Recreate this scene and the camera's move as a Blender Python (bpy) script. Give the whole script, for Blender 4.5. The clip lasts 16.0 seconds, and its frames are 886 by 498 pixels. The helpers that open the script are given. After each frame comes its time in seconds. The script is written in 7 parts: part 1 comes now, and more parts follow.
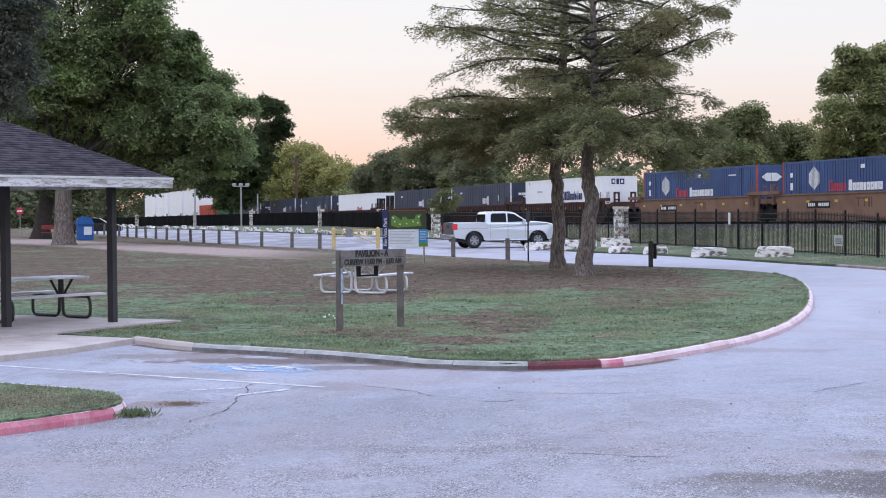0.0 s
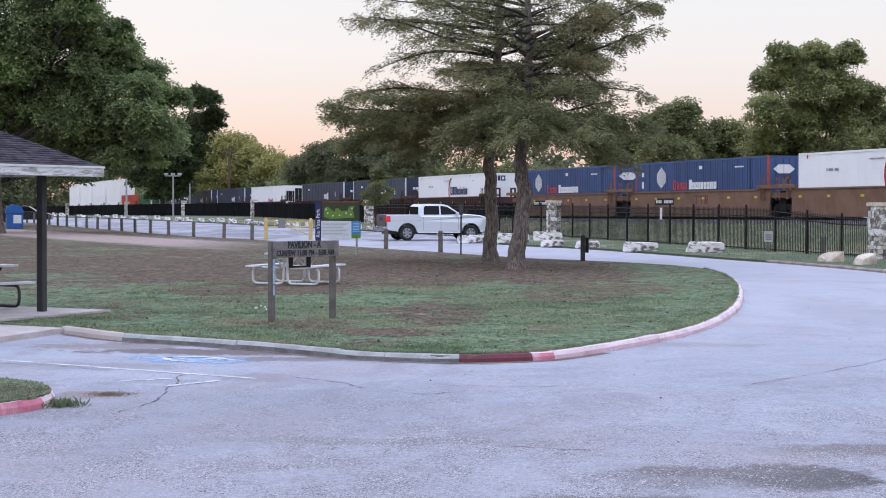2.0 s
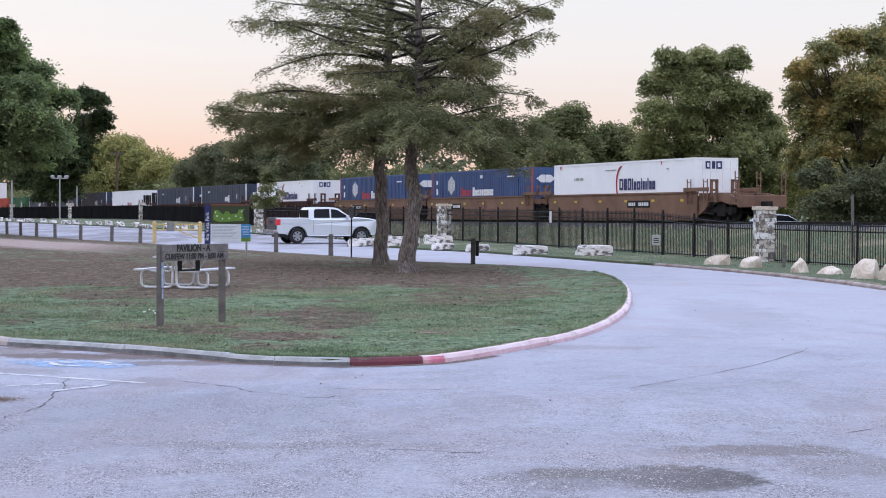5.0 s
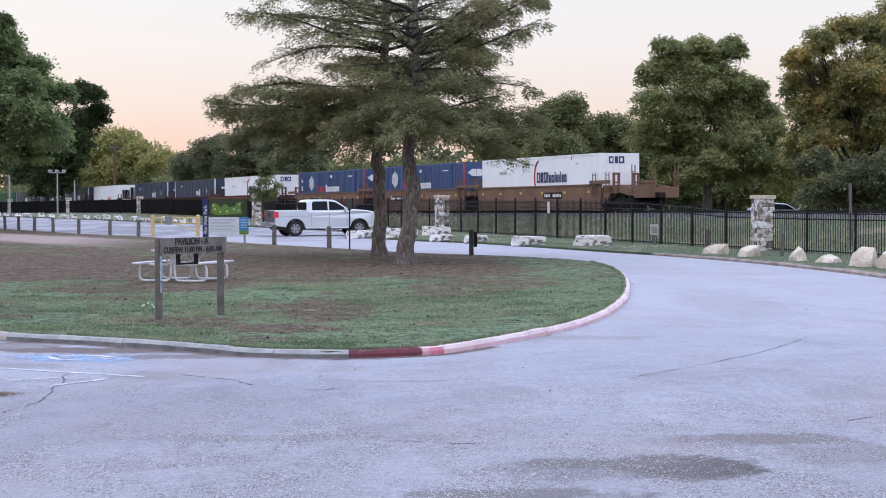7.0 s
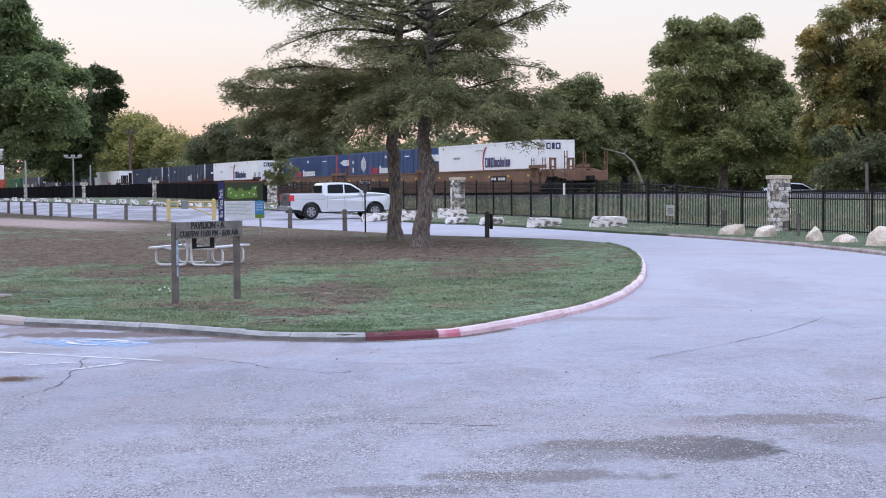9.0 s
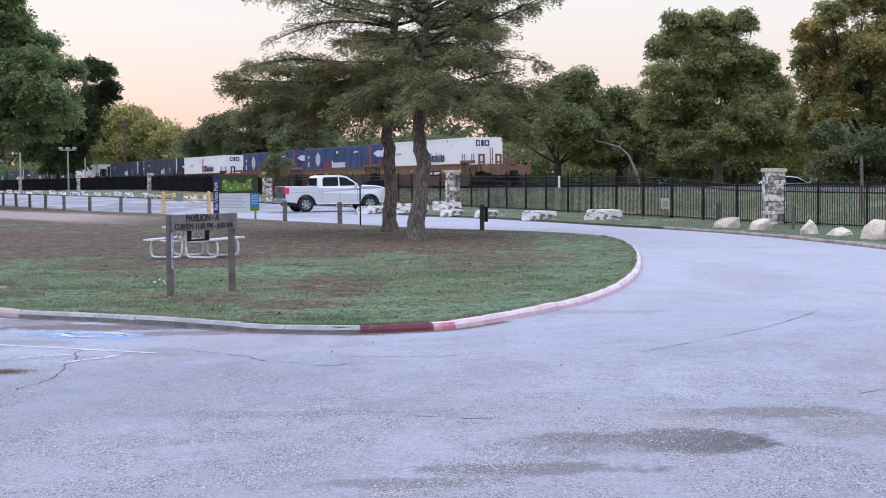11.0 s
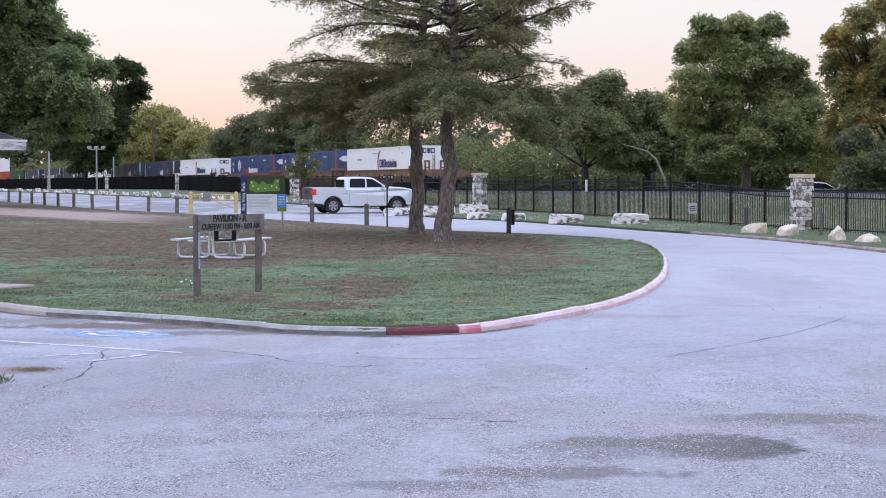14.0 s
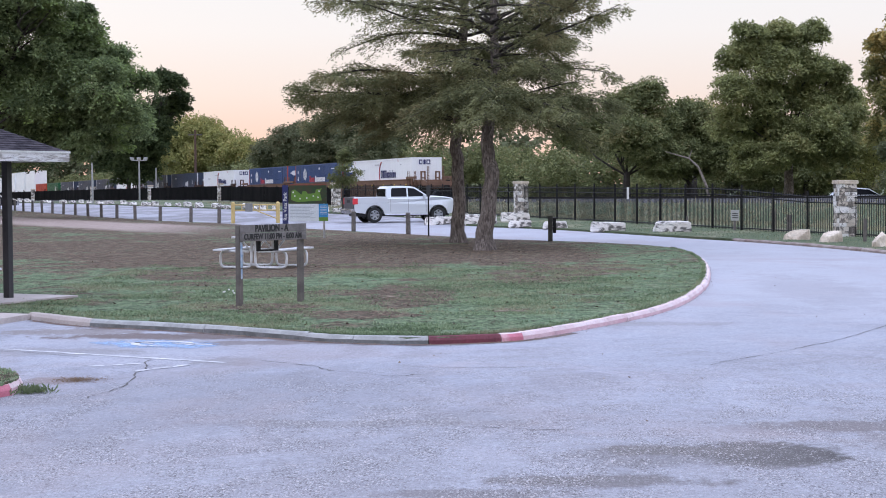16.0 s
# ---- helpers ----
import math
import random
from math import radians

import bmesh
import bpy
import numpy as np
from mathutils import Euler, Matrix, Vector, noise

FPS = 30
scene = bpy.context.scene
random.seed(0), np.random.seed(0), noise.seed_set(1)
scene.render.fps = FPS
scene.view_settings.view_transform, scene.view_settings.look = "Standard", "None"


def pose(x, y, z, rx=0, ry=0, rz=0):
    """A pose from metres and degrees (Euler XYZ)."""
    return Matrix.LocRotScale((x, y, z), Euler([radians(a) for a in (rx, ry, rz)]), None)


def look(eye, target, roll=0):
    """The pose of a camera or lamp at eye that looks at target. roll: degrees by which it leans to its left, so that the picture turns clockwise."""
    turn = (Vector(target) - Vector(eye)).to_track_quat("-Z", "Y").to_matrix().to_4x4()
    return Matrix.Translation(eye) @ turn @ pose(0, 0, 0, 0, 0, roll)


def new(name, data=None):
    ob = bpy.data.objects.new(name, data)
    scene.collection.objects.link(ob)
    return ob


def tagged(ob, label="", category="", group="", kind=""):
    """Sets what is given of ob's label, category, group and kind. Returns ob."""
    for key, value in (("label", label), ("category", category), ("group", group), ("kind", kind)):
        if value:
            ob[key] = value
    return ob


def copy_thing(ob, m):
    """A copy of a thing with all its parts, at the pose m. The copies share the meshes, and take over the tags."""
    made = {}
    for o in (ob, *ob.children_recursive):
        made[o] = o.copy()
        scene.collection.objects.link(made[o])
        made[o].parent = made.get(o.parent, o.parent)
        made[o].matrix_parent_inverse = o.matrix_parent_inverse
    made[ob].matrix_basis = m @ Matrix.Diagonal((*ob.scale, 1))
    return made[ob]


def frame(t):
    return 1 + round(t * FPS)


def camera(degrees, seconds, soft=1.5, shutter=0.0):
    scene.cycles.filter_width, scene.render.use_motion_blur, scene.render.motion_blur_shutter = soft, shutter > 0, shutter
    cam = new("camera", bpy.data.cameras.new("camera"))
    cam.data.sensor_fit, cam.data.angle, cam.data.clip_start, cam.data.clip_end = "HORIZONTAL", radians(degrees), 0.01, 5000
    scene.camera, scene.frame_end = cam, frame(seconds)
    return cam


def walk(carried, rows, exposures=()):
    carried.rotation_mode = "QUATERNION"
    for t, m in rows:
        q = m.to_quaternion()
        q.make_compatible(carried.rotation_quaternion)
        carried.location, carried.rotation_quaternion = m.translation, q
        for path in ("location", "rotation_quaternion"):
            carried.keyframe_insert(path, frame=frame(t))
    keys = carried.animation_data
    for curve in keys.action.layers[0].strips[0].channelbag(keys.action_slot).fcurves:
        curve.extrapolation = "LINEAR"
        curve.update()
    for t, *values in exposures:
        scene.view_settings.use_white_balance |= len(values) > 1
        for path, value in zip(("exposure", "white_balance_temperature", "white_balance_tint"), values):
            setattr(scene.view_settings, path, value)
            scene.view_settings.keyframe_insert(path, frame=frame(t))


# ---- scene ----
cam = camera(28.668, 16.0, 1.0)
PATH = [
    (0, pose(0.0, 0.0, 2.067, 88.646, 0.460, 5.828)),
    (0.5, pose(0.0, 0.0, 2.067, 88.370, 0.239, 5.728)),
    (1, pose(0.0, 0.0, 2.067, 88.332, 0.026, 5.098)),
    (1.5, pose(0.0, 0.0, 2.067, 88.362, -0.187, 4.376)),
    (2, pose(0.0, 0.0, 2.067, 88.387, -0.163, 3.622)),
    (2.5, pose(0.0, 0.0, 2.067, 88.406, -0.112, 2.778)),
    (3, pose(0.0, 0.0, 2.067, 88.464, 0.026, 1.857)),
    (3.5, pose(0.0, 0.0, 2.067, 88.590, 0.045, 0.958)),
    (4, pose(0.0, 0.0, 2.067, 88.590, -0.002, 0.333)),
    (4.5, pose(0.0, 0.0, 2.067, 88.583, -0.103, 0.050)),
    (5, pose(0.0, 0.0, 2.067, 88.508, -0.259, 0.005)),
    (7.5, pose(0.0, 0.0, 2.067, 88.140, 0.340, 0.022)),
    (8, pose(0.0, 0.0, 2.067, 88.039, 0.430, 0.192)),
    (8.5, pose(0.0, 0.0, 2.067, 87.885, 0.492, 0.320)),
    (9, pose(0.0, 0.0, 2.067, 87.641, 0.588, 0.444)),
    (11.5, pose(0.0, 0.0, 2.067, 87.399, 0.448, 0.147)),
    (12, pose(0.0, 0.0, 2.067, 87.535, 0.318, -0.022)),
    (12.5, pose(0.0, 0.0, 2.067, 87.619, 0.153, 0.004)),
    (13, pose(0.0, 0.0, 2.067, 87.616, 0.061, 0.265)),
    (13.5, pose(0.0, 0.0, 2.067, 87.556, 0.011, 0.727)),
    (14, pose(0.0, 0.0, 2.067, 87.488, -0.005, 1.179)),
    (14.5, pose(0.0, 0.0, 2.067, 87.465, 0.009, 1.554)),
    (15, pose(0.0, 0.0, 2.067, 87.494, 0.070, 1.865)),
    (15.5, pose(0.0, 0.0, 2.067, 87.584, 0.196, 2.181)),
    (16, pose(0.0, 0.0, 2.067, 87.781, 0.396, 2.538)),
]
walk(cam, PATH, exposures=[(0.0, 0.03), (3.5, 0.0), (6.0, 0.0), (9.0, 0.04), (16.0, 0.05)])

# ---------------------------------------------------------------- light
SUN_AZ, SUN_EL = -35.0, 4.0      # degrees right of +y, degrees up: the glow behind the trees
world = bpy.data.worlds.new("dusk_sky")
scene.world = world
world.use_nodes = True
wn = world.node_tree
sky = wn.nodes.new("ShaderNodeTexSky")
sky.sky_type = "NISHITA"
sky.sun_disc = False
sky.sun_elevation = radians(SUN_EL)
sky.sun_rotation = radians(SUN_AZ)
sky.altitude = 100.0
sky.air_density, sky.dust_density, sky.ozone_density = 1.0, 1.5, 1.0
# after sunset the dome is brightest overhead and peach along the horizon
tc = wn.nodes.new("ShaderNodeTexCoord")
sep = wn.nodes.new("ShaderNodeSeparateXYZ")
wn.links.new(tc.outputs["Generated"], sep.inputs[0])
ramp = wn.nodes.new("ShaderNodeValToRGB")
STOPS = [(0.0, (0.86, 0.55, 0.44)), (0.025, (0.89, 0.65, 0.56)), (0.051, (0.88, 0.76, 0.72)), (0.085, (0.88, 0.845, 0.86)), (0.123, (0.85, 0.86, 0.905)),
         (0.4, (1.1, 1.2, 1.55)), (1.0, (1.62, 1.85, 2.66))]
while len(ramp.color_ramp.elements) < len(STOPS):
    ramp.color_ramp.elements.new(0.5)
for el, (p, c) in zip(ramp.color_ramp.elements, STOPS):
    el.position = p
    el.color = (*c, 1)
wn.links.new(sep.outputs[2], ramp.inputs[0])
mixn = wn.nodes.new("ShaderNodeMix")
mixn.data_type, mixn.blend_type = "RGBA", "ADD"
mixn.inputs[0].default_value = 0.008
wn.links.new(ramp.outputs[0], mixn.inputs[6])
wn.links.new(sky.outputs[0], mixn.inputs[7])
wn.links.new(mixn.outputs[2], wn.nodes["Background"].inputs[0])
wn.nodes["Background"].inputs[1].default_value = 1.0

sun = new("sun", bpy.data.lights.new("sun", "SUN"))
sun.data.energy, sun.data.angle, sun.data.color = 0.5, radians(60), (1.0, 0.95, 0.95)
sun.matrix_basis = look((0, 0, 60), (6, 10, 40))

# ---------------------------------------------------------------- material kit
class Nodes:
    """A small writer of node materials."""

    def __init__(self, name):
        self.mat = bpy.data.materials.new(name)
        self.mat.use_nodes = True
        self.t = self.mat.node_tree
        self.b = self.t.nodes["Principled BSDF"]
        self.coord = self.t.nodes.new("ShaderNodeTexCoord")
        self.pos = self.coord.outputs["Object"]

    def put(self, socket, value):
        if hasattr(value, "is_output"):
            self.t.links.new(value, socket)
        elif isinstance(value, (tuple, list)) and len(value) == 3 and len(socket.default_value) == 4:
            socket.default_value = (*value, 1)
        else:
            socket.default_value = value

    def scaled(self, s, vec=None):
        m = self.t.nodes.new("ShaderNodeMapping")
        m.inputs["Scale"].default_value = s
        self.put(m.inputs["Vector"], vec or self.pos)
        return m.outputs[0]

    def noise(self, scale, detail=4.0, rough=0.6, vec=None, warp=0.0):
        n = self.t.nodes.new("ShaderNodeTexNoise")
        n.inputs["Scale"].default_value, n.inputs["Detail"].default_value = scale, detail
        n.inputs["Roughness"].default_value, n.inputs["Distortion"].default_value = rough, warp
        self.put(n.inputs["Vector"], vec or self.pos)
        return n.outputs[0]

    def voronoi(self, scale, feature="F1", vec=None):
        n = self.t.nodes.new("ShaderNodeTexVoronoi")
        n.feature = feature
        n.inputs["Scale"].default_value = scale
        self.put(n.inputs["Vector"], vec or self.pos)
        return n.outputs["Distance"]

    def cells(self, scale, vec=None):
        """A random number for each small stone."""
        n = self.t.nodes.new("ShaderNodeTexVoronoi")
        n.inputs["Scale"].default_value = scale
        self.put(n.inputs["Vector"], vec or self.pos)
        k = self.t.nodes.new("ShaderNodeSeparateColor")
        self.t.links.new(n.outputs["Color"], k.inputs[0])
        return k.outputs[0]

    def math(self, op, a, b=0.0, clamp=False):
        n = self.t.nodes.new("ShaderNodeMath")
        n.operation, n.use_clamp = op, clamp
        self.put(n.inputs[0], a)
        self.put(n.inputs[1], b)
        return n.outputs[0]

    def step(self, v, lo, hi, a=0.0, b=1.0):
        n = self.t.nodes.new("ShaderNodeMapRange")
        n.interpolation_type = "SMOOTHSTEP"
        for k, x in enumerate((v, lo, hi, a, b)):
            self.put(n.inputs[k], x)
        return n.outputs[0]

    def mix(self, f, a, b, how="MIX"):
        n = self.t.nodes.new("ShaderNodeMix")
        n.data_type, n.blend_type = "RGBA", how
        self.put(n.inputs[0], f)
        self.put(n.inputs[6], a)
        self.put(n.inputs[7], b)
        return n.outputs[2]

    def axis(self, k):
        n = self.t.nodes.new("ShaderNodeSeparateXYZ")
        self.put(n.inputs[0], self.pos)
        return n.outputs[k]

    def rand(self):
        return self.t.nodes.new("ShaderNodeObjectInfo").outputs["Random"]

    def island(self):
        return self.t.nodes.new("ShaderNodeNewGeometry").outputs["Random Per Island"]

    def bump(self, h, strength=0.4, dist=0.02):
        n = self.t.nodes.new("ShaderNodeBump")
        n.inputs["Strength"].default_value, n.inputs["Distance"].default_value = strength, dist
        self.put(n.inputs["Height"], h)
        self.t.links.new(n.outputs[0], self.b.inputs["Normal"])

    def done(self, color, rough=0.8, metal=0.0, spec=0.5):
        self.put(self.b.inputs["Base Color"], color)
        self.put(self.b.inputs["Roughness"], rough)
        self.b.inputs["Metallic"].default_value = metal
        self.b.inputs["Specular IOR Level"].default_value = spec
        return self.mat


def worn(name, c1, c2, scale=3.0, rough=0.7, metal=0.0, bump=0.3, grain=40.0, dist=0.01, dirt=None, amount=0.35, vary=0.0):
    """A surface of one colour that drifts into a second, with fine grain and stains."""
    n = Nodes(name)
    big = n.step(n.noise(scale, 5, 0.6), 0.35, 0.65)
    fine = n.noise(grain, 3, 0.7)
    col = n.mix(big, c1, c2)
    col = n.mix(n.step(fine, 0.3, 0.8, 0.0, 0.45), col, tuple(x * 0.55 for x in c2))
    if dirt:
        col = n.mix(n.step(n.noise(scale * 0.6, 6, 0.7, n.scaled((1, 1, 0.3)), 0.6), 0.5, 0.72, 0.0, amount), col, dirt)
    if vary:
        col = n.mix(n.step(n.rand(), 0.45, 0.95, 0.0, vary), col, tuple(x * 0.35 for x in c2))
    n.bump(fine, bump, dist)
    return n.done(col, n.step(fine, 0.2, 0.8, rough - 0.08, min(1.0, rough + 0.1)), metal)


def leafy(name, dark, light, dry, amount=0.15, shine=0.75):
    n = Nodes(name)
    r = n.island()
    tone = n.math("ADD", n.math("MULTIPLY", n.noise(1.1, 3, 0.55), 0.78), n.math("MULTIPLY", r, 0.22))
    col = n.mix(n.step(tone, 0.34, 0.68), dark, light)
    patch = n.noise(0.35, 3, 0.6)
    col = n.mix(n.step(patch, 0.4, 0.72, 0.0, 0.75), col, light)
    col = n.mix(n.step(n.math("ADD", patch, n.math("MULTIPLY", r, 0.2)), 0.72 - amount, 0.80, 0.0, 0.8), col, dry)
    mat = n.done(col, shine, 0.0, 0.1)
    thin = n.t.nodes.new("ShaderNodeBsdfTranslucent")
    n.put(thin.inputs["Color"], n.mix(0.5, col, light))
    both = n.t.nodes.new("ShaderNodeMixShader")
    both.inputs[0].default_value = 0.28
    n.t.links.new(n.b.outputs[0], both.inputs[1])
    n.t.links.new(thin.outputs[0], both.inputs[2])
    n.t.links.new(both.outputs[0], n.t.nodes["Material Output"].inputs["Surface"])
    return mat


# asphalt: sun-bleached, with oil stains, patches and a fine stony grain
def blot(n, X, Y, wob, cx, cy, rx, ry):
    """A stain with a ragged rim: 1 inside, 0 outside."""
    a = n.math("DIVIDE", n.math("SUBTRACT", X, cx), rx)
    b = n.math("DIVIDE", n.math("SUBTRACT", Y, cy), ry)
    d = n.math("SQRT", n.math("ADD", n.math("MULTIPLY", a, a), n.math("MULTIPLY", b, b)))
    return n.step(n.math("ADD", d, n.math("MULTIPLY", n.math("SUBTRACT", wob, 0.5), 2.6)), 0.55, 1.05, 1.0, 0.0)


n = Nodes("asphalt")
X, Y = n.axis(0), n.axis(1)
grit = n.noise(24, 3, 0.75, n.scaled((1.3, 0.75, 1)))
grain = n.noise(11, 4, 0.75)
mid = n.noise(1.6, 6, 0.68, n.scaled((0.8, 1.3, 1)), 0.4)
wide = n.noise(0.16, 4, 0.55, warp=0.8)
col = n.mix(n.step(wide, 0.35, 0.65), (0.262, 0.272, 0.318), (0.325, 0.337, 0.39))
col = n.mix(n.step(n.noise(0.45, 5, 0.65, warp=0.7), 0.45, 0.7, 0.0, 0.6), col, (0.318, 0.296, 0.325))
# darker as Y falls towards the viewer
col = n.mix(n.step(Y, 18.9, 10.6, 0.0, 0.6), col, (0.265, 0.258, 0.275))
blotch = n.noise(0.75, 7, 0.72, n.scaled((1.0, 0.6, 1)), 0.6)
col = n.mix(n.step(blotch, 0.5, 0.64, 0.0, 0.6), col, (0.185, 0.182, 0.205))
col = n.mix(n.step(blotch, 0.46, 0.34, 0.0, 0.5), col, (0.36, 0.365, 0.41))
col = n.mix(n.step(mid, 0.45, 0.72, 0.0, 0.55), col, (0.22, 0.215, 0.23))
col = n.mix(n.step(grain, 0.5, 0.75, 0.0, 0.42), col, (0.14, 0.135, 0.145))
col = n.mix(n.step(grain, 0.48, 0.28, 0.0, 0.35), col, (0.43, 0.43, 0.46))
col = n.mix(n.step(grit, 0.54, 0.68, 0.0, 0.42), col, (0.12, 0.095, 0.10))
col = n.mix(n.step(grit, 0.44, 0.32, 0.0, 0.4), col, (0.50, 0.58, 0.61))
# blends to a paler grey from Y 18.5 to 34
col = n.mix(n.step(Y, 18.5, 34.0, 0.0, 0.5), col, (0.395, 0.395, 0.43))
wob = n.noise(1.6, 7, 0.78, n.scaled((1.2, 0.7, 1)), 0.15)
for cx, cy, rx, ry, k, tone in ((1.85, 13.1, 0.85, 0.65, 0.95, (0.06, 0.053, 0.05)), (2.1, 12.98, 0.6, 0.35, 0.95, (0.03, 0.027, 0.025)), (1.2, 13.27, 0.6, 0.33, 0.8, (0.10, 0.085, 0.075)), (2.7, 14.6, 0.9, 0.4, 0.75, (0.12, 0.102, 0.098)), (3.3, 13.69, 0.9, 0.71, 0.45, (0.15, 0.119, 0.11)), (1.35, 12.98, 1.3, 0.59, 0.5, (0.12, 0.11, 0.11)), (0.5, 11.9, 0.9, 0.3, 0.75, (0.10, 0.085, 0.08)), (-0.3, 11.4, 0.8, 0.24, 0.6, (0.12, 0.102, 0.1)),
                                (2.3, 14.4, 0.9, 0.41, 0.45, (0.15, 0.127, 0.13)), (-1.3, 14.75, 1.6, 0.26, 0.4, (0.15, 0.136, 0.13)), (-6.0, 21.12, 1.6, 0.59, 0.45, (0.17, 0.153, 0.145)),
                                (-6.2, 24.07, 1.3, 0.59, 0.7, (0.17, 0.136, 0.12)), (-4.9, 18.05, 0.5, 0.35, 0.8, (0.16, 0.102, 0.075)), (-5.0, 16.4, 1.2, 0.59, 0.35, (0.15, 0.127, 0.115)),
                                (-4.4, 23.2, 2.4, 0.6, 0.9, (0.12, 0.088, 0.078)), (-3.2, 22.3, 1.2, 0.4, 0.7, (0.13, 0.1, 0.09)), (-3.6, 16.76, 3.6, 3.07, 0.38, (0.175, 0.178, 0.205)), (-5.6, 24.66, 1.2, 0.29, 0.8, (0.13, 0.093, 0.075)), (-3.4, 19.94, 0.5, 0.59, 0.5, (0.17, 0.153, 0.15)), (1.6, 25.02, 1.8, 0.47, 0.3, (0.18, 0.153, 0.14)), (5.5, 33.04, 1.2, 5.9, 0.25, (0.2, 0.186, 0.2))):
    col = n.mix(n.math("MULTIPLY", blot(n, X, Y, wob, cx, cy, rx, ry), k), col, tone)
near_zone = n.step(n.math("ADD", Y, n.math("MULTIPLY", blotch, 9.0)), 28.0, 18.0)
pebble = n.cells(120, n.scaled((1.0, 0.5, 1)))
pebble_2 = n.cells(75, n.scaled((1.0, 0.42, 1)))
worn_patch = n.step(n.noise(1.3, 6, 0.75, n.scaled((1.0, 0.5, 1)), 0.3), 0.4, 0.6, 0.25, 1.0)
speck = n.math("MULTIPLY", n.math("ADD", n.math("MULTIPLY", near_zone, 0.85), 0.15), worn_patch)
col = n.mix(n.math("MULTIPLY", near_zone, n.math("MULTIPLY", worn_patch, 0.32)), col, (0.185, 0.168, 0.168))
col = n.mix(n.math("MULTIPLY", speck, n.step(pebble, 0.68, 0.8, 0.0, 0.62)), col, (0.075, 0.068, 0.068))
col = n.mix(n.math("MULTIPLY", speck, n.step(pebble, 0.16, 0.1, 0.0, 0.5)), col, (0.52, 0.51, 0.53))
col = n.mix(n.math("MULTIPLY", speck, n.step(pebble_2, 0.90, 0.95, 0.0, 0.75)), col, (0.06, 0.052, 0.052))
col = n.mix(n.math("MULTIPLY", speck, n.step(pebble_2, 0.06, 0.03, 0.0, 0.6)), col, (0.55, 0.5, 0.49))
col = n.mix(n.step(n.noise(0.28, 4, 0.6, n.scaled((1.0, 0.7, 1)), 0.5), 0.5, 0.66, 0.0, 0.3), col, (0.30, 0.24, 0.235))
# mottled darker grey beyond Y 71
far_mottle = n.math("MULTIPLY", n.step(Y, 71.0, 90.0), n.step(n.noise(0.22, 6, 0.7, n.scaled((1.6, 0.5, 1)), 0.5), 0.4, 0.56))
col = n.mix(n.math("MULTIPLY", far_mottle, 0.75), col, (0.17, 0.16, 0.165))
n.bump(grain, 0.5, 0.012)
ASPHALT = n.done(col, n.step(grain, 0.2, 0.8, 0.72, 0.95), 0.0, 0.3)

# lawn: thin autumn grass with bare earth; a trodden path and bare ground under the trees
# worn patches of the lawn: place, reach along x and y, strength
BARE = [(-2.4, 25.84, 1.1, 0.83, 1.0), (-1.9, 29.5, 0.9, 2.6, 0.9), (-4.1, 27.61, 1.0, 0.71, 0.8), (-6.5, 37.17, 2.2, 1.89, 0.7), (0.4, 34.81, 1.1, 1.42, 0.5), (-1.4, 50.15, 2.6, 4.72, 1.0), (-8.5, 47.2, 4.0, 3.54, 0.8),
        (-3.5, 43.66, 2.5, 2.36, 0.8), (-0.2, 26.67, 0.7, 0.71, 0.5), (-15.0, 54.28, 5.0, 3.54, 0.7), (-5.9, 40.12, 1.3, 1.53, 0.9),
        (-3.65, 26.4, 0.75, 0.45, 1.0), (-6.4, 33.8, 0.9, 0.8, 0.9), (-3.0, 31.1, 1.0, 0.9, 0.8)]
n = Nodes("lawn")
X, Y = n.axis(0), n.axis(1)
streak = n.noise(0.3, 5, 0.62, n.scaled((0.9, 0.7, 1)), 0.4)
spot = n.noise(1.0, 6, 0.7, n.scaled((1.0, 0.75, 1)), 0.4)
tuft = n.noise(5.0, 4, 0.75, n.scaled((1.0, 0.6, 1)))
fine = n.noise(15, 5, 0.85, n.scaled((1.0, 0.5, 1)))
far = n.math("ADD", n.step(Y, 34.2, 42.5), n.math("MULTIPLY", n.step(X, 1.0, 3.4), -0.75))
bare = 0.0
for cx, cy, rx, ry, k in BARE:
    bare = n.math("MAXIMUM", bare, n.math("MULTIPLY", blot(n, X, Y, spot, cx, cy, rx, ry), k))
mix_ = n.math("ADD", n.math("MULTIPLY", streak, 0.42), n.math("ADD", n.math("MULTIPLY", spot, 0.4), n.math("MULTIPLY", tuft, 0.18)))
wear = n.math("ADD", mix_, n.math("ADD", n.math("MULTIPLY", far, 0.095), n.math("MULTIPLY", bare, 0.2)))
green = n.mix(n.step(fine, 0.36, 0.62), (0.05, 0.08, 0.04), (0.235, 0.315, 0.175))
green = n.mix(n.step(n.noise(0.7, 4), 0.4, 0.68, 0.0, 0.6), green, (0.165, 0.25, 0.145))
green = n.mix(n.step(tuft, 0.5, 0.75, 0.0, 0.55), green, (0.055, 0.085, 0.04))
earth = n.mix(n.step(fine, 0.36, 0.62), (0.045, 0.031, 0.025), (0.225, 0.148, 0.112))
earth = n.mix(n.step(tuft, 0.5, 0.7, 0.0, 0.55), earth, (0.115, 0.12, 0.07))
col = n.mix(n.step(n.math("ADD", wear, n.math("MULTIPLY", n.math("SUBTRACT", n.noise(3.2, 6, 0.8, n.scaled((1.0, 0.7, 1))), 0.5), 0.2)), 0.52, 0.565, 0.0, 0.95), green, earth)
shag = n.noise(6.5, 7, 0.85, n.scaled((1.0, 0.6, 1)), 0.3)
col = n.mix(n.step(shag, 0.5, 0.6, 0.0, 0.85), col, (0.03, 0.03, 0.02))
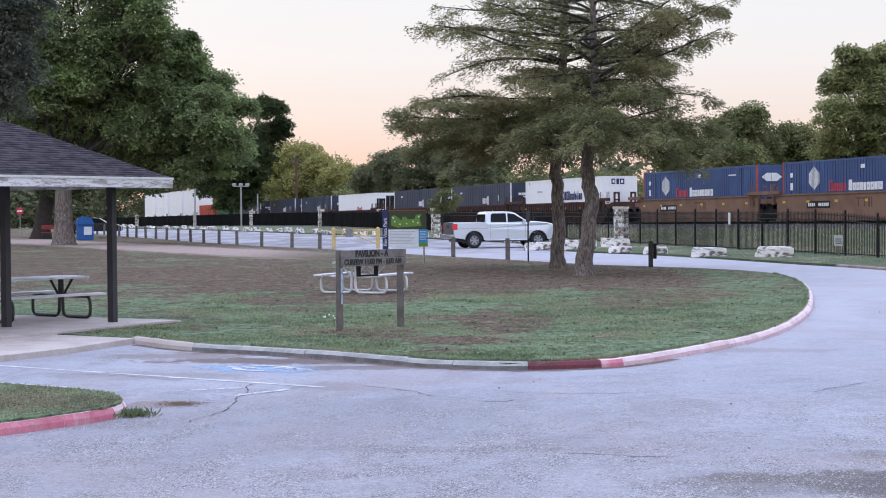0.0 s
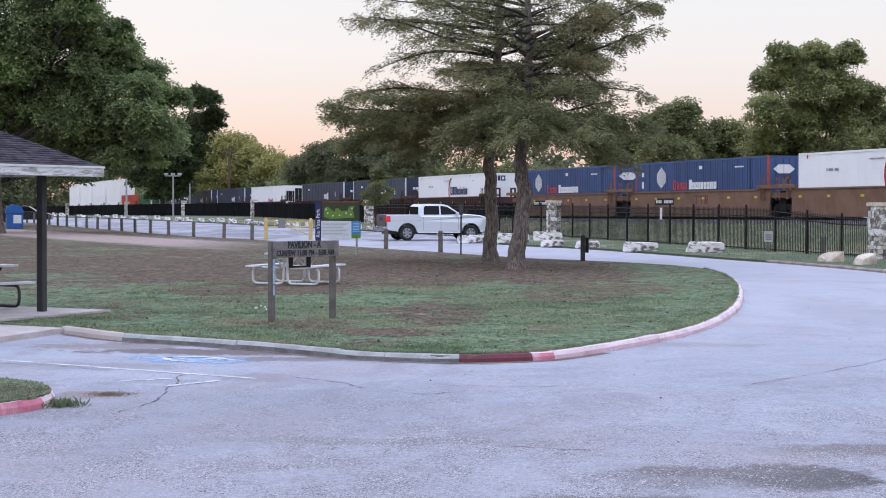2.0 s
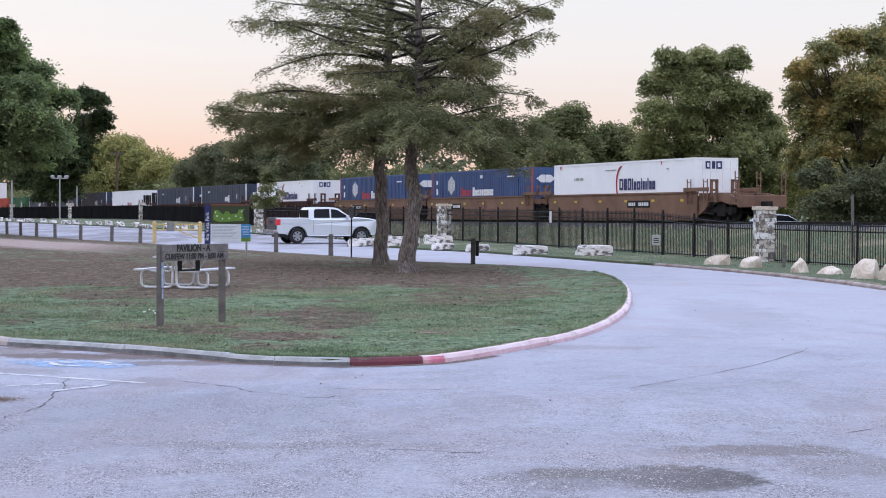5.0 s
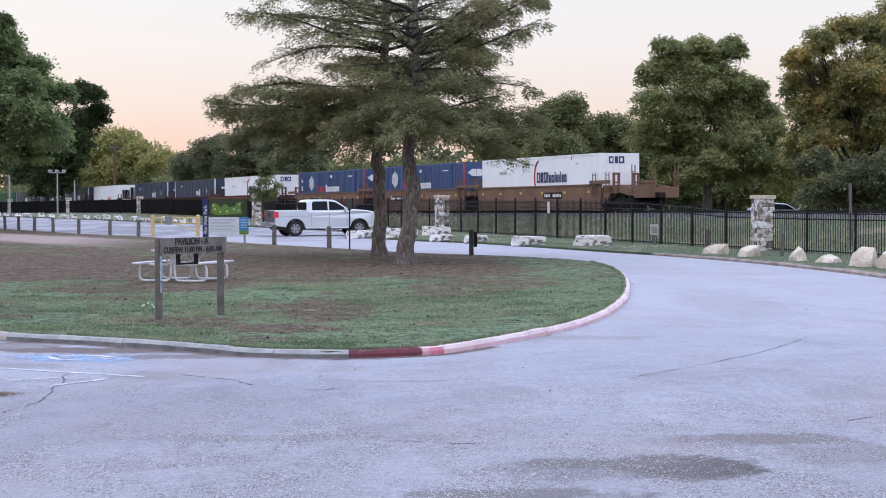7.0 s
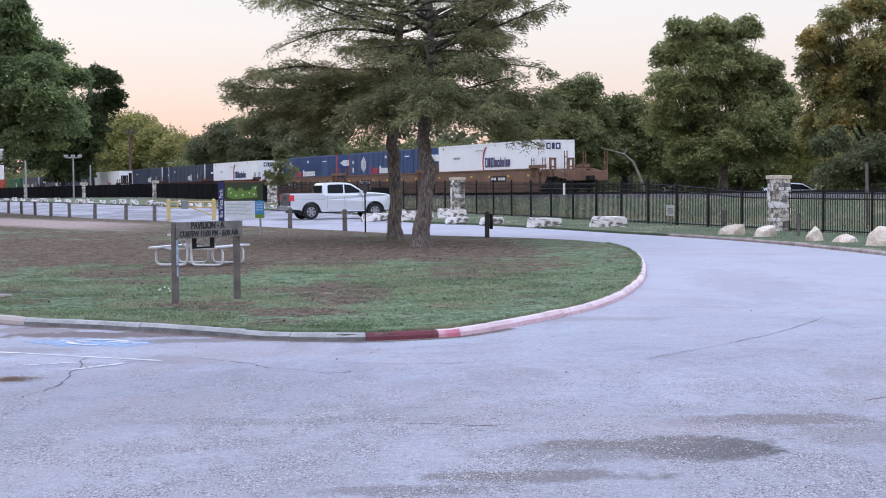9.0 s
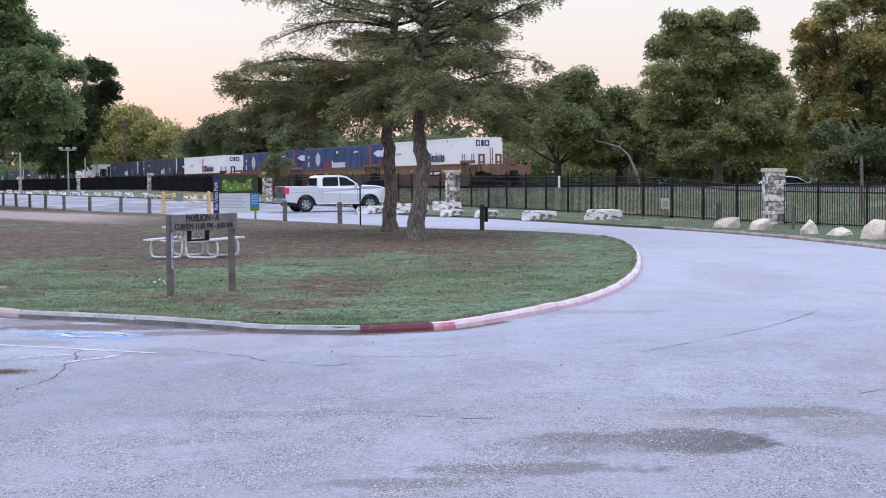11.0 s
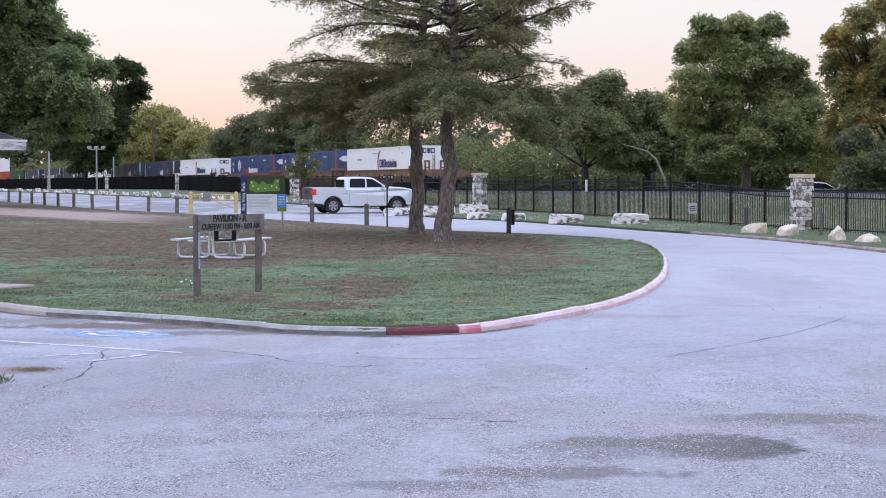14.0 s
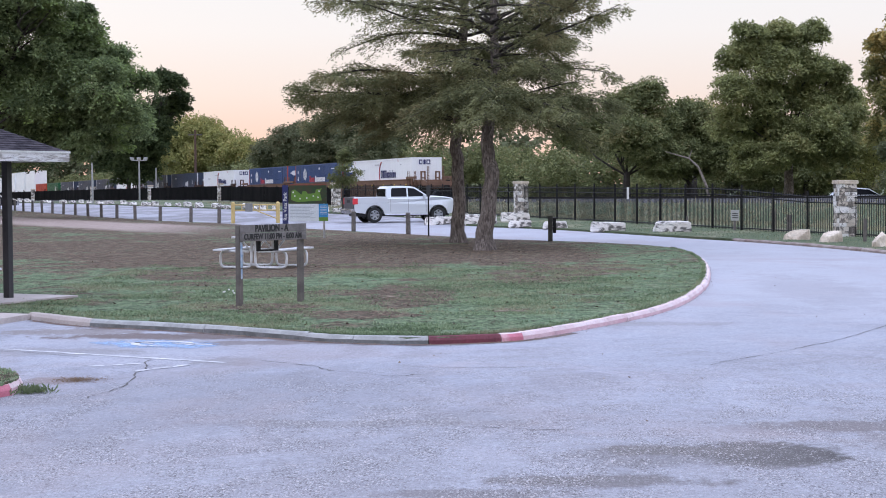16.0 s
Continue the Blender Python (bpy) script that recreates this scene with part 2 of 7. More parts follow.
col = n.mix(n.step(shag, 0.46, 0.34, 0.0, 0.45), col, (0.27, 0.275, 0.19))
clod = n.noise(2.2, 7, 0.78, n.scaled((1.6, 0.7, 1)), 0.2)
col = n.mix(n.step(clod, 0.53, 0.63, 0.0, 0.55), col, (0.06, 0.05, 0.034))
col = n.mix(n.step(clod, 0.46, 0.36, 0.0, 0.5), col, (0.27, 0.265, 0.185))
line = n.math("ABSOLUTE", n.math("ADD", n.math("ADD", n.math("MULTIPLY", X, 0.787), n.math("MULTIPLY", Y, 0.524)), -27.7))
path = n.math("MULTIPLY", n.step(n.math("ADD", line, n.math("MULTIPLY", spot, 4.0)), 3.8, 5.6, 1.0, 0.0), n.step(X, -11.0, -18.0))
col = n.mix(n.math("MULTIPLY", path, 0.9), col, n.mix(n.step(tuft, 0.3, 0.7), (0.46, 0.37, 0.33), (0.33, 0.255, 0.225)))
straw_ = n.noise(3.0, 7, 0.82, n.scaled((1.4, 0.5, 1)), 0.2)
col = n.mix(n.step(straw_, 0.56, 0.68, 0.0, 0.55), col, (0.3, 0.27, 0.2))
col = n.mix(n.step(straw_, 0.44, 0.34, 0.0, 0.6), col, (0.045, 0.042, 0.03))
n.bump(n.noise(10, 5, 0.8), 0.9, 0.07)
LAWN = n.done(col, 0.95, 0.0, 0.12)
BLADE = leafy("grass_blades", (0.07, 0.105, 0.055), (0.265, 0.345, 0.2), (0.34, 0.3, 0.2), 0.2)

n = Nodes("rough_grass")
streak = n.noise(0.3, 5, 0.65, n.scaled((1.0, 0.6, 1)), 0.7)
fine = n.noise(18, 3, 0.75)
col = n.mix(n.step(fine, 0.3, 0.75), (0.08, 0.105, 0.062), (0.165, 0.2, 0.12))
col = n.mix(n.step(streak, 0.5, 0.66, 0.0, 0.75), col, (0.33, 0.295, 0.205))
col = n.mix(n.step(n.noise(2.5, 5, 0.7), 0.5, 0.72, 0.0, 0.6), col, (0.1, 0.1, 0.065))
n.bump(n.noise(9, 5, 0.8), 0.9, 0.1)
ROUGH = n.done(col, 0.95, 0.0, 0.15)

n = Nodes("ballast")
v = n.noise(10, 4, 0.85)
col = n.mix(n.step(v, 0.35, 0.7), (0.04, 0.039, 0.041), (0.2, 0.196, 0.2))
n.bump(v, 1.0, 0.06)
BALLAST = n.done(col, 0.95, 0.0, 0.08)

CONCRETE = worn("concrete", (0.53, 0.47, 0.44), (0.43, 0.37, 0.345), 1.5, 0.9, grain=35, dirt=(0.16, 0.13, 0.11))
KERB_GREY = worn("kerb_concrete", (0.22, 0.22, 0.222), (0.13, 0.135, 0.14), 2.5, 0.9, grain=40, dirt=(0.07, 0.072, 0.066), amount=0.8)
# grey kerb face: grime plus the upright side's shade, painted in; its top is paler
KERB_GRIME_SHADE = worn("kerb_grime_and_shade", (0.19, 0.19, 0.19), (0.11, 0.112, 0.11), 3.5, 0.9, grain=30, dirt=(0.2, 0.195, 0.19), amount=0.5)
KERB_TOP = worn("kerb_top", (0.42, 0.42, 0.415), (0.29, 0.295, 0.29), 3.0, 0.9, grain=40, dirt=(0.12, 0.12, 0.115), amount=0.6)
KERB_BLUSH = worn("kerb_pale_red_paint", (0.68, 0.5, 0.53), (0.6, 0.38, 0.42), 2.5, 0.85, grain=40, dirt=(0.3, 0.22, 0.22), amount=0.7)
KERB_RED = worn("kerb_red_paint", (0.15, 0.028, 0.042), (0.105, 0.024, 0.034), 3.0, 0.75, grain=40, dirt=(0.4, 0.2, 0.22), amount=0.45)
KERB_PINK = worn("kerb_faded_red_paint", (0.58, 0.2, 0.26), (0.46, 0.13, 0.18), 3.0, 0.8, grain=40, dirt=(0.62, 0.5, 0.5), amount=0.7)
KERB_PALE = worn("kerb_worn_paint", (0.72, 0.62, 0.63), (0.64, 0.48, 0.5), 2.0, 0.85, grain=40, dirt=(0.34, 0.27, 0.27), amount=0.7)
LIMESTONE = worn("limestone", (0.74, 0.65, 0.54), (0.56, 0.46, 0.36), 2.4, 0.92, bump=0.7, grain=16, dist=0.03, dirt=(0.12, 0.11, 0.1), amount=0.6)
n = Nodes("limestone_block")
stain = n.noise(3.2, 6, 0.7, n.scaled((0.6, 1, 1.4)), 0.7)
fine = n.noise(18, 4, 0.7)
col = n.mix(n.step(n.noise(2.0, 4), 0.35, 0.65), (0.86, 0.83, 0.80), (0.68, 0.63, 0.59))
col = n.mix(n.step(stain, 0.47, 0.57, 0.0, 0.9), col, (0.075, 0.07, 0.067))
col = n.mix(n.step(fine, 0.52, 0.75, 0.0, 0.5), col, (0.3, 0.27, 0.25))
n.bump(n.math("ADD", fine, stain), 0.8, 0.04)
BLOCKSTONE = n.done(col, 0.92, 0.0, 0.2)
n = Nodes("pillar_limestone")
stain = n.noise(6, 6, 0.7, warp=0.8)
fine = n.noise(28, 4, 0.7)
r = n.rand()
col = n.mix(n.step(r, 0.2, 0.7), (0.86, 0.84, 0.81), (0.62, 0.55, 0.47))
col = n.mix(n.step(r, 0.72, 0.9, 0.0, 0.85), col, (0.17, 0.155, 0.145))
col = n.mix(n.step(n.math("ADD", stain, n.math("MULTIPLY", r, 0.12)), 0.53, 0.63, 0.0, 0.85), col, (0.11, 0.10, 0.092))
col = n.mix(n.step(fine, 0.5, 0.75, 0.0, 0.4), col, (0.25, 0.23, 0.21))
n.bump(n.math("ADD", fine, stain), 0.8, 0.03)
PILLARSTONE = n.done(col, 0.92, 0.0, 0.2)
MORTAR = worn("mortar", (0.45, 0.42, 0.39), (0.36, 0.33, 0.31), 4, 0.95, grain=50)
IRON = worn("black_iron", (0.008, 0.008, 0.009), (0.014, 0.014, 0.015), 4, 0.5, 0.0, 0.1, 60)
SCREEN = worn("black_screen_cloth", (0.006, 0.006, 0.007), (0.013, 0.012, 0.013), 0.8, 0.9, 0.0, 0.3, 20)
RUST_WELL = worn("tan_brown_railcar_paint", (0.225, 0.132, 0.09), (0.17, 0.098, 0.068), 0.7, 0.65, 0.0, 0.15, 25, dirt=(0.07, 0.05, 0.04), amount=0.55)
BROWN_WELL = worn("dark_brown_railcar_paint", (0.10, 0.05, 0.04), (0.06, 0.035, 0.03), 0.7, 0.7, 0.0, 0.15, 25, dirt=(0.025, 0.02, 0.02), amount=0.6)
UNDER = worn("black_running_gear", (0.012, 0.011, 0.011), (0.025, 0.021, 0.019), 3, 0.75, 0.0, 0.3, 30)
BOX_WHITE = worn("white_container_paint", (0.88, 0.88, 0.88), (0.84, 0.84, 0.85), 0.5, 0.45, 0.0, 0.05, 30, dirt=(0.6, 0.58, 0.57), amount=0.3)
BOX_BLUE = worn("blue_container_paint", (0.042, 0.085, 0.21), (0.034, 0.068, 0.168), 0.5, 0.5, 0.0, 0.05, 30, dirt=(0.06, 0.075, 0.12), amount=0.35)
BOX_DARK = worn("navy_container_paint", (0.03, 0.043, 0.078), (0.024, 0.034, 0.062), 0.5, 0.5, 0.0, 0.05, 30, dirt=(0.04, 0.045, 0.055), amount=0.3)
BOX_GREEN = worn("green_container_paint", (0.012, 0.12, 0.045), (0.01, 0.09, 0.035), 0.5, 0.5, 0.0, 0.05, 30)
BOX_RED = worn("red_container_paint", (0.5, 0.06, 0.03), (0.4, 0.045, 0.025), 0.5, 0.5, 0.0, 0.05, 30)
WOOD_GREY = worn("weathered_timber", (0.165, 0.145, 0.13), (0.11, 0.098, 0.09), 5, 0.9, 0.0, 0.5, 60, dirt=(0.05, 0.045, 0.042), amount=0.6)
n = Nodes("bark")
ridge = n.noise(24, 5, 0.7, n.scaled((1, 1, 0.2)), 0.3)
flake = n.noise(7, 5, 0.65, n.scaled((1, 1, 0.35)))
col = n.mix(n.step(ridge, 0.38, 0.6), (0.085, 0.07, 0.062), (0.31, 0.265, 0.235))
col = n.mix(n.step(flake, 0.42, 0.62, 0.0, 0.75), col, (0.13, 0.108, 0.096))
n.bump(n.math("ADD", ridge, n.math("MULTIPLY", flake, 1.5)), 1.0, 0.06)
BARK = n.done(col, 0.95, 0.0, 0.1)
BARK_DARK = worn("dark_bark", (0.05, 0.04, 0.033), (0.03, 0.025, 0.021), 4, 0.95, 0.0, 1.0, 14, 0.05)
STEEL = worn("galvanised_steel", (0.5, 0.51, 0.52), (0.38, 0.39, 0.41), 6, 0.42, 0.9, 0.1, 50)
KERB_OLD = worn("old_kerb", (0.42, 0.36, 0.33), (0.26, 0.2, 0.18), 1.6, 0.9, grain=30, dirt=(0.13, 0.07, 0.06), amount=0.9)
LINE_PAINT = worn("worn_line_paint", (0.66, 0.66, 0.69), (0.48, 0.48, 0.51), 5, 0.8, grain=14, dirt=(0.25, 0.245, 0.27), amount=1.0)
n = Nodes("faded_blue_paint")
wob = n.noise(2.2, 6, 0.75, n.scaled((0.7, 1.3, 1)), 0.5)
worn_ = n.step(n.noise(9, 5, 0.8), 0.38, 0.62, 0.25, 1.0)
n.put(n.b.inputs["Alpha"], n.math("MULTIPLY", n.math("MULTIPLY", blot(n, n.axis(0), n.axis(1), wob, 0.0, 0.0, 1.0, 0.55), worn_), 0.85))
BLUE_PAINT = n.done(n.mix(n.step(n.noise(5, 4), 0.35, 0.65), (0.25, 0.46, 0.78), (0.33, 0.44, 0.58)), 0.8)
GUTTER = worn("gutter_dirt", (0.12, 0.075, 0.06), (0.2, 0.14, 0.12), 4, 0.95, grain=25)
for faded in (LINE_PAINT, GUTTER):
    tr = faded.node_tree
    wear_ = tr.nodes.new("ShaderNodeTexNoise")
    wear_.inputs["Scale"].default_value, wear_.inputs["Detail"].default_value, wear_.inputs["Roughness"].default_value = 4.0, 6.0, 0.75
    span_ = tr.nodes.new("ShaderNodeMapRange")
    for k, x in enumerate((0.0, 0.3, 0.5, 0.1, 0.95)):
        if k:
            span_.inputs[k].default_value = x
    tr.links.new(wear_.outputs[0], span_.inputs[0])
    tr.links.new(span_.outputs[0], tr.nodes["Principled BSDF"].inputs["Alpha"])
PAINT_WHITE = worn("white_paint", (0.75, 0.75, 0.74), (0.62, 0.61, 0.6), 3, 0.6, grain=40)
for dull in (IRON, SCREEN, UNDER, BROWN_WELL, RUST_WELL):
    dull.node_tree.nodes["Principled BSDF"].inputs["Specular IOR Level"].default_value = 0.15

# ---------------------------------------------------------------- mesh kit
def part(name, bm, mat, parent=None, label="", smooth=False):
    me = bpy.data.meshes.new(name)
    bm.to_mesh(me)
    bm.free()
    me.materials.append(mat)
    if smooth:
        me.polygons.foreach_set("use_smooth", [True] * len(me.polygons))
    ob = new(name, me)
    ob.parent = parent
    if label:
        ob["label"] = label
    return ob


def raw(name, verts, faces, mat, parent=None, smooth=False):
    me = bpy.data.meshes.new(name)
    me.from_pydata(verts, [], faces)
    me.materials.append(mat)
    if smooth:
        me.polygons.foreach_set("use_smooth", [True] * len(me.polygons))
    ob = new(name, me)
    ob.parent = parent
    return ob


def thing(name, m, label, category, group=""):
    ob = new(name)
    ob.empty_display_size = 0.2
    ob.matrix_basis = m
    return tagged(ob, label, category, group)


def box(bm, x0, x1, y0, y1, z0, z1, bevel=0.0, turn=None):
    r = bmesh.ops.create_cube(bm, size=1.0)
    vs = r["verts"]
    bmesh.ops.scale(bm, vec=(x1 - x0, y1 - y0, z1 - z0), verts=vs)
    if bevel:
        es = list({e for v in vs for e in v.link_edges})
        g = bmesh.ops.bevel(bm, geom=es, offset=bevel, segments=2, affect="EDGES", profile=0.6)
        vs = list({v for f in g["faces"] for v in f.verts} | {v for v in vs if v.is_valid})
    bmesh.ops.translate(bm, vec=((x0 + x1) / 2, (y0 + y1) / 2, (z0 + z1) / 2), verts=vs)
    if turn is not None:
        bmesh.ops.transform(bm, matrix=turn, verts=vs)
    return vs


def rod(bm, p, q, r0, r1=None, seg=8):
    p, q = Vector(p), Vector(q)
    r1 = r0 if r1 is None else r1
    d = q - p
    m = Matrix.Translation((p + q) / 2) @ d.to_track_quat("Z", "Y").to_matrix().to_4x4()
    return bmesh.ops.create_cone(bm, cap_ends=True, segments=seg, radius1=r0, radius2=r1, depth=d.length, matrix=m)["verts"]


def tube(bm, pts, radii, seg=8, cap=True):
    """A bent pipe or limb through the points, with a radius at each."""
    pts = [Vector(p) for p in pts]
    if not hasattr(radii, "__len__"):
        radii = [radii] * len(pts)
    rings = []
    side = None
    for i, p in enumerate(pts):
        d = (pts[min(i + 1, len(pts) - 1)] - pts[max(i - 1, 0)]).normalized()
        if side is None:
            side = d.orthogonal().normalized()
        side = (side - d * side.dot(d)).normalized()
        up = d.cross(side)
        rings.append([bm.verts.new(p + (side * math.cos(a) + up * math.sin(a)) * radii[i])
                      for a in (2 * math.pi * k / seg for k in range(seg))])
    for a, b in zip(rings, rings[1:]):
        for k in range(seg):
            bm.faces.new((a[k], a[(k + 1) % seg], b[(k + 1) % seg], b[k]))
    if cap:
        bm.faces.new(rings[0][::-1])
        bm.faces.new(rings[-1])


def prism(bm, outline, y0, y1):
    """An outline of x, z drawn out along y."""
    a = [bm.verts.new((x, y0, z)) for x, z in outline]
    b = [bm.verts.new((x, y1, z)) for x, z in outline]
    k = len(a)
    bm.faces.new(a)
    bm.faces.new(b[::-1])
    for i in range(k):
        bm.faces.new((a[(i + 1) % k], a[i], b[i], b[(i + 1) % k]))


def slab(name, outline, z0, z1, mat, label="", category=""):
    """A flat piece of ground: an outline of x, y with thickness."""
    bm = bmesh.new()
    top = [bm.verts.new((x, y, z1)) for x, y in outline]
    low = [bm.verts.new((x, y, z0)) for x, y in outline]
    k = len(top)
    bm.faces.new(top)
    for i in range(k):
        bm.faces.new((top[i], low[i], low[(i + 1) % k], top[(i + 1) % k]))
    bmesh.ops.recalc_face_normals(bm, faces=bm.faces)
    bmesh.ops.triangulate(bm, faces=[f for f in bm.faces if len(f.verts) > 4])
    return tagged(part(name, bm, mat), label, category, "", "structure")


def smoothed(pts, rounds=2, closed=False):
    """Corner cutting, for kerbs and road edges."""
    for _ in range(rounds):
        out = [] if closed else [pts[0]]
        for a, b in zip(pts, pts[1:] + (pts[:1] if closed else [])):
            out += [(a[0] * 0.75 + b[0] * 0.25, a[1] * 0.75 + b[1] * 0.25), (a[0] * 0.25 + b[0] * 0.75, a[1] * 0.25 + b[1] * 0.75)]
        pts = out if closed else out + [pts[-1]]
    return pts


# ---------------------------------------------------------------- the line of the railway
PHI = radians(22.795)
TRACK_U = Vector((math.sin(PHI), -math.cos(PHI)))      # along the track, towards the viewer
TRACK_N = Vector((math.cos(PHI), math.sin(PHI)))       # across it, away
GRADE, SPEED, NEAR_SIDE = 0.00786, -5.082, 46.35


def rail_z(s):
    return 1.128 + GRADE * (s + 90.0)


def on_track(s, across, z):
    p = TRACK_N * (NEAR_SIDE + across) + TRACK_U * s
    return Vector((p.x, p.y, z))


def land(x, y):
    """The lie of the land: level, then falling gently with the railway far off."""
    return -0.0088 * max(0.0, y - 200.0)


# ---------------------------------------------------------------- ground, roads, lawns
vs, fs = [], []
xs = [-2500, -1200, -600, -350, -220, -150, -100, -60, -30, 0, 30, 60, 100, 150, 220, 350, 600, 1200, 2500]
ys = [-800, -300, -100, -30, 0, 40, 90, 140, 175, 200, 235, 285, 345, 415, 500, 590, 800, 1300, 3000]
for y in ys:
    for x in xs:
        vs.append((x, y, -0.06 + land(x, min(y, 590))))
for j in range(len(ys) - 1):
    for i in range(len(xs) - 1):
        a = j * len(xs) + i
        fs.append((a, a + 1, a + 1 + len(xs), a + len(xs)))
tagged(raw("ground", vs, fs, ROUGH), "rough dry grass land reaching to the horizon", "ground", "", "structure")

ROAD_FAR = smoothed([(13.5, 25.96), (11.2, 37.76), (10.6, 44.6), (9.9, 48.85), (9.0, 53.22), (7.4, 58.29), (6.1, 61.36), (3.9, 67.5), (1.2, 74.34), (-1.3, 78.12)], 1)
LOT_FAR = [(-3.4, 83.19), (-3.2, 92.04), (-8.5, 106.2), (-19, 128.62), (-31, 152.22), (-45, 178.18), (-62, 202.96)]
LOT_NEAR = [(-72, 198.24), (-48, 153.4), (-27.9, 111.39)]
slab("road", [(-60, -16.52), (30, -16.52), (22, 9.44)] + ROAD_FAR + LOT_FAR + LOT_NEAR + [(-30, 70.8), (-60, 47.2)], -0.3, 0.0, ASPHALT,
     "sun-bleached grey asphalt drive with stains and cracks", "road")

KERB_FRONT = [(-7.55, 26.31), (-6.36, 24.96), (-5.47, 24.51), (-4.57, 24), (-3.68, 23.3), (-2.58, 22.42), (-1.94, 22.12), (-1.16, 21.95),
              (-0.24, 22.33), (0.13, 22.71), (0.93, 24.19), (1.86, 26.2), (2.56, 28.32), (3.24, 31.45), (3.88, 35.75), (4.5, 41.77), (4.75, 47.55), (4.45, 51.45)]
LAWN_BACK = [(3.73, 53.75), (2.20, 56.24), (0.96, 57.7), (-0.86, 59.51), (-4.40, 66.06), (-6.89, 70.47), (-10.72, 77.24), (-15.12, 85.94), (-19.33, 92.15), (-26.89, 106.72), (-45.94, 146.8), (-65.08, 194.23), (-114.84, 194.23),
             (-120, 28.32)]
front = smoothed(KERB_FRONT, 2)
slab("lawn", front + LAWN_BACK + [(-40, 26.67), (-12, 27.73), (-10.3, 27.85)], -0.2, 0.088, LAWN, "patchy autumn lawn with bare brown earth", "lawn")
slab("verge", [(15.0, 23.6), (13.75, 25.96)] + [(x + 0.16, y + 0.1) for x, y in ROAD_FAR[1:]] + [(-1.2, 78.35), (-3.1, 83.31), (-2.9, 92.04), (-8.2, 106.44), (-18.7, 128.86), (-30.6, 152.57), (-44.6, 178.53), (-60, 200.6), (-50, 202.96), (-44, 210.04),
      (-30, 195.88), (-10, 146.32), (4, 99.12), (15, 63.72), (20, 49.56), (24, 23.6)], -0.2, 0.07, ROUGH, "grass verge between the drive and the fence", "verge")
slab("sidewalk", [(-7.5, 26.25), (-7.95, 24.31), (-8.55, 22.89), (-14, 20.77), (-40, 11.8), (-40, 26.43), (-12, 27.49), (-10.2, 27.61)], -0.2, 0.085, CONCRETE,
     "pale concrete path with a dropped kerb", "pavement")


def kerb(name, pts, pieces, width, height, label):
    """A kerb of separate cast lengths along a line; pieces: length, material."""
    root = tagged(new(name), label, "kerb", "", "structure")
    dist = [0.0]
    for a, b in zip(pts, pts[1:]):
        dist.append(dist[-1] + math.dist(a, b))

    def at(d):
        d = min(max(d, 0), dist[-1] - 1e-4)
        k = max(i for i in range(len(dist)) if dist[i] <= d)
        k = min(k, len(pts) - 2)
        f = (d - dist[k]) / (dist[k + 1] - dist[k])
        a, b = Vector(pts[k]), Vector(pts[k + 1])
        t = (b - a).normalized()
        return a.lerp(b, f), Vector((-t.y, t.x))

    d = 0.0
    for length, mat in pieces:
        bm = bmesh.new()
        rings = []
        steps = max(2, int(length / 0.35))
        jog = random.uniform(-0.008, 0.008)
        for i in range(steps + 1):
            p, nrm = at(d + 0.004 + (length - 0.008) * i / steps)
            prof = [(0, -0.1), (0.015, height * 0.5), (0.045, height * 0.92), (0.075, height), (width, height), (width, -0.1)]
            rings.append([bm.verts.new((p.x + nrm.x * (a + jog - 0.05), p.y + nrm.y * (a + jog - 0.05), b + jog * 0.6 + random.uniform(-0.006, 0.005))) for a, b in prof])
        for a, b in zip(rings, rings[1:]):
            for k in range(5):
                bm.faces.new((a[k], a[k + 1], b[k + 1], b[k]))
        bm.faces.new(rings[0])
        bm.faces.new(rings[-1][::-1])
        bmesh.ops.recalc_face_normals(bm, faces=bm.faces)
        # index 1 is the road face; on grey stones its shade is in the colour
        for k, f in enumerate(bm.faces):
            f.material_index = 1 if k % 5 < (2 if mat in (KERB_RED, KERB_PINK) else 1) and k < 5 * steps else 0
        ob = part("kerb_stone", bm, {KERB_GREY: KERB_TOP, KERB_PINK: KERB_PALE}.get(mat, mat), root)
        ob.data.materials.append({KERB_GREY: KERB_GRIME_SHADE, KERB_PALE: KERB_BLUSH}.get(mat, mat))
        d += length
        if d > dist[-1] - 0.3:
            break


G, R, P, W = KERB_GREY, KERB_RED, KERB_PINK, KERB_PALE
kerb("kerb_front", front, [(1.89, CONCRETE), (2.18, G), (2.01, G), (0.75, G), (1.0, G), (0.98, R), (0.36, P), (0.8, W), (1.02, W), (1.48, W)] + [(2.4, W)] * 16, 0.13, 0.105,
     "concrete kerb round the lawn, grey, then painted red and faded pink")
isle = smoothed([(-11.91, 9.44), (-6.91, 13.69), (-5.71, 15.46), (-5.35, 16.05), (-4.99, 16.76), (-5.08, 17.4), (-5.46, 18.05), (-6.21, 18.53), (-7.11, 19), (-13.91, 22.42)], 2)
slab("island", isle, -0.2, 0.135, LAWN, "small grass island at the parking place", "lawn")
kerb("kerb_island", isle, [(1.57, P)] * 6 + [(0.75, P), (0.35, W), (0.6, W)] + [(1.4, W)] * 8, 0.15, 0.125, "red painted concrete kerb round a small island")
kerb("kerb_far", [(x + 0.14, y + 0.09) for x, y in reversed(ROAD_FAR[:12])], [(1.6, KERB_OLD), (1.2, KERB_OLD), (1.4, KERB_OLD)] * 9, 0.14, 0.085, "low dirty kerb with traces of red paint")

# ---------------------------------------------------------------- railway
DROP = 0.0      # the rails lie this far under the train's reference height


def rail_top(s):
    return rail_z(s) - DROP


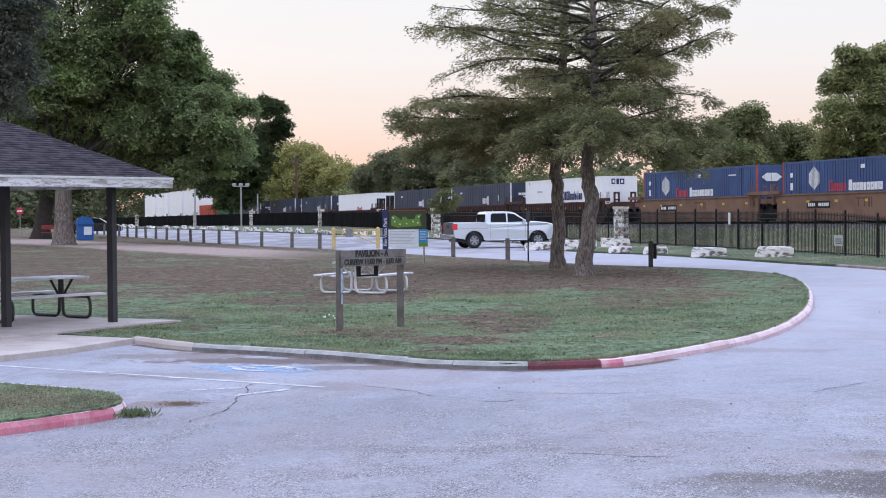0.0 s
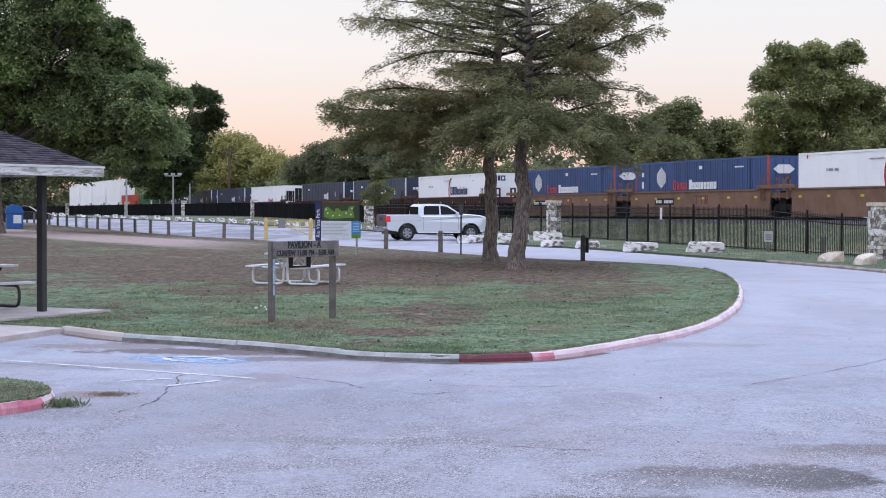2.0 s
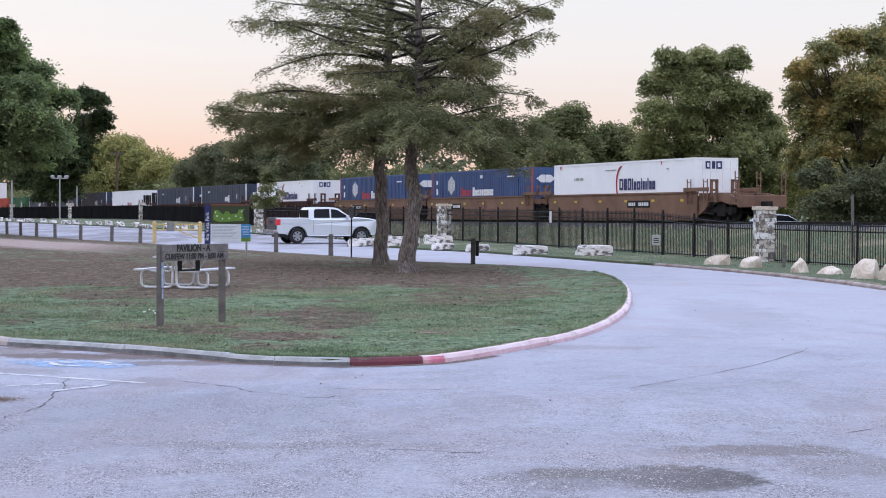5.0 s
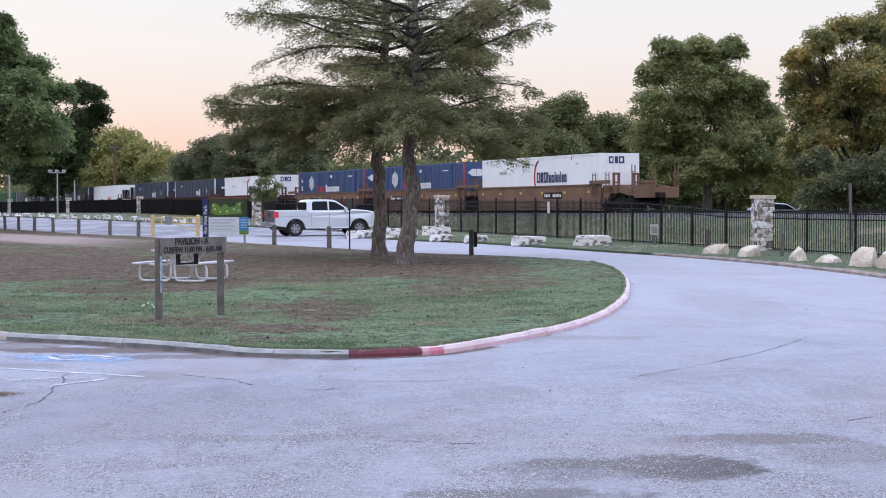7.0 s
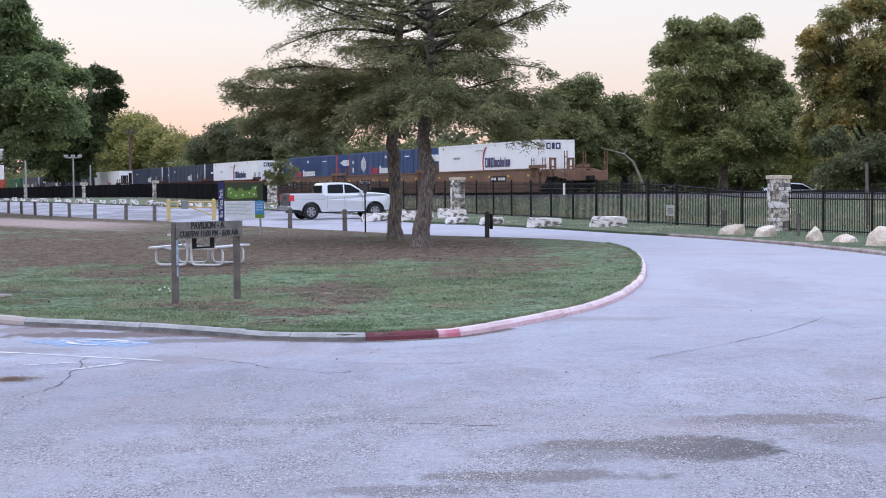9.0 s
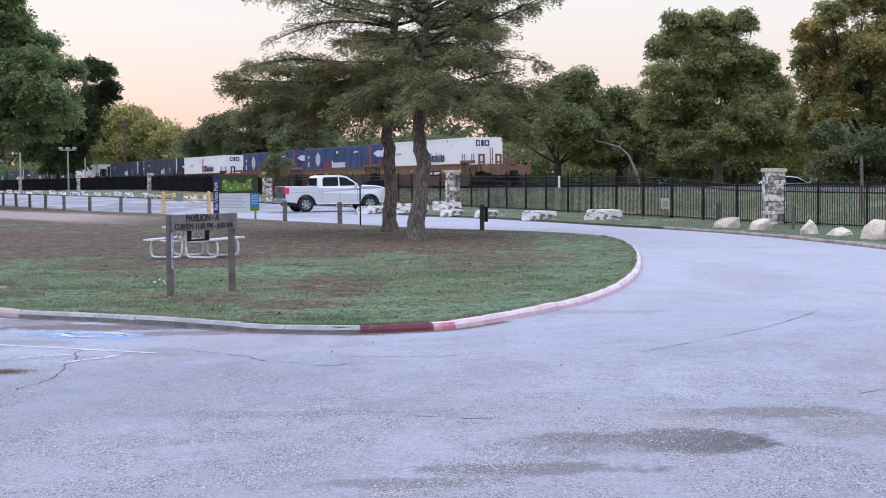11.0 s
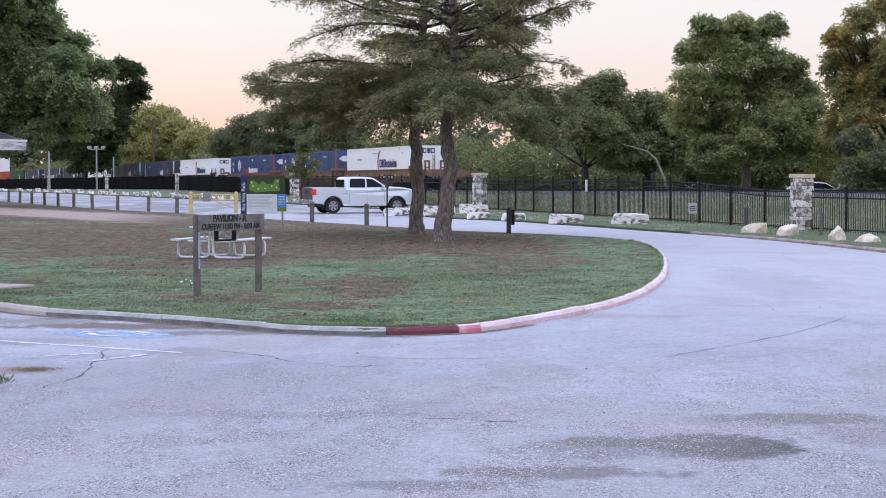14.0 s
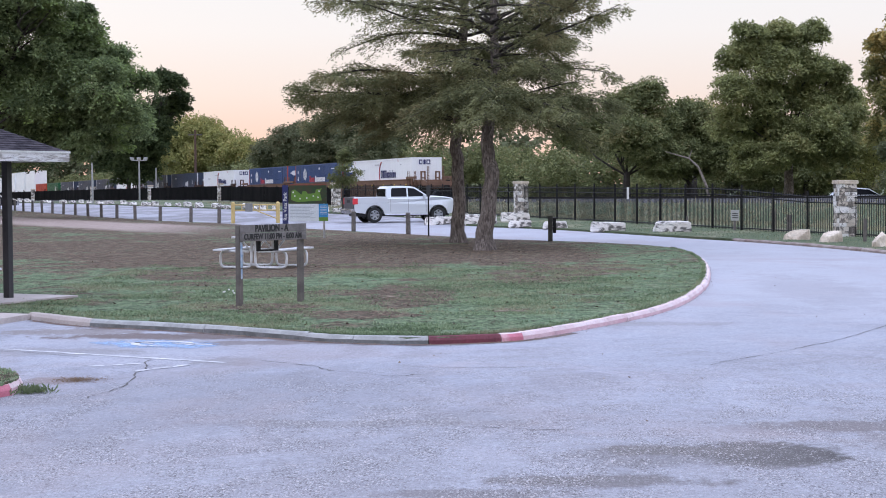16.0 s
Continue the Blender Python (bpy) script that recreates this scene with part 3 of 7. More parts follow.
prof = [(-9.5, -2.6), (-1.5, -0.34), (4.1, -0.34), (11.4, -2.6)]
vs, fs = [], []
ss = [40, 0, -40, -80, -120, -180, -240, -320, -420, -560, -800]
for s in ss:
    for a, dz in prof:
        vs.append(on_track(s, a, rail_top(s) + dz))
for i in range(len(ss) - 1):
    for k in range(3):
        a = i * 4 + k
        fs.append((a, a + 4, a + 5, a + 1))
tagged(raw("embankment", vs, fs, ROUGH), "low grassy railway embankment", "embankment", "", "structure")
vs, fs = [], []
for s in ss:
    for a, dz in ((-1.4, -0.42), (-0.45, -0.12), (3.05, -0.12), (4.0, -0.42)):
        vs.append(on_track(s, a, rail_top(s) + dz))
for i in range(len(ss) - 1):
    for k in range(3):
        a = i * 4 + k
        fs.append((a, a + 4, a + 5, a + 1))
tagged(raw("track_bed", vs, fs, BALLAST), "dark gravel bed of the railway", "track bed", "", "structure")
RAILS = thing("railway_track", Matrix.Identity(4), "pair of steel rails on the gravel embankment", "railway track")
for a in (0.58, 2.02):
    bm = bmesh.new()
    prism(bm, [(-0.035, -0.16), (0.035, -0.16), (0.035, 0.0), (-0.035, 0.0)], 0, 1)
    for v in bm.verts:
        s = 40 - 840 * v.co.y
        p = on_track(s, a + v.co.x, rail_top(s) + v.co.z)
        v.co = p
    part("rail", bm, UNDER, RAILS)

MOVERS = []      # every car and container of the train: (object, place along the track at the start)
TRACK_TURN = math.degrees(math.atan2(-TRACK_U.y, -TRACK_U.x))      # local +x runs with the train, away from the viewer
TILT = math.degrees(math.atan(GRADE))


def train_pose(s, t=0.0):
    s = s + SPEED * t
    p = on_track(s, 1.3, rail_z(s))
    return Matrix.Translation(p) @ pose(0, 0, 0, 0, 0, TRACK_TURN) @ pose(0, 0, 0, 0, TILT, 0)


LOGO_NAVY = worn("navy_lettering", (0.03, 0.035, 0.14), (0.025, 0.03, 0.11), 3, 0.5)
LOGO_RED = worn("red_lettering", (0.5, 0.03, 0.05), (0.42, 0.03, 0.05), 3, 0.5)
LOGO_WHITE = worn("white_lettering", (0.78, 0.78, 0.78), (0.7, 0.7, 0.7), 3, 0.5)
YELLOW = worn("yellow_reflector", (0.6, 0.4, 0.03), (0.5, 0.32, 0.03), 6, 0.45)
DARK_HOLE = worn("dark_interior", (0.012, 0.012, 0.012), (0.008, 0.008, 0.008), 3, 0.9)
MAROON = worn("maroon_lettering", (0.12, 0.03, 0.03), (0.1, 0.028, 0.028), 3, 0.6)
RED_POST = worn("red_corner_post", (0.42, 0.08, 0.05), (0.33, 0.06, 0.045), 3, 0.55)

# local frame of cars and containers: x along the train (away from the viewer), -y faces the viewer... the near side is y = +1.3
NEAR = 1.3


def marks(parent, items, y_face, mat, name="letter", end=None):
    """Plain bars for lettering: x0, x1, z0, z1 on the near side, or y0, y1, z0, z1 on the rear end."""
    for a, b, c, d in items:
        bm = bmesh.new()
        if end is None:
            box(bm, a, b, y_face, y_face + 0.006, c, d)
        else:
            box(bm, end - 0.006, end, a, b, c, d)
        part(name, bm, mat, parent)


def glyphs(parent, x, items, y_face, mat, name="letter", gap=0.07, end=None, stroke=0.09):
    """A row of plain shapes in the rhythm of a word: open blocks (o) and bars (i); width, foot, head of each."""
    for shape, w, lo, hi in items:
        pieces = []
        if shape == "i":
            pieces = [(x - w, x, lo, hi)]
        else:
            pieces = [(x - stroke, x, lo, hi), (x - w, x - w + stroke, lo, hi), (x - w + stroke, x - stroke, lo, lo + stroke), (x - w + stroke, x - stroke, hi - stroke, hi)]
        bm = bmesh.new()
        for a, b, c, d in pieces:
            if end is None:
                box(bm, a, b, y_face, y_face + 0.006, c, d)
            else:
                box(bm, end - 0.006, end, a, b, c, d)
        part(name, bm, mat, parent)
        x -= w + gap


def container(length, kind, m, group="containers on the train"):
    """A long freight container with ribs, rails, corner posts and end doors; x runs away from the viewer, its rear end at 0."""
    W2, H = 1.29, 2.9
    mat, label = {
        "white": (BOX_WHITE, "white smooth-sided freight container with navy lettering"),
        "blue": (BOX_BLUE, "blue ribbed freight container with white and red lettering"),
        "navy": (BOX_DARK, "dark navy freight container with white lettering"),
        "green": (BOX_GREEN, "green ribbed freight container on the train"),
        "red": (BOX_RED, "red ribbed freight container on the train"),
        "reefer": (BOX_WHITE, "white refrigerated container with an open dark unit at its end"),
        "plain": (BOX_WHITE, "plain white freight container stacked on the train"),
    }[kind]
    root = thing("freight_container", m, label, "container", group)
    bm = bmesh.new()
    box(bm, 0.03, length - 0.03, -W2 + 0.03, W2 - 0.03, 0.03, H - 0.03)
    for y in (-W2, W2 - 0.09):
        box(bm, 0.0, length, y, y + 0.09, H - 0.1, H)
        box(bm, 0.0, length, y, y + 0.09, 0.0, 0.14)
    for x in (0.0, length - 0.09):
        box(bm, x, x + 0.09, -W2 + 0.09, W2 - 0.09, H - 0.1, H)
        box(bm, x, x + 0.09, -W2 + 0.09, W2 - 0.09, 0.0, 0.14)
    step = 0.28 if kind in ("blue", "green", "red") else 0.6
    depth = 0.028 if kind in ("blue", "green", "red", "navy") else 0.006
    k = int((length - 0.4) / step)
    for i in range(k):
        x = 0.2 + (i + 0.5) * (length - 0.4) / k
        for y in (-W2 + 0.03 - depth, W2 - 0.03):
            box(bm, x - step * 0.22, x + step * 0.22, y, y + depth, 0.14, H - 0.1)
    part("body", bm, mat, root)
    post = RED_POST if kind == "blue" else (PAINT_WHITE if kind == "navy" else mat)
    for x in (0.0, length - 0.1):
        for y in (-W2 - 0.004, W2 - 0.096):
            bm = bmesh.new()
            box(bm, x - 0.004, x + 0.104, y, y + 0.1, 0.0, H + 0.004)
            part("corner_post", bm, post, root)
    # end door: two leaves, four lock rods, hinges
    for y0, y1 in ((-W2 + 0.1, -0.01), (0.01, W2 - 0.1)):
        bm = bmesh.new()
        box(bm, 0.005, 0.03, y0, y1, 0.15, H - 0.12)
        for z in (0.6, 1.2, 1.8, 2.35):
            box(bm, -0.008, 0.005, y0 + 0.05, y1 - 0.05, z, z + 0.05)
        door = part("door", bm, mat, root)
        for f in (0.3, 0.7):
            bm = bmesh.new()
            rod(bm, (-0.02, y0 + (y1 - y0) * f, 0.2), (-0.02, y0 + (y1 - y0) * f, H - 0.16), 0.018, seg=6)
            part("lock_rod", bm, mat, door)
    F = NEAR - 0.012 if kind in ("white", "reefer", "plain") else NEAR + 0.0
    if kind == "white":
        bm = bmesh.new()
        arc = [(7.75 + 0.62 * math.cos(radians(a)), F + 0.012, 1.66 + 0.98 * math.sin(radians(a))) for a in range(-72, 85, 12)]
        tube(bm, arc, 0.042, 5)
        part("arc_mark", bm, LOGO_RED, root)
        b, h, c = 1.32, 1.78, 1.95
        glyphs(root, 8.05, [("o", 0.42, b, c), ("i", 0.36, b, c), ("o", 0.38, b, c), ("i", 0.14, b, c), ("i", 0.26, b, h), ("o", 0.36, b, h), ("i", 0.1, b, c), ("i", 0.22, b, h), ("i", 0.14, b, h),
                           ("i", 0.1, b, c), ("o", 0.26, b, h), ("o", 0.28, b, h)], F, LOGO_NAVY, "letter", 0.085, None, 0.12)
        marks(root, [(12.9, 13.3, 1.95, 2.08), (12.4, 12.75, 1.95, 2.08), (13.4, 13.5, 1.95, 2.08), (9.2, 9.7, 2.42, 2.48), (8.4, 9.1, 2.42, 2.48), (2.6, 2.9, 2.35, 2.41)], F, STEEL, "small_mark")
        marks(root, [(15.25, 15.35, 2.62, 2.8), (3.4, 3.48, 2.62, 2.8)], F, LOGO_RED, "tape_mark")
        glyphs(root, 0.67, [("o", 0.32, 2.33, 2.72), ("i", 0.2, 2.33, 2.72), ("o", 0.34, 2.33, 2.72)], 0, LOGO_NAVY, "end_letter", 0.06, -0.012, 0.085)
    if kind == "blue":
        b, h, c = 1.22, 1.62, 1.78
        glyphs(root, 11.0, [("o", 0.36, b, c), ("o", 0.28, b, h), ("o", 0.28, b, h), ("o", 0.28, b, h), ("i", 0.16, b, h)], F, LOGO_RED, "letter", 0.09, None, 0.1)
        glyphs(root, 9.0, [("i", 0.34, b, c), ("o", 0.32, b, h), ("o", 0.32, b, h), ("o", 0.28, b, h), ("i", 0.28, b, h), ("o", 0.3, b, h), ("o", 0.32, b, h), ("i", 0.24, b, h), ("i", 0.12, b, h), ("o", 0.32, b, h)], F, LOGO_WHITE, "letter", 0.05, None, 0.13)
        marks(root, [(14.95, 15.25, 2.05, 2.3), (14.95, 15.25, 1.35, 1.75), (7.4, 7.8, 2.35, 2.55), (2.6, 3.6, 2.35, 2.43)], F, LOGO_WHITE)
        for i in range(9):
            x = 12.6 + (i - 4) * 0.13
            e = 0.62 - 0.32 * abs(i - 4) / 4
            bm = bmesh.new()
            box(bm, x - 0.04, x + 0.04, F, F + 0.006, 1.95 - e, 1.95 + e)
            part("round_mark", bm, LOGO_WHITE, root)
        bm = bmesh.new()
        bmesh.ops.create_cone(bm, cap_ends=True, segments=6, radius1=0.5, radius2=0.5, depth=0.01, matrix=Matrix.Translation((-0.03, 0.35, 2.2)) @ pose(0, 0, 0, 0, 90, 0) @ Matrix.Diagonal((0.55, 1.3, 1, 1)))
        part("end_mark", bm, LOGO_WHITE, root)
        for x in (1.9, length - 1.97):
            bm = bmesh.new()
            box(bm, x, x + 0.07, F - 0.005, F + 0.02, 0.14, 2.8)
            part("seam", bm, BOX_DARK, root)
    if kind == "navy":
        marks(root, [(6.9, 7.2, 1.3, 1.75), (6.5, 6.8, 1.3, 1.75), (6.1, 6.4, 1.3, 1.75), (5.6, 5.95, 1.2, 1.9), (2.9, 3.1, 1.5, 1.95), (12.9, 13.5, 2.2, 2.35)], F, LOGO_WHITE)
        marks(root, [(-0.7, 0.6, 1.9, 2.1), (-0.2, 0.2, 1.7, 1.85)], 0, LOGO_WHITE, "end_letter", -0.012)
    if kind == "reefer":
        marks(root, [(5.2, 7.6, 0.95, 1.0), (5.4, 5.7, 1.05, 1.5), (5.9, 6.2, 1.05, 1.4), (6.4, 6.7, 1.05, 1.4), (6.9, 7.4, 1.05, 1.5)], F, LOGO_RED)
        bm = bmesh.new()
        box(bm, -0.03, -0.016, -1.0, 0.05, 0.5, 2.6)
        box(bm, -0.03, -0.016, 0.15, 1.05, 1.2, 2.3)
        part("open_unit", bm, DARK_HOLE, root)
    if kind == "green":
        marks(root, [(3.0, 3.5, 1.2, 1.9), (3.8, 4.2, 1.2, 2.2)], F, LOGO_WHITE)
    return root


def well_car(mat, label, m, first=False, last=False):
    """A low well car: deep side sills with a top flange, ribs, end platforms with brake gear and ladders, and bogies."""
    root = thing("well_car", m, label, "rail car", "cars of the train")
    L = 16.6
    for y0, y1 in ((NEAR + 0.02, NEAR + 0.12), (-NEAR - 0.12, -NEAR - 0.02)):
        for nm, a, b, z0, z1 in (("side_sill", y0, y1, 0.162, 1.438), ("top_flange", y0 - 0.02, y1 + 0.05, 1.44, 1.52), ("bottom_flange", y0 - 0.02, y1 + 0.06, 0.05, 0.16)):
            bm = bmesh.new()
            box(bm, -0.4, L, a, b, z0, z1)
            part(nm, bm, mat, root)
    if mat is BROWN_WELL:
        rib = None
        for i in range(34):
            if rib is None:
                bm = bmesh.new()
                box(bm, 0, 0.09, NEAR + 0.12, NEAR + 0.19, 0.165, 1.435)
                rib = part("sill_rib", bm, mat, root).data
                continue
            ob = new("sill_rib", rib)
            ob.parent = root
            ob.matrix_basis = pose(i * 0.48, 0, 0)
    bm = bmesh.new()
    box(bm, -0.3, L - 0.1, -NEAR - 0.02, NEAR + 0.02, 0.06, 0.3)
    part("well_floor", bm, UNDER, root)
    # end ramps of the sills, raised over the bogies
    for x0, x1 in ((-2.0, 0.7), (L - 0.9, L + 1.6)):
        for y in (NEAR + 0.13, -NEAR - 0.27):
            bm = bmesh.new()
            box(bm, x0 + 0.4, x1, y, y + 0.14, 1.522, 1.72, 0.02)
            part("end_beam", bm, mat, root)
        bm = bmesh.new()
        box(bm, x0, x1 - 0.6, -NEAR, NEAR, 1.02, 1.3, 0.03)
        part("end_platform", bm, mat, root)
        bm = bmesh.new()
        box(bm, x0 - 0.26, x0 - 0.004, -NEAR - 0.1, NEAR + 0.1, 0.95, 1.45, 0.02)
        part("end_sill", bm, mat, root)
    # reflectors and lettering on the near sill
    for x in (0.9, 3.9, 6.9, 9.9, 12.9, 15.6):
        bm = bmesh.new()
        box(bm, x, x + 0.32, NEAR + 0.125, NEAR + 0.132, 1.02, 1.15)
        part("reflector", bm, YELLOW, root)
    if mat is RUST_WELL:
        bm = bmesh.new()
        bx = 0.0 if last else 6.3
        box(bm, 4.4 + bx, 6.9 + bx, NEAR + 0.125, NEAR + 0.130, 0.72, 1.1)
        plate = part("number_board", bm, IRON, root, "black board with white bars")
        marks(plate, [(6.0 + bx + 0.2 * i, 6.14 + bx + 0.2 * i, 0.82, 1.0) for i in range(4)] + [(4.55 + bx + 0.19 * i, 4.68 + bx + 0.19 * i, 0.82, 1.0) for i in range(6)], NEAR + 0.131, LOGO_WHITE)
        if not last:
            marks(root, [(7.6, 8.1, 1.15, 1.25), (7.8, 7.9, 0.75, 1.15), (7.0, 7.5, 1.15, 1.25), (7.2, 7.3, 0.75, 1.15), (6.5, 6.62, 0.75, 1.25), (6.75, 6.87, 0.75, 1.25)], NEAR + 0.126, MAROON)
    for x in (-1.55, 0.05):
        bm = bmesh.new()
        rod(bm, (x, NEAR + 0.2, 0.9), (x, NEAR + 0.2, 2.15), 0.03, seg=6)
        rod(bm, (x + 0.36, NEAR + 0.2, 0.9), (x + 0.36, NEAR + 0.2, 2.15), 0.03, seg=6)
        for z in (1.1, 1.4, 1.7, 2.0):
            rod(bm, (x, NEAR + 0.2, z), (x + 0.36, NEAR + 0.2, z), 0.02, seg=5)
        part("ladder", bm, mat, root)
    for y in (-0.9, 0.35):
        bm = bmesh.new()
        box(bm, -0.75, -0.6, y, y + 0.1, 1.3, 2.15)
        box(bm, -0.75, -0.6, y + 0.32, y + 0.42, 1.3, 2.15)
        box(bm, -0.75, -0.6, y, y + 0.42, 2.03, 2.15)
        box(bm, -0.75, -0.6, y, y + 0.42, 1.55, 1.65)
        part("end_frame", bm, mat, root)
    # the bogie under the rear end
    for bx in (-2.15 if last else -1.1,):
        bogie = new("bogie")
        bogie.parent = root
        bogie.matrix_basis = pose(bx, 0, -DROP)
        for y in (-0.95, 0.95):
            bm = bmesh.new()
            box(bm, -1.3, 1.3, y - 0.09, y + 0.09, 0.42, 0.72, 0.04)
            box(bm, -0.4, 0.4, y - 0.12, y + 0.12, 0.25, 1.41, 0.04)
            for x in (-0.87, 0.87):
                box(bm, x - 0.2, x + 0.2, y - 0.14, y + 0.14, 0.32, 0.62, 0.03)
            part("side_frame", bm, UNDER, bogie)
        for x in (-0.87, 0.87):
            bm = bmesh.new()
            for y in (-0.76, 0.7):
                bmesh.ops.create_cone(bm, cap_ends=True, segments=24, radius1=0.46, radius2=0.44, depth=0.12, matrix=Matrix.Translation((x, y, 0.46)) @ pose(0, 0, 0, 90, 0, 0))
            rod(bm, (x, -0.8, 0.46), (x, 0.8, 0.46), 0.08, seg=8)
            part("wheel_set", bm, UNDER, bogie)
    if last:
        bm = bmesh.new()
        box(bm, -4.09, -2.02, -NEAR * 0.8, NEAR * 0.8, 0.95, 1.25, 0.04)
        part("rear_platform", bm, BROWN_WELL, root)
        for y in (NEAR - 0.1, -NEAR):
            bm = bmesh.new()
            prism(bm, [(-0.42, 0.3), (-0.42, 1.43), (-2.7, 1.43), (-3.3, 1.34), (-4.08, 1.1), (-4.08, 0.82), (-3.2, 0.86), (-2.6, 1.0), (-1.4, 1.0), (-1.0, 0.6)], y, y + 0.1)
            bmesh.ops.recalc_face_normals(bm, faces=bm.faces)
            part("end_side_plate", bm, mat, root)
        bm = bmesh.new()
        box(bm, -4.35, -4.1, -NEAR - 0.05, NEAR + 0.05, 0.7, 1.3, 0.03)
        part("rear_sill", bm, mat, root)
        bm = bmesh.new()
        box(bm, -4.95, -4.35, -0.16, 0.16, 0.7, 1.0, 0.04)
        part("coupler", bm, UNDER, root)
        for y in (NEAR + 0.05, 0.1, -NEAR - 0.05):
            bm = bmesh.new()
            rod(bm, (-4.25, y, 1.0), (-4.25, y, 2.5), 0.035, seg=6)
            rod(bm, (-3.9, y, 1.0), (-3.9, y, 2.5), 0.035, seg=6)
            for z in (1.35, 1.75, 2.15):
                rod(bm, (-4.25, y, z), (-3.9, y, z), 0.025, seg=5)
            part("end_ladder", bm, mat, root)
    return root


SILL_TAN = "tan-brown well car with yellow reflectors and ladders"
SILL_DARK = "dark brown ribbed well car"
# rear ends of the containers along the track at the start, and what they are
CONSIST = [(-51.58, "white", RUST_WELL), (-70.82, "blue", RUST_WELL), (-90.08, "blue", RUST_WELL), (-113.3, "white", BROWN_WELL), (-133.11, "navy", BROWN_WELL),
           (-152.63, "navy", BROWN_WELL), (-176.57, "reefer", BROWN_WELL), (-196.43, "navy", BROWN_WELL), (-216.41, "navy", BROWN_WELL), (-239.4, "navy", BROWN_WELL),
           (-259.4, "green", BROWN_WELL), (-277.5, "red", BROWN_WELL), (-295.6, "plain", BROWN_WELL), (-313.9, "plain", BROWN_WELL), (-332, "plain", BROWN_WELL), (-350.1, "plain", BROWN_WELL)]
kinds = {}
for i, (s, kind, mat) in enumerate(CONSIST):
    car_key = (mat.name, i == 0)
    if car_key in kinds:
        car = copy_thing(kinds[car_key], train_pose(s))
    else:
        car = kinds[car_key] = well_car(mat, SILL_TAN if mat is RUST_WELL else SILL_DARK, train_pose(s), last=(i == 0))
    MOVERS.append((car, s, 0.0))
    stack = 2 if kind == "plain" else 1
    for j in range(stack):
        lift = 0.38 + 2.91 * j
        if kind in kinds:
            c = copy_thing(kinds[kind], train_pose(s) @ pose(0, 0, lift))
        else:
            c = kinds[kind] = container(16.15, kind, train_pose(s) @ pose(0, 0, lift))
        MOVERS.append((c, s, lift))


def motions():
    for ob, s, lift in MOVERS:
        walk(ob, [(t, train_pose(s, t) @ pose(0, 0, lift)) for t in (0, 0.1, 1, 2, 4, 6, 8, 10, 12, 14, 15, 15.9, 16)])

# ---------------------------------------------------------------- trees
CYPRESS = leafy("cypress_needles", (0.088, 0.096, 0.048), (0.265, 0.27, 0.135), (0.28, 0.215, 0.115), 0.1)
OAK = leafy("oak_leaves", (0.056, 0.08, 0.04), (0.25, 0.31, 0.14), (0.25, 0.36, 0.10), 0.07)
DARK_LEAF = leafy("walnut_leaves", (0.032, 0.046, 0.022), (0.085, 0.11, 0.045), (0.10, 0.12, 0.045), 0.02)
CEDAR = leafy("cedar_leaves", (0.05, 0.06, 0.048), (0.15, 0.168, 0.135), (0.14, 0.15, 0.115), 0.02)
ELM = leafy("elm_leaves", (0.09, 0.104, 0.047), (0.33, 0.35, 0.15), (0.3, 0.27, 0.12), 0.08)
AUTUMN = leafy("turning_leaves", (0.09, 0.1, 0.045), (0.33, 0.33, 0.138), (0.52, 0.345, 0.115), 0.18)
YELLOWING = leafy("yellow_green_leaves", (0.13, 0.135, 0.045), (0.37, 0.37, 0.135), (0.38, 0.3, 0.12), 0.12)
FAR_GREEN = leafy("far_leaves", (0.08, 0.092, 0.043), (0.23, 0.25, 0.108), (0.24, 0.2, 0.1), 0.08)
DEEP_GREEN = leafy("deep_wood_leaves", (0.065, 0.075, 0.04), (0.17, 0.185, 0.10), (0.18, 0.15, 0.085), 0.08)
rng = np.random.default_rng(7)


def leaf_mesh(name, pts, along, size, mat, parent, slim=0.55, kind=""):
    """One small three-cornered leaf at each point, its long axis near the given direction."""
    k = len(pts)
    a = along / np.maximum(np.linalg.norm(along, axis=1, keepdims=True), 1e-6)
    side = np.cross(a, rng.normal(size=(k, 3)) * 0.7 + np.array((0.0, 0.0, 0.9)))
    side /= np.maximum(np.linalg.norm(side, axis=1, keepdims=True), 1e-6)
    side *= rng.choice((-1.0, 1.0), (k, 1))
    s = (size * rng.uniform(0.6, 1.35, k))[:, None]
    v = np.empty((k, 3, 3))
    v[:, 0] = pts
    v[:, 1] = pts + a * s * 0.55 + side * s * slim * 0.75
    v[:, 2] = pts + a * s - side * s * slim * 0.45
    me = bpy.data.meshes.new(name)
    me.vertices.add(k * 3)
    me.vertices.foreach_set("co", v.ravel())
    me.loops.add(k * 3)
    me.loops.foreach_set("vertex_index", np.arange(k * 3))
    me.polygons.add(k)
    me.polygons.foreach_set("loop_start", np.arange(k) * 3)
    me.update()
    me.materials.append(mat)
    ob = new(name, me)
    ob.parent = parent
    if kind:
        ob["kind"] = kind
    return ob


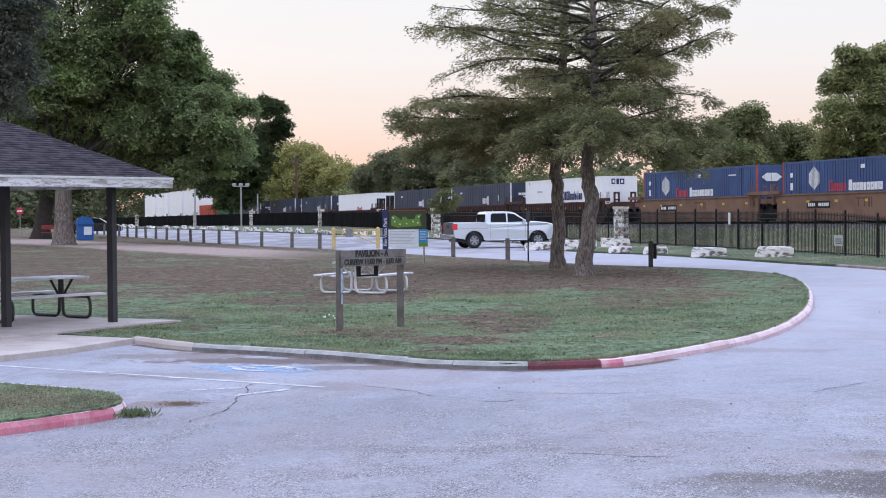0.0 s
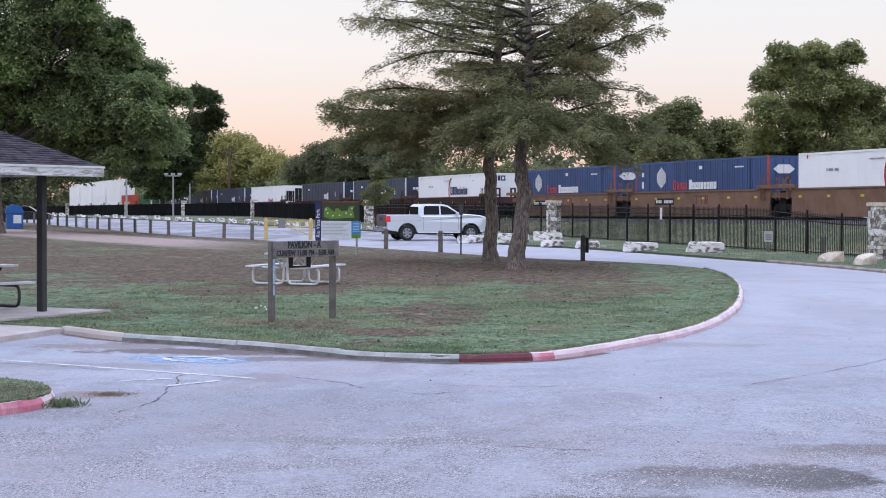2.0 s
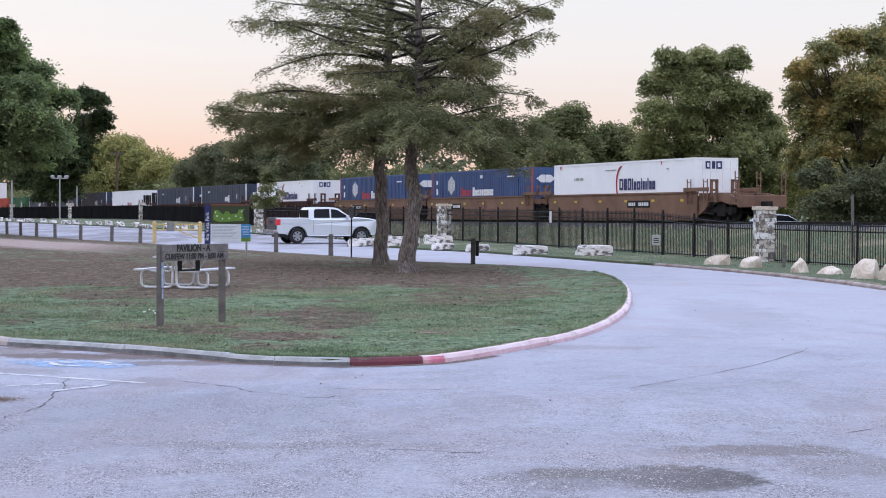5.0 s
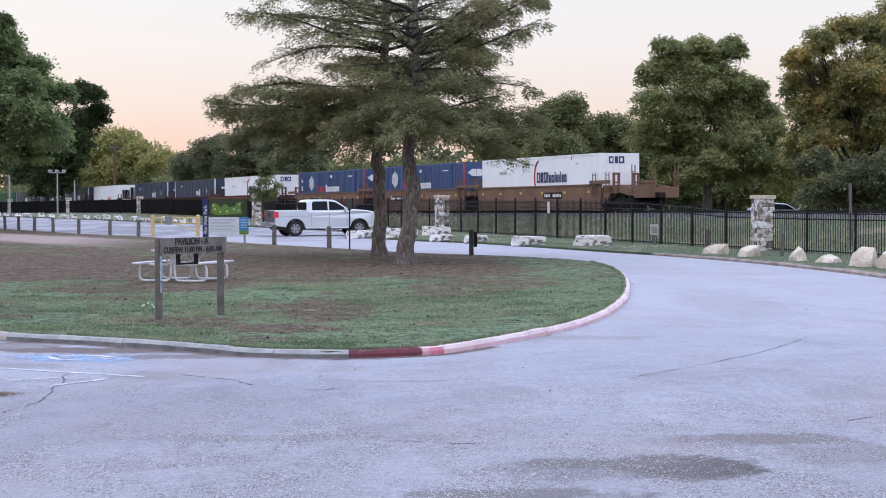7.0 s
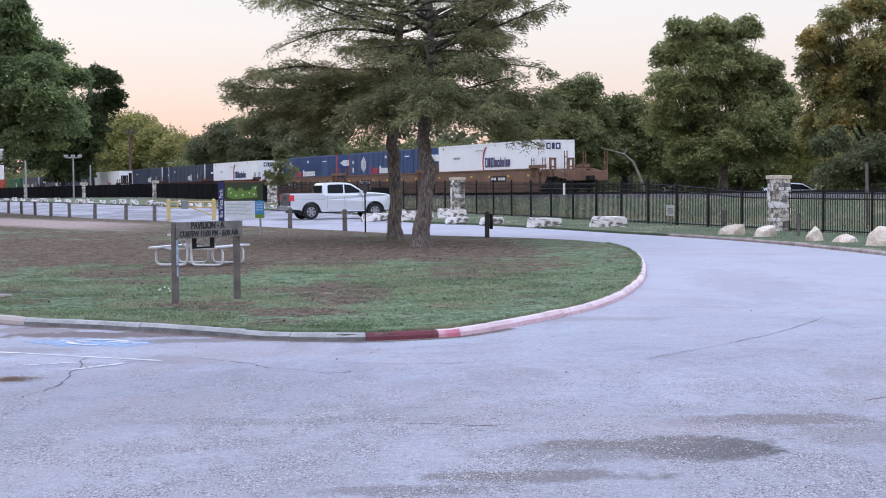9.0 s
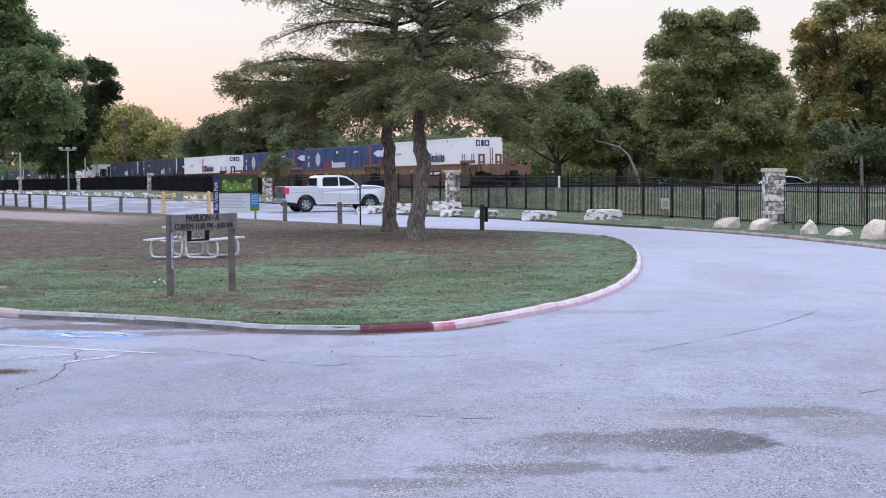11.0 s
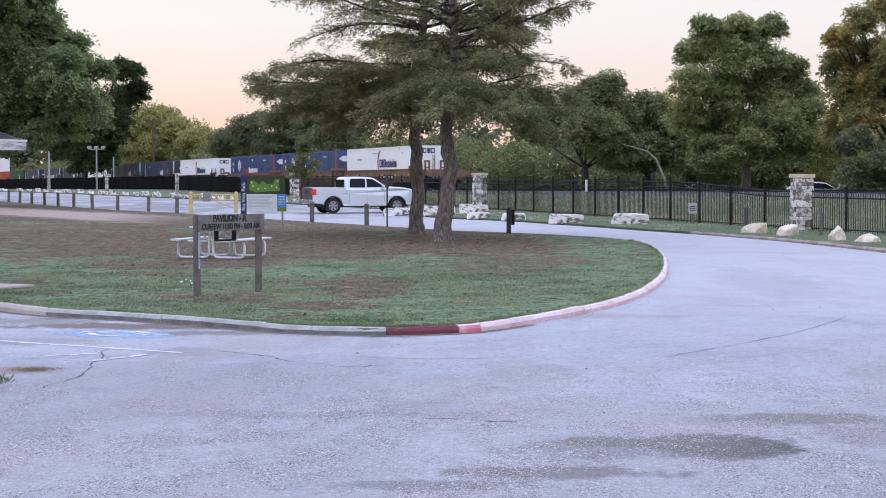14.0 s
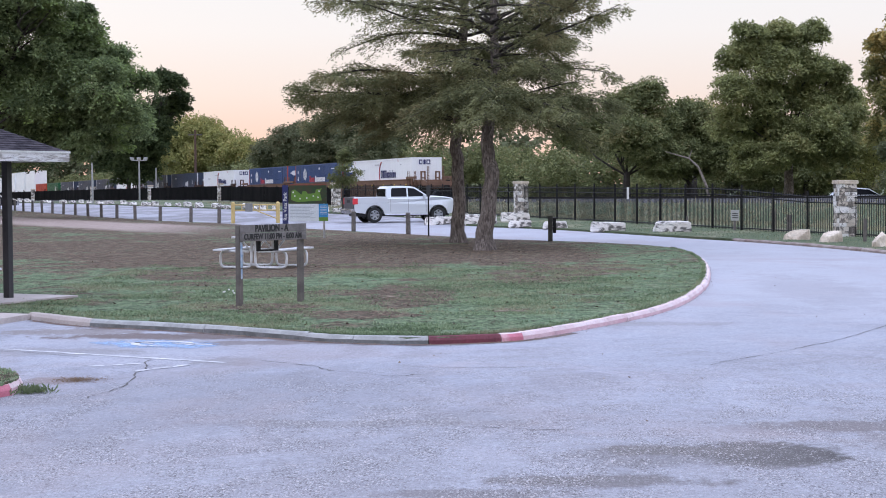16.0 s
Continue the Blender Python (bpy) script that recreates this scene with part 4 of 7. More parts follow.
def crown_points(blobs, leaf, density=1.0, count=64):
    """Leaf places on drooping tufts, the tufts gathered in boughs over lumpy masses: lit tops, dark hollows, a ragged outline with gaps."""
    P_, A_ = [], []
    for x, y, z, r in blobs:
        R = min(max(leaf * 3.4, 0.20 * r), 0.5 * r)                # size of a tuft
        m = max(8, int(density * 13.0 * (r / R) ** 2))
        # boughs: tufts crowd round a few directions and leave hollows between
        nb = max(6, int(7 + 2.5 * r))
        bough = rng.normal(size=(nb, 3)) + np.array((0, 0, 0.25))
        bough /= np.linalg.norm(bough, axis=1, keepdims=True)
        reach_ = rng.uniform(0.78, 1.16, nb)
        pick = rng.integers(0, nb, m)
        d = bough[pick] + rng.normal(size=(m, 3)) * 0.33
        d /= np.linalg.norm(d, axis=1, keepdims=True)
        close_ = np.einsum("ij,ij->i", d, bough[pick])
        rad = reach_[pick] * (0.72 + 0.28 * close_ ** 4) * rng.choice((0.42, 0.68, 0.88, 0.98, 1.1, 1.22), m, p=(0.14, 0.2, 0.26, 0.25, 0.1, 0.05))
        c = np.array((x, y, z)) + d * (r * rad)[:, None] * np.array((1.0, 1.0, 0.92))
        size = R * rng.uniform(0.6, 1.3, (m, 1, 1))
        q = rng.normal(size=(m, count, 3))
        q[..., 2] = np.abs(q[..., 2]) * 0.75 - 0.2
        q /= np.linalg.norm(q, axis=2, keepdims=True)
        off = q * size * rng.uniform(0.25, 1, (m, count, 1)) ** 0.6
        flat = (off[..., 0] ** 2 + off[..., 1] ** 2) / size[..., 0]
        off[..., 2] = off[..., 2] * 0.6 - 0.5 * flat
        P_.append((c[:, None] + off).reshape(-1, 3))
        A_.append((q * np.array((1.0, 1.0, 0.3)) + rng.normal(size=(m, count, 3)) * 0.35 + np.array((0, 0, -0.45))).reshape(-1, 3))
    return np.concatenate(P_), np.concatenate(A_)


def limb(bm, p, q, r0, r1, bend=0.12, seg=7, steps=5):
    p, q = Vector(p), Vector(q)
    L = (q - p).length
    off = Vector(rng.normal(size=3)) * min(L * bend, 0.7)
    pts = []
    for i in range(steps + 1):
        f = i / steps
        pts.append(p.lerp(q, f) + off * math.sin(math.pi * f))
    tube(bm, pts, [r0 + (r1 - r0) * (i / steps) for i in range(steps + 1)], seg)


def broad_tree(name, base, radius, fork, blobs, leaf, mat, bark, label, density=1.0, lean=(0, 0)):
    """A spreading tree: tapered trunk, a limb to each clump of the crown, and many small leaves. Numbers are in the world; the thing stands at its base."""
    b = Vector(base)
    root = thing(name, Matrix.Translation(b), label, "tree")
    loc = [(x - b.x, y - b.y, z - b.z, r) for x, y, z, r in blobs]
    bm = bmesh.new()
    top = Vector((lean[0], lean[1], fork))
    tube(bm, [(0, 0, -0.3), (0, 0, 0.15), (lean[0] * 0.1, lean[1] * 0.1, 0.8), (lean[0] * 0.5, lean[1] * 0.5, fork * 0.55), top],
         [radius * 1.7, radius * 1.3, radius, radius * 0.88, radius * 0.72], 12)
    part("trunk", bm, bark, root, smooth=True)
    bm = bmesh.new()
    for x, y, z, r in loc:
        if z < fork + 1.6 or math.hypot(x, y) > 8.5:
            continue
        limb(bm, top - Vector((0, 0, fork * 0.12)), Vector((x, y, z)) * 0.9 + top * 0.1, radius * 0.3, radius * 0.05)
        for _ in range(3):
            e = Vector((x, y, z)) + Vector(rng.normal(size=3)) * r * 0.4
            limb(bm, Vector((x, y, z)) * 0.75 + top * 0.25, e, radius * 0.14, 0.02, 0.1, 5, 3)
    part("limb_work", bm, BARK_DARK, root, smooth=True)
    pts, al = crown_points(loc, leaf, density)
    leaf_mesh("crown", pts, al, leaf, mat, root)
    return root


OAK_LOW = [(-24.6, 97.23, 4.4, 0.91), (-29.8, 102.07, 4.6, 1.65), (-23.1, 99.12, 4.6, 0.87), (-27.2, 98.65, 5, 1.08), (-22.5, 96.52, 5.6, 1.43), (-34.7, 102.66, 5.7, 1.81), (-25.5, 98.65, 5.9, 1.77), (-22.5, 100.3, 6, 1.06), (-32.3, 102.66, 6.2, 1.87), (-28.3, 100.06, 6.4, 1.64), (-22.9, 95.82, 7.7, 1.57), (-26, 97.23, 7.7, 1.67), (-22.7, 101.48, 7.9, 1.07), (-31.7, 99.36, 8.4, 1.55)]
OAK_HIGH = [(-28.8, 97.94, 8.5, 1.53), (-32.5, 95.82, 9.1, 1.64), (-23.6, 99.36, 9.3, 0.95), (-32, 97.94, 10.5, 2.14), (-27.3, 96.52, 10.7, 1.95), (-25.8, 100.06, 10.8, 1.48), (-24.9, 98.65, 11.8, 0.7), (-29.3, 97.23, 12.1, 2.12), (-33.4, 95.82, 12.3, 2.24), (-26.2, 95.82, 12.4, 1.25), (-27.3, 96.52, 14.8, 2.0), (-31.2, 97.94, 15.8, 3.05)]
OAK_INNER = [(-24.9, 98.5, 10.6, 0.9), (-24.6, 99.0, 5.6, 1.3), (-25.3, 99.0, 4.6, 1.1), (-27.0, 99.12, 9.0, 1.9), (-29.6, 99.12, 8.0, 1.9), (-25.2, 99.12, 9.9, 1.6), (-23.7, 98.65, 9.1, 1.3), (-30.6, 97.94, 6.9, 1.7), (-27.6, 97.23, 6.7, 1.6), (-31.0, 96.17, 10.2, 2.0), (-33.5, 97.94, 8.0, 1.8), (-26.6, 95.58, 13.2, 1.7)]
broad_tree("oak_tree", (-32.1, 97.82, 0.08), 0.55, 4.6, OAK_LOW + OAK_HIGH + OAK_INNER, 0.19, OAK, BARK, "large dark green spreading tree on the lawn", 1.7)
broad_tree("walnut_tree", (-52.3, 230.1, -0.3), 0.28, 5.0, [(-45.4, 225.73, 14.9, 1.77), (-45.2, 228.68, 12.8, 1.42), (-48.2, 231.52, 12.2, 2.26), (-50.7, 234.47, 10.8, 2.31), (-48.6, 227.15, 7.5, 1.85), (-52.3, 230.1, 8.5, 2.26), (-55.2, 233.05, 7.3, 1.72), (-46.6, 225.73, 16.1, 1.29), (-51.1, 228.68, 6.2, 1.31), (-50.0, 229.0, 4.3, 1.9), (-53.4, 231.0, 4.0, 2.1), (-47.4, 228.0, 9.6, 2.0), (-55.6, 232.0, 5.2, 1.8)], 0.36, DARK_LEAF, BARK_DARK, "dark tree standing behind the screened fence", 1.9)
broad_tree("oak_tree", (-41.5, 121.3, 0.08), 0.6, 5.0, [(-41.9, 121.3, 9.6, 4.28), (-38.1, 123.55, 7.7, 3.62), (-44.7, 121.3, 6.8, 3.81), (-40.0, 121.3, 4.9, 2.48), (-47.6, 123.55, 9.6, 3.81), (-36.2, 125.79, 5.8, 2.48), (-42.8, 119.06, 13.4, 3.81)], 0.3, DARK_LEAF, BARK_DARK,
           "old dark tree with a thick leaning trunk", 1.2, (0.9, 0))
broad_tree("cedar_tree", (-26.2, 68.56, 0.08), 0.3, 3.0, [(-24.5, 67.38, 9.2, 1.62), (-25.6, 67.38, 8.4, 2.00), (-24.4, 67.38, 7.2, 1.24), (-25.9, 67.38, 10.7, 2.09), (-23.8, 67.38, 10.3, 1.14), (-24.8, 67.38, 6.5, 1.05),
           (-27.0, 67.38, 7.0, 1.71), (-25.0, 67.38, 12.5, 1.71)], 0.15, CEDAR, BARK_DARK, "grey-green cedar beside the pavilion", 0.9)
broad_tree("elm_tree", (20.3, 132.16, 0.0), 0.4, 3.6, [(17, 130.04, 12.7, 1.19), (19.5, 131.45, 13, 1.2), (21.9, 132.87, 13, 1.15), (16.8, 134.28, 11.2, 1.43), (18.7, 130.74, 10.6, 1.83), (21.6, 132.16, 10.9, 1.68), (23.7, 133.58, 10.2, 1.15), (15.8, 130.04, 8.6, 1.52), (18.4, 131.45, 7.9, 2.01), (21.4, 132.87, 8, 2.03), (24.4, 134.28, 8.1, 1.64), (15.6, 130.74, 6.3, 1.4), (25.2, 132.16, 6.4, 1.41), (18, 133.58, 6, 1.7), (22.5, 130.04, 5.9, 1.65), (20, 131.45, 5.2, 1.67), (17.4, 130.6, 3.9, 1.4), (22.8, 130.6, 4.0, 1.5), (20.4, 129.4, 4.2, 1.4), (19.0, 129.2, 3.4, 0.9), (24.6, 131.4, 4.4, 1.2)], 0.21, ELM, BARK, "tall full green tree behind the railway", 2.2)
broad_tree("pecan_tree", (27.9, 118, 0.0), 0.42, 3.6, [(25.1, 115.88, 12, 1.24), (24.1, 117.29, 11.2, 0.78), (27.8, 118.71, 13, 1.27), (30.2, 120.12, 13.3, 1.4), (31.4, 116.58, 13.8, 2.07), (26.3, 118, 10.1, 1.74), (24.5, 119.42, 9.5, 1), (28.2, 115.88, 10, 2), (31.6, 117.29, 10.5, 2.39), (25, 118.71, 7.7, 1.45), (27.8, 120.12, 7.5, 1.83), (29.8, 116.58, 7.3, 1.96), (32.9, 118, 7, 2.4), (24.4, 119.42, 5.6, 1.09), (25.5, 115.88, 5.4, 1.12), (28.6, 117.29, 5.6, 1.07), (34.4, 118.71, 11.3, 2.41), (27.0, 117.0, 8.8, 1.3), (30.0, 118.6, 9.0, 1.5), (26.4, 117.4, 6.4, 1.3)], 0.19, AUTUMN, BARK_DARK, "tree turning orange at its top behind the fence", 2.0, (0.6, 0))
broad_tree("thicket", (29.5, 111.0, 0.0), 0.14, 1.0, [(24.6, 111.5, 2.2, 1.3), (26.6, 110.6, 3.2, 1.5), (26.8, 111.6, 1.4, 1.4), (28.9, 111.2, 2.0, 1.6), (29.4, 110.4, 4.0, 1.3), (31.2, 111.0, 3.0, 1.7), (31.6, 110.2, 1.3, 1.5), (33.6, 110.8, 2.4, 1.8), (34.4, 111.5, 4.2, 1.5), (24.2, 112.4, 4.0, 0.9)],
           0.2, DEEP_GREEN, BARK_DARK, "dark leafy thicket under the tree behind the fence", 1.5)
broad_tree("elm_tree", (8.9, 145.14, 0.0), 0.35, 2.8, [(10.3, 147.5, 8.3, 2.1), (8.4, 147.5, 7.4, 2.4), (11.8, 147.5, 7.0, 1.4), (9.1, 143.96, 5.4, 2.3), (7.0, 147.5, 6.0, 1.9), (11.0, 147.5, 9.5, 1.0), (5.2, 148.68, 6.5, 2.2), (11.5, 145.14, 4.6, 1.6)],
           0.24, FAR_GREEN, BARK_DARK, "rounded green tree behind the railway", 1.6)
broad_tree("elm_tree", (15.3, 156.94, 0.0), 0.3, 2.5, [(15.3, 159.3, 7.2, 1.8), (16.4, 154.58, 5.9, 2.0), (14.0, 155.76, 5.4, 2.0), (13.0, 158.12, 4.0, 1.8)], 0.24, ELM, BARK_DARK, "small green tree behind the railway", 1.6)
broad_tree("elm_tree", (14.5, 149.86, 0.0), 0.3, 2.2, [(12.5, 151.04, 6.6, 2.2), (15, 151.04, 7.0, 2.3), (17.5, 151.04, 6.6, 2.1), (14, 149.86, 4.0, 2.4), (17, 149.86, 4.0, 2.3), (11.5, 149.86, 4.2, 2.0), (19, 149.86, 3.6, 2.0)], 0.26, FAR_GREEN, BARK_DARK, "dense low trees behind the railway", 1.8)
broad_tree("elm_tree", (24.5, 150.0, 0.0), 0.25, 2.0, [(22, 150, 2.4, 2.1), (25, 151, 2.8, 2.3), (28, 150, 2.6, 2.2), (24, 151, 5.2, 2.0), (27, 151, 5.2, 2.0), (20.5, 150, 4.2, 1.8), (30.5, 150.5, 4.0, 2.2)], 0.26, FAR_GREEN, BARK_DARK, "dense low trees behind the railway", 1.5)
broad_tree("red_tree", (16.8, 167.56, 0.0), 0.25, 3.0, [(15.6, 166.38, 9.0, 0.9), (17.5, 166.38, 8.6, 1.3), (16.3, 167.56, 7.0, 1.8)], 0.24, AUTUMN, BARK_DARK, "tree with sparse reddish autumn leaves", 0.3)
broad_tree("yellow_tree", (-57.1, 303.26, -0.9), 0.45, 3.0, [(-57.5, 301.84, 10.2, 4.0), (-51.8, 297.71, 8.7, 3.6), (-47.0, 289.22, 7.2, 2.7), (-61.4, 301.84, 8.4, 3.7), (-55.8, 308.92, 11.7, 2.4), (-48.2, 308.92, 8.4, 2.4), (-62.2, 316, 11.5, 2.7), (-62.8, 294.88, 6.3, 2.7), (-55.9, 297.71, 5.6, 3.6), (-50.0, 294.88, 4.8, 2.9)],
           0.42, YELLOWING, BARK_DARK, "yellow-green trees beyond the railway", 1.5)
broad_tree("dark_tree", (-27, 224.2, -0.3), 0.4, 3.0, [(-29.5, 224.2, 6.8, 2.7), (-25.2, 220.66, 7.4, 3.0), (-33.4, 233.64, 6.2, 2.6), (-22.4, 219.48, 6.1, 2.7), (-28.6, 228.92, 9.0, 1.5), (-24.4, 224.2, 9.2, 2.0), (-26, 220.66, 4.6, 2.6), (-20, 212.4, 7.5, 2.4),
           (-15, 202.96, 7.6, 2.4), (-17, 195.88, 5.4, 2.6)], 0.34, DEEP_GREEN, BARK_DARK, "dull green trees beyond the railway", 1.5)

# the woods that close the view behind the railway
blobs = []
for i in range(170):
    f = i / 169
    x = -150 + 250 * f + rng.uniform(-3, 3)
    y = np.interp(x, [-150, -60, -20, 10, 40, 100], [543, 316, 224, 177, 159, 142]) + rng.uniform(-4, 14)
    g = land(x, y)
    for _ in range(2):
        r = rng.uniform(1.8, 3.2) * (1 + 0.25 * (y > 236))
        blobs.append((x + rng.uniform(-2, 2), y + rng.uniform(-3, 3), g + rng.uniform(1.0, 6.4 if -45 < x < 5 else 5.2), r))
for near_side, leaf in ((True, 0.3), (False, 0.62)):
    pts, al = crown_points([b for b in blobs if (b[0] > -12) == near_side], leaf, 0.5, 26)
    tagged(leaf_mesh("far_woods", pts, al, leaf, FAR_GREEN, None, 0.7), "dense dark woods behind the railway", "woods", "", "stuff")
# a second, deeper belt that shuts the gaps
blobs = []
for i in range(120):
    x = -260 + 480 * i / 119
    y = np.interp(x, [-260, -100, -60, 0, 60, 220], [614, 454, 354, 242, 195, 177]) + rng.uniform(-5, 12)
    k = max(1.0, y / 277)
    for z in (1.5, 4.5, 7.0):
        blobs.append((x + rng.uniform(-3, 3), y, land(x, y) + (z + rng.uniform(-1, 0.6)) * k, rng.uniform(3.0, 4.6) * k * (0.75 if z > 6 else 1)))
for i in range(26):
    x = -90 - 4.2 * i
    for z in (2.0, 5.0, 8.0):
        blobs.append((x + rng.uniform(-2, 2), 278 + rng.uniform(-6, 6), z - 0.6 + rng.uniform(-1, 1), rng.uniform(3.8, 5.2)))
pts, al = crown_points(blobs, 0.9, 0.3, 26)
tagged(leaf_mesh("far_woods", pts, al, 0.95, DEEP_GREEN, None, 0.8), "deep belt of distant woods", "woods", "", "stuff")


def cypress(base, path, radii, top, reach, label, seed, side, boughs=()):
    """A bald cypress: a bent trunk, level limbs that droop at their tips, and feathery sprays of needles."""
    g = np.random.default_rng(seed)
    gl = np.random.default_rng(seed + 50)
    b = Vector(base)
    root = thing("cypress_tree", Matrix.Translation(b), label, "tree", "cypresses on the lawn")
    bm = bmesh.new()
    pts = [Vector(p) - b for p in path]
    fine, rad = [], []
    for i in range(len(pts) - 1):
        for k in range(4):
            f = k / 4
            w = Vector(g.normal(size=3)) * 0.03
            fine.append(pts[i].lerp(pts[i + 1], f) + (w if i > 0 else w * 0))
            rad.append(radii[i] + (radii[i + 1] - radii[i]) * f)
    fine.append(pts[-1])
    rad.append(radii[-1])
    tube(bm, fine, rad, 12)
    part("trunk", bm, BARK, root, smooth=True)

    def axis(z):
        for p, q in zip(fine, fine[1:]):
            if p.z <= z <= q.z:
                return p.lerp(q, (z - p.z) / max(q.z - p.z, 1e-5))
        return fine[-1]

    bm = bmesh.new()
    P_, A_ = [], []
    count = 84
    for i in range(count + len(boughs)):
        if i < count:
            z = 3.95 + (top - 4.25) * (i / count) ** 1.1 + g.uniform(-0.2, 0.2)
            az = i * 2.399 + g.uniform(-0.5, 0.5)
            f = (z - 3.0) / (top - 3.0)
            L = reach(az, f) * (1.0 - 0.1 * f if f < 0.5 else 0.95 * (1 - (f - 0.5) / 0.52) ** 0.8) * max(g.choice((0.45, 0.7, 0.85, 1.0, 1.05)), 0.95 if f < 0.25 and side * math.cos(az) > 0.2 else 0.0) * g.uniform(0.88, 1.06)
            L = max(L, 0.5)
            rise = g.uniform(-0.05, 0.34) + 0.3 * f
            droop = g.uniform(0.16, 0.36)
            thick = g.choice((0.35, 0.7, 1.0, 1.3)) * (1.3 if z < 5.2 else (0.62 if side else 0.42) if z > 6.4 else 0.85) * (0.5 if f > 0.3 and side * math.cos(az) > 0.2 else 1.0) * (0.6 if 5.2 < z < 6.0 else 1.0) * (0.55 if z > 5.8 and abs(math.cos(az)) < 0.55 else 1.0)
            if f < 0.3:
                L, thick = min(L, 5.2), max(thick, 0.7)
        else:
            z, az, L, rise, droop, thick = boughs[i - count]
            f = (z - 3.0) / (top - 3.0)
        d = Vector((math.cos(az), math.sin(az), 0))
        s = Vector((-d.y, d.x, 0))
        p0 = axis(z)
        line = []
        for k in range(9):
            u = k / 8
            zz = rise * L * u - droop * L * u * u
            line.append(p0 + d * (L * u) + s * (0.08 * L * math.sin(u * 3.4 + i)) + Vector((0, 0, zz + 0.03 * L * math.sin(u * 4.0 + 2 * i))))
        r0 = 0.022 + 0.009 * L
        tube(bm, line, [r0 * (1 - 0.9 * k / 8) for k in range(9)], 6)
        m = int(L * 5.2)
        for j in range(m):
            u = 0.16 + 0.84 * (j + g.uniform(0, 1)) / m
            if g.uniform() < 0.14:
                continue
            k = min(int(u * 8), 7)
            p = line[k].lerp(line[k + 1], u * 8 - k)
            hand = 1 if j % 2 else -1
            l2 = (0.36 + 0.27 * L * (1 - u) ** 0.7) * g.uniform(0.4, 1.35)
            dd = (d * g.uniform(0.35, 0.95) + s * hand * g.uniform(0.3, 1.0) + Vector((0, 0, g.uniform(-0.2, 0.5)))).normalized()
            e = p + dd * l2 + Vector((0, 0, -0.22 * l2 * l2 - 0.05))
            mid = p.lerp(e, 0.5) + Vector((0, 0, 0.1 * l2))
            tube(bm, [p, mid, e], [0.012, 0.009, 0.004], 4, False)
            # a flat feather: twigs to both sides of the shoot, drooping away from it
            q = int(370 * l2 * gl.uniform(0.3, 1.2) * thick) + 20
            if z > 5.4 and gl.uniform() < 0.26:
                q = q // 6
            us = gl.uniform(0.08, 1.0, q)
            a0, a1, a2 = np.array(p), np.array(mid), np.array(e)
            base_pts = ((1 - us) ** 2)[:, None] * a0 + (2 * us * (1 - us))[:, None] * a1 + (us ** 2)[:, None] * a2
            lat = np.array(dd.cross(Vector((0, 0, 1))).normalized())
            twig = np.round(us * 9 + gl.uniform(-0.25, 0.25, q)) / 9 - us
            w = gl.uniform(-1, 1, q) * (0.10 + 0.26 * l2 * np.sin(np.pi * np.clip(us, 0.12, 0.9)))
            off = w[:, None] * lat + (twig * 0.5 * l2 + np.abs(w) * 0.5)[:, None] * np.array(dd)
            off[:, 2] -= 0.6 * np.abs(w) + np.abs(gl.normal(size=q)) * 0.13 - 0.09
            P_.append(base_pts + off + gl.normal(size=(q, 3)) * 0.025)
            A_.append(np.array(dd)[None] * 0.7 + np.sign(w)[:, None] * lat * 0.6 + gl.normal(size=(q, 3)) * 0.35 + np.array((0, 0, -0.35)))
    part("branch_work", bm, BARK_DARK, root)
    leaf_mesh("crown", np.concatenate(P_), np.concatenate(A_), 0.105, CYPRESS, root, 0.27)
    return root


cypress((-2.00, 56.17, 0.10), [(-2.00, 56.17, -0.10), (-2.02, 56.17, 0.48), (-1.98, 56.05, 1.71), (-2.00, 55.94, 3.14), (-1.81, 55.27, 5.71), (-1.62, 54.6, 8.57), (-1.52, 54.37, 13.33)],
        [0.36, 0.235, 0.205, 0.195, 0.15, 0.11, 0.03], 13.5, lambda az, f: (5.0 - 1.1 * math.cos(az) - 2.8 * f * max(0.0, -math.cos(az))) * (0.6 if 0.22 < f < 0.32 and math.cos(az) < -0.2 else 1.0), "bald cypress with drooping olive-green sprays and a straight trunk", 3, -1,
        [(4.3, 3.1, 5.5, 0.16, 0.13, 1.3), (4.0, 2.7, 5.7, 0.12, 0.12, 1.4), (4.6, 3.5, 5.6, 0.2, 0.17, 1.3), (4.1, 3.9, 4.8, 0.16, 0.16, 1.4), (4.0, 2.2, 4.6, 0.14, 0.16, 1.3), (4.5, 5.0, 3.6, 0.15, 0.2, 1.3), (4.1, 1.2, 4.0, 0.2, 0.2, 1.3),
         (7.0, 3.1, 4.7, 0.3, 0.14, 0.5), (7.7, 2.8, 4.3, 0.36, 0.16, 0.5), (6.7, 3.6, 4.5, 0.28, 0.12, 0.5), (8.3, 3.3, 4.0, 0.36, 0.16, 0.5)])
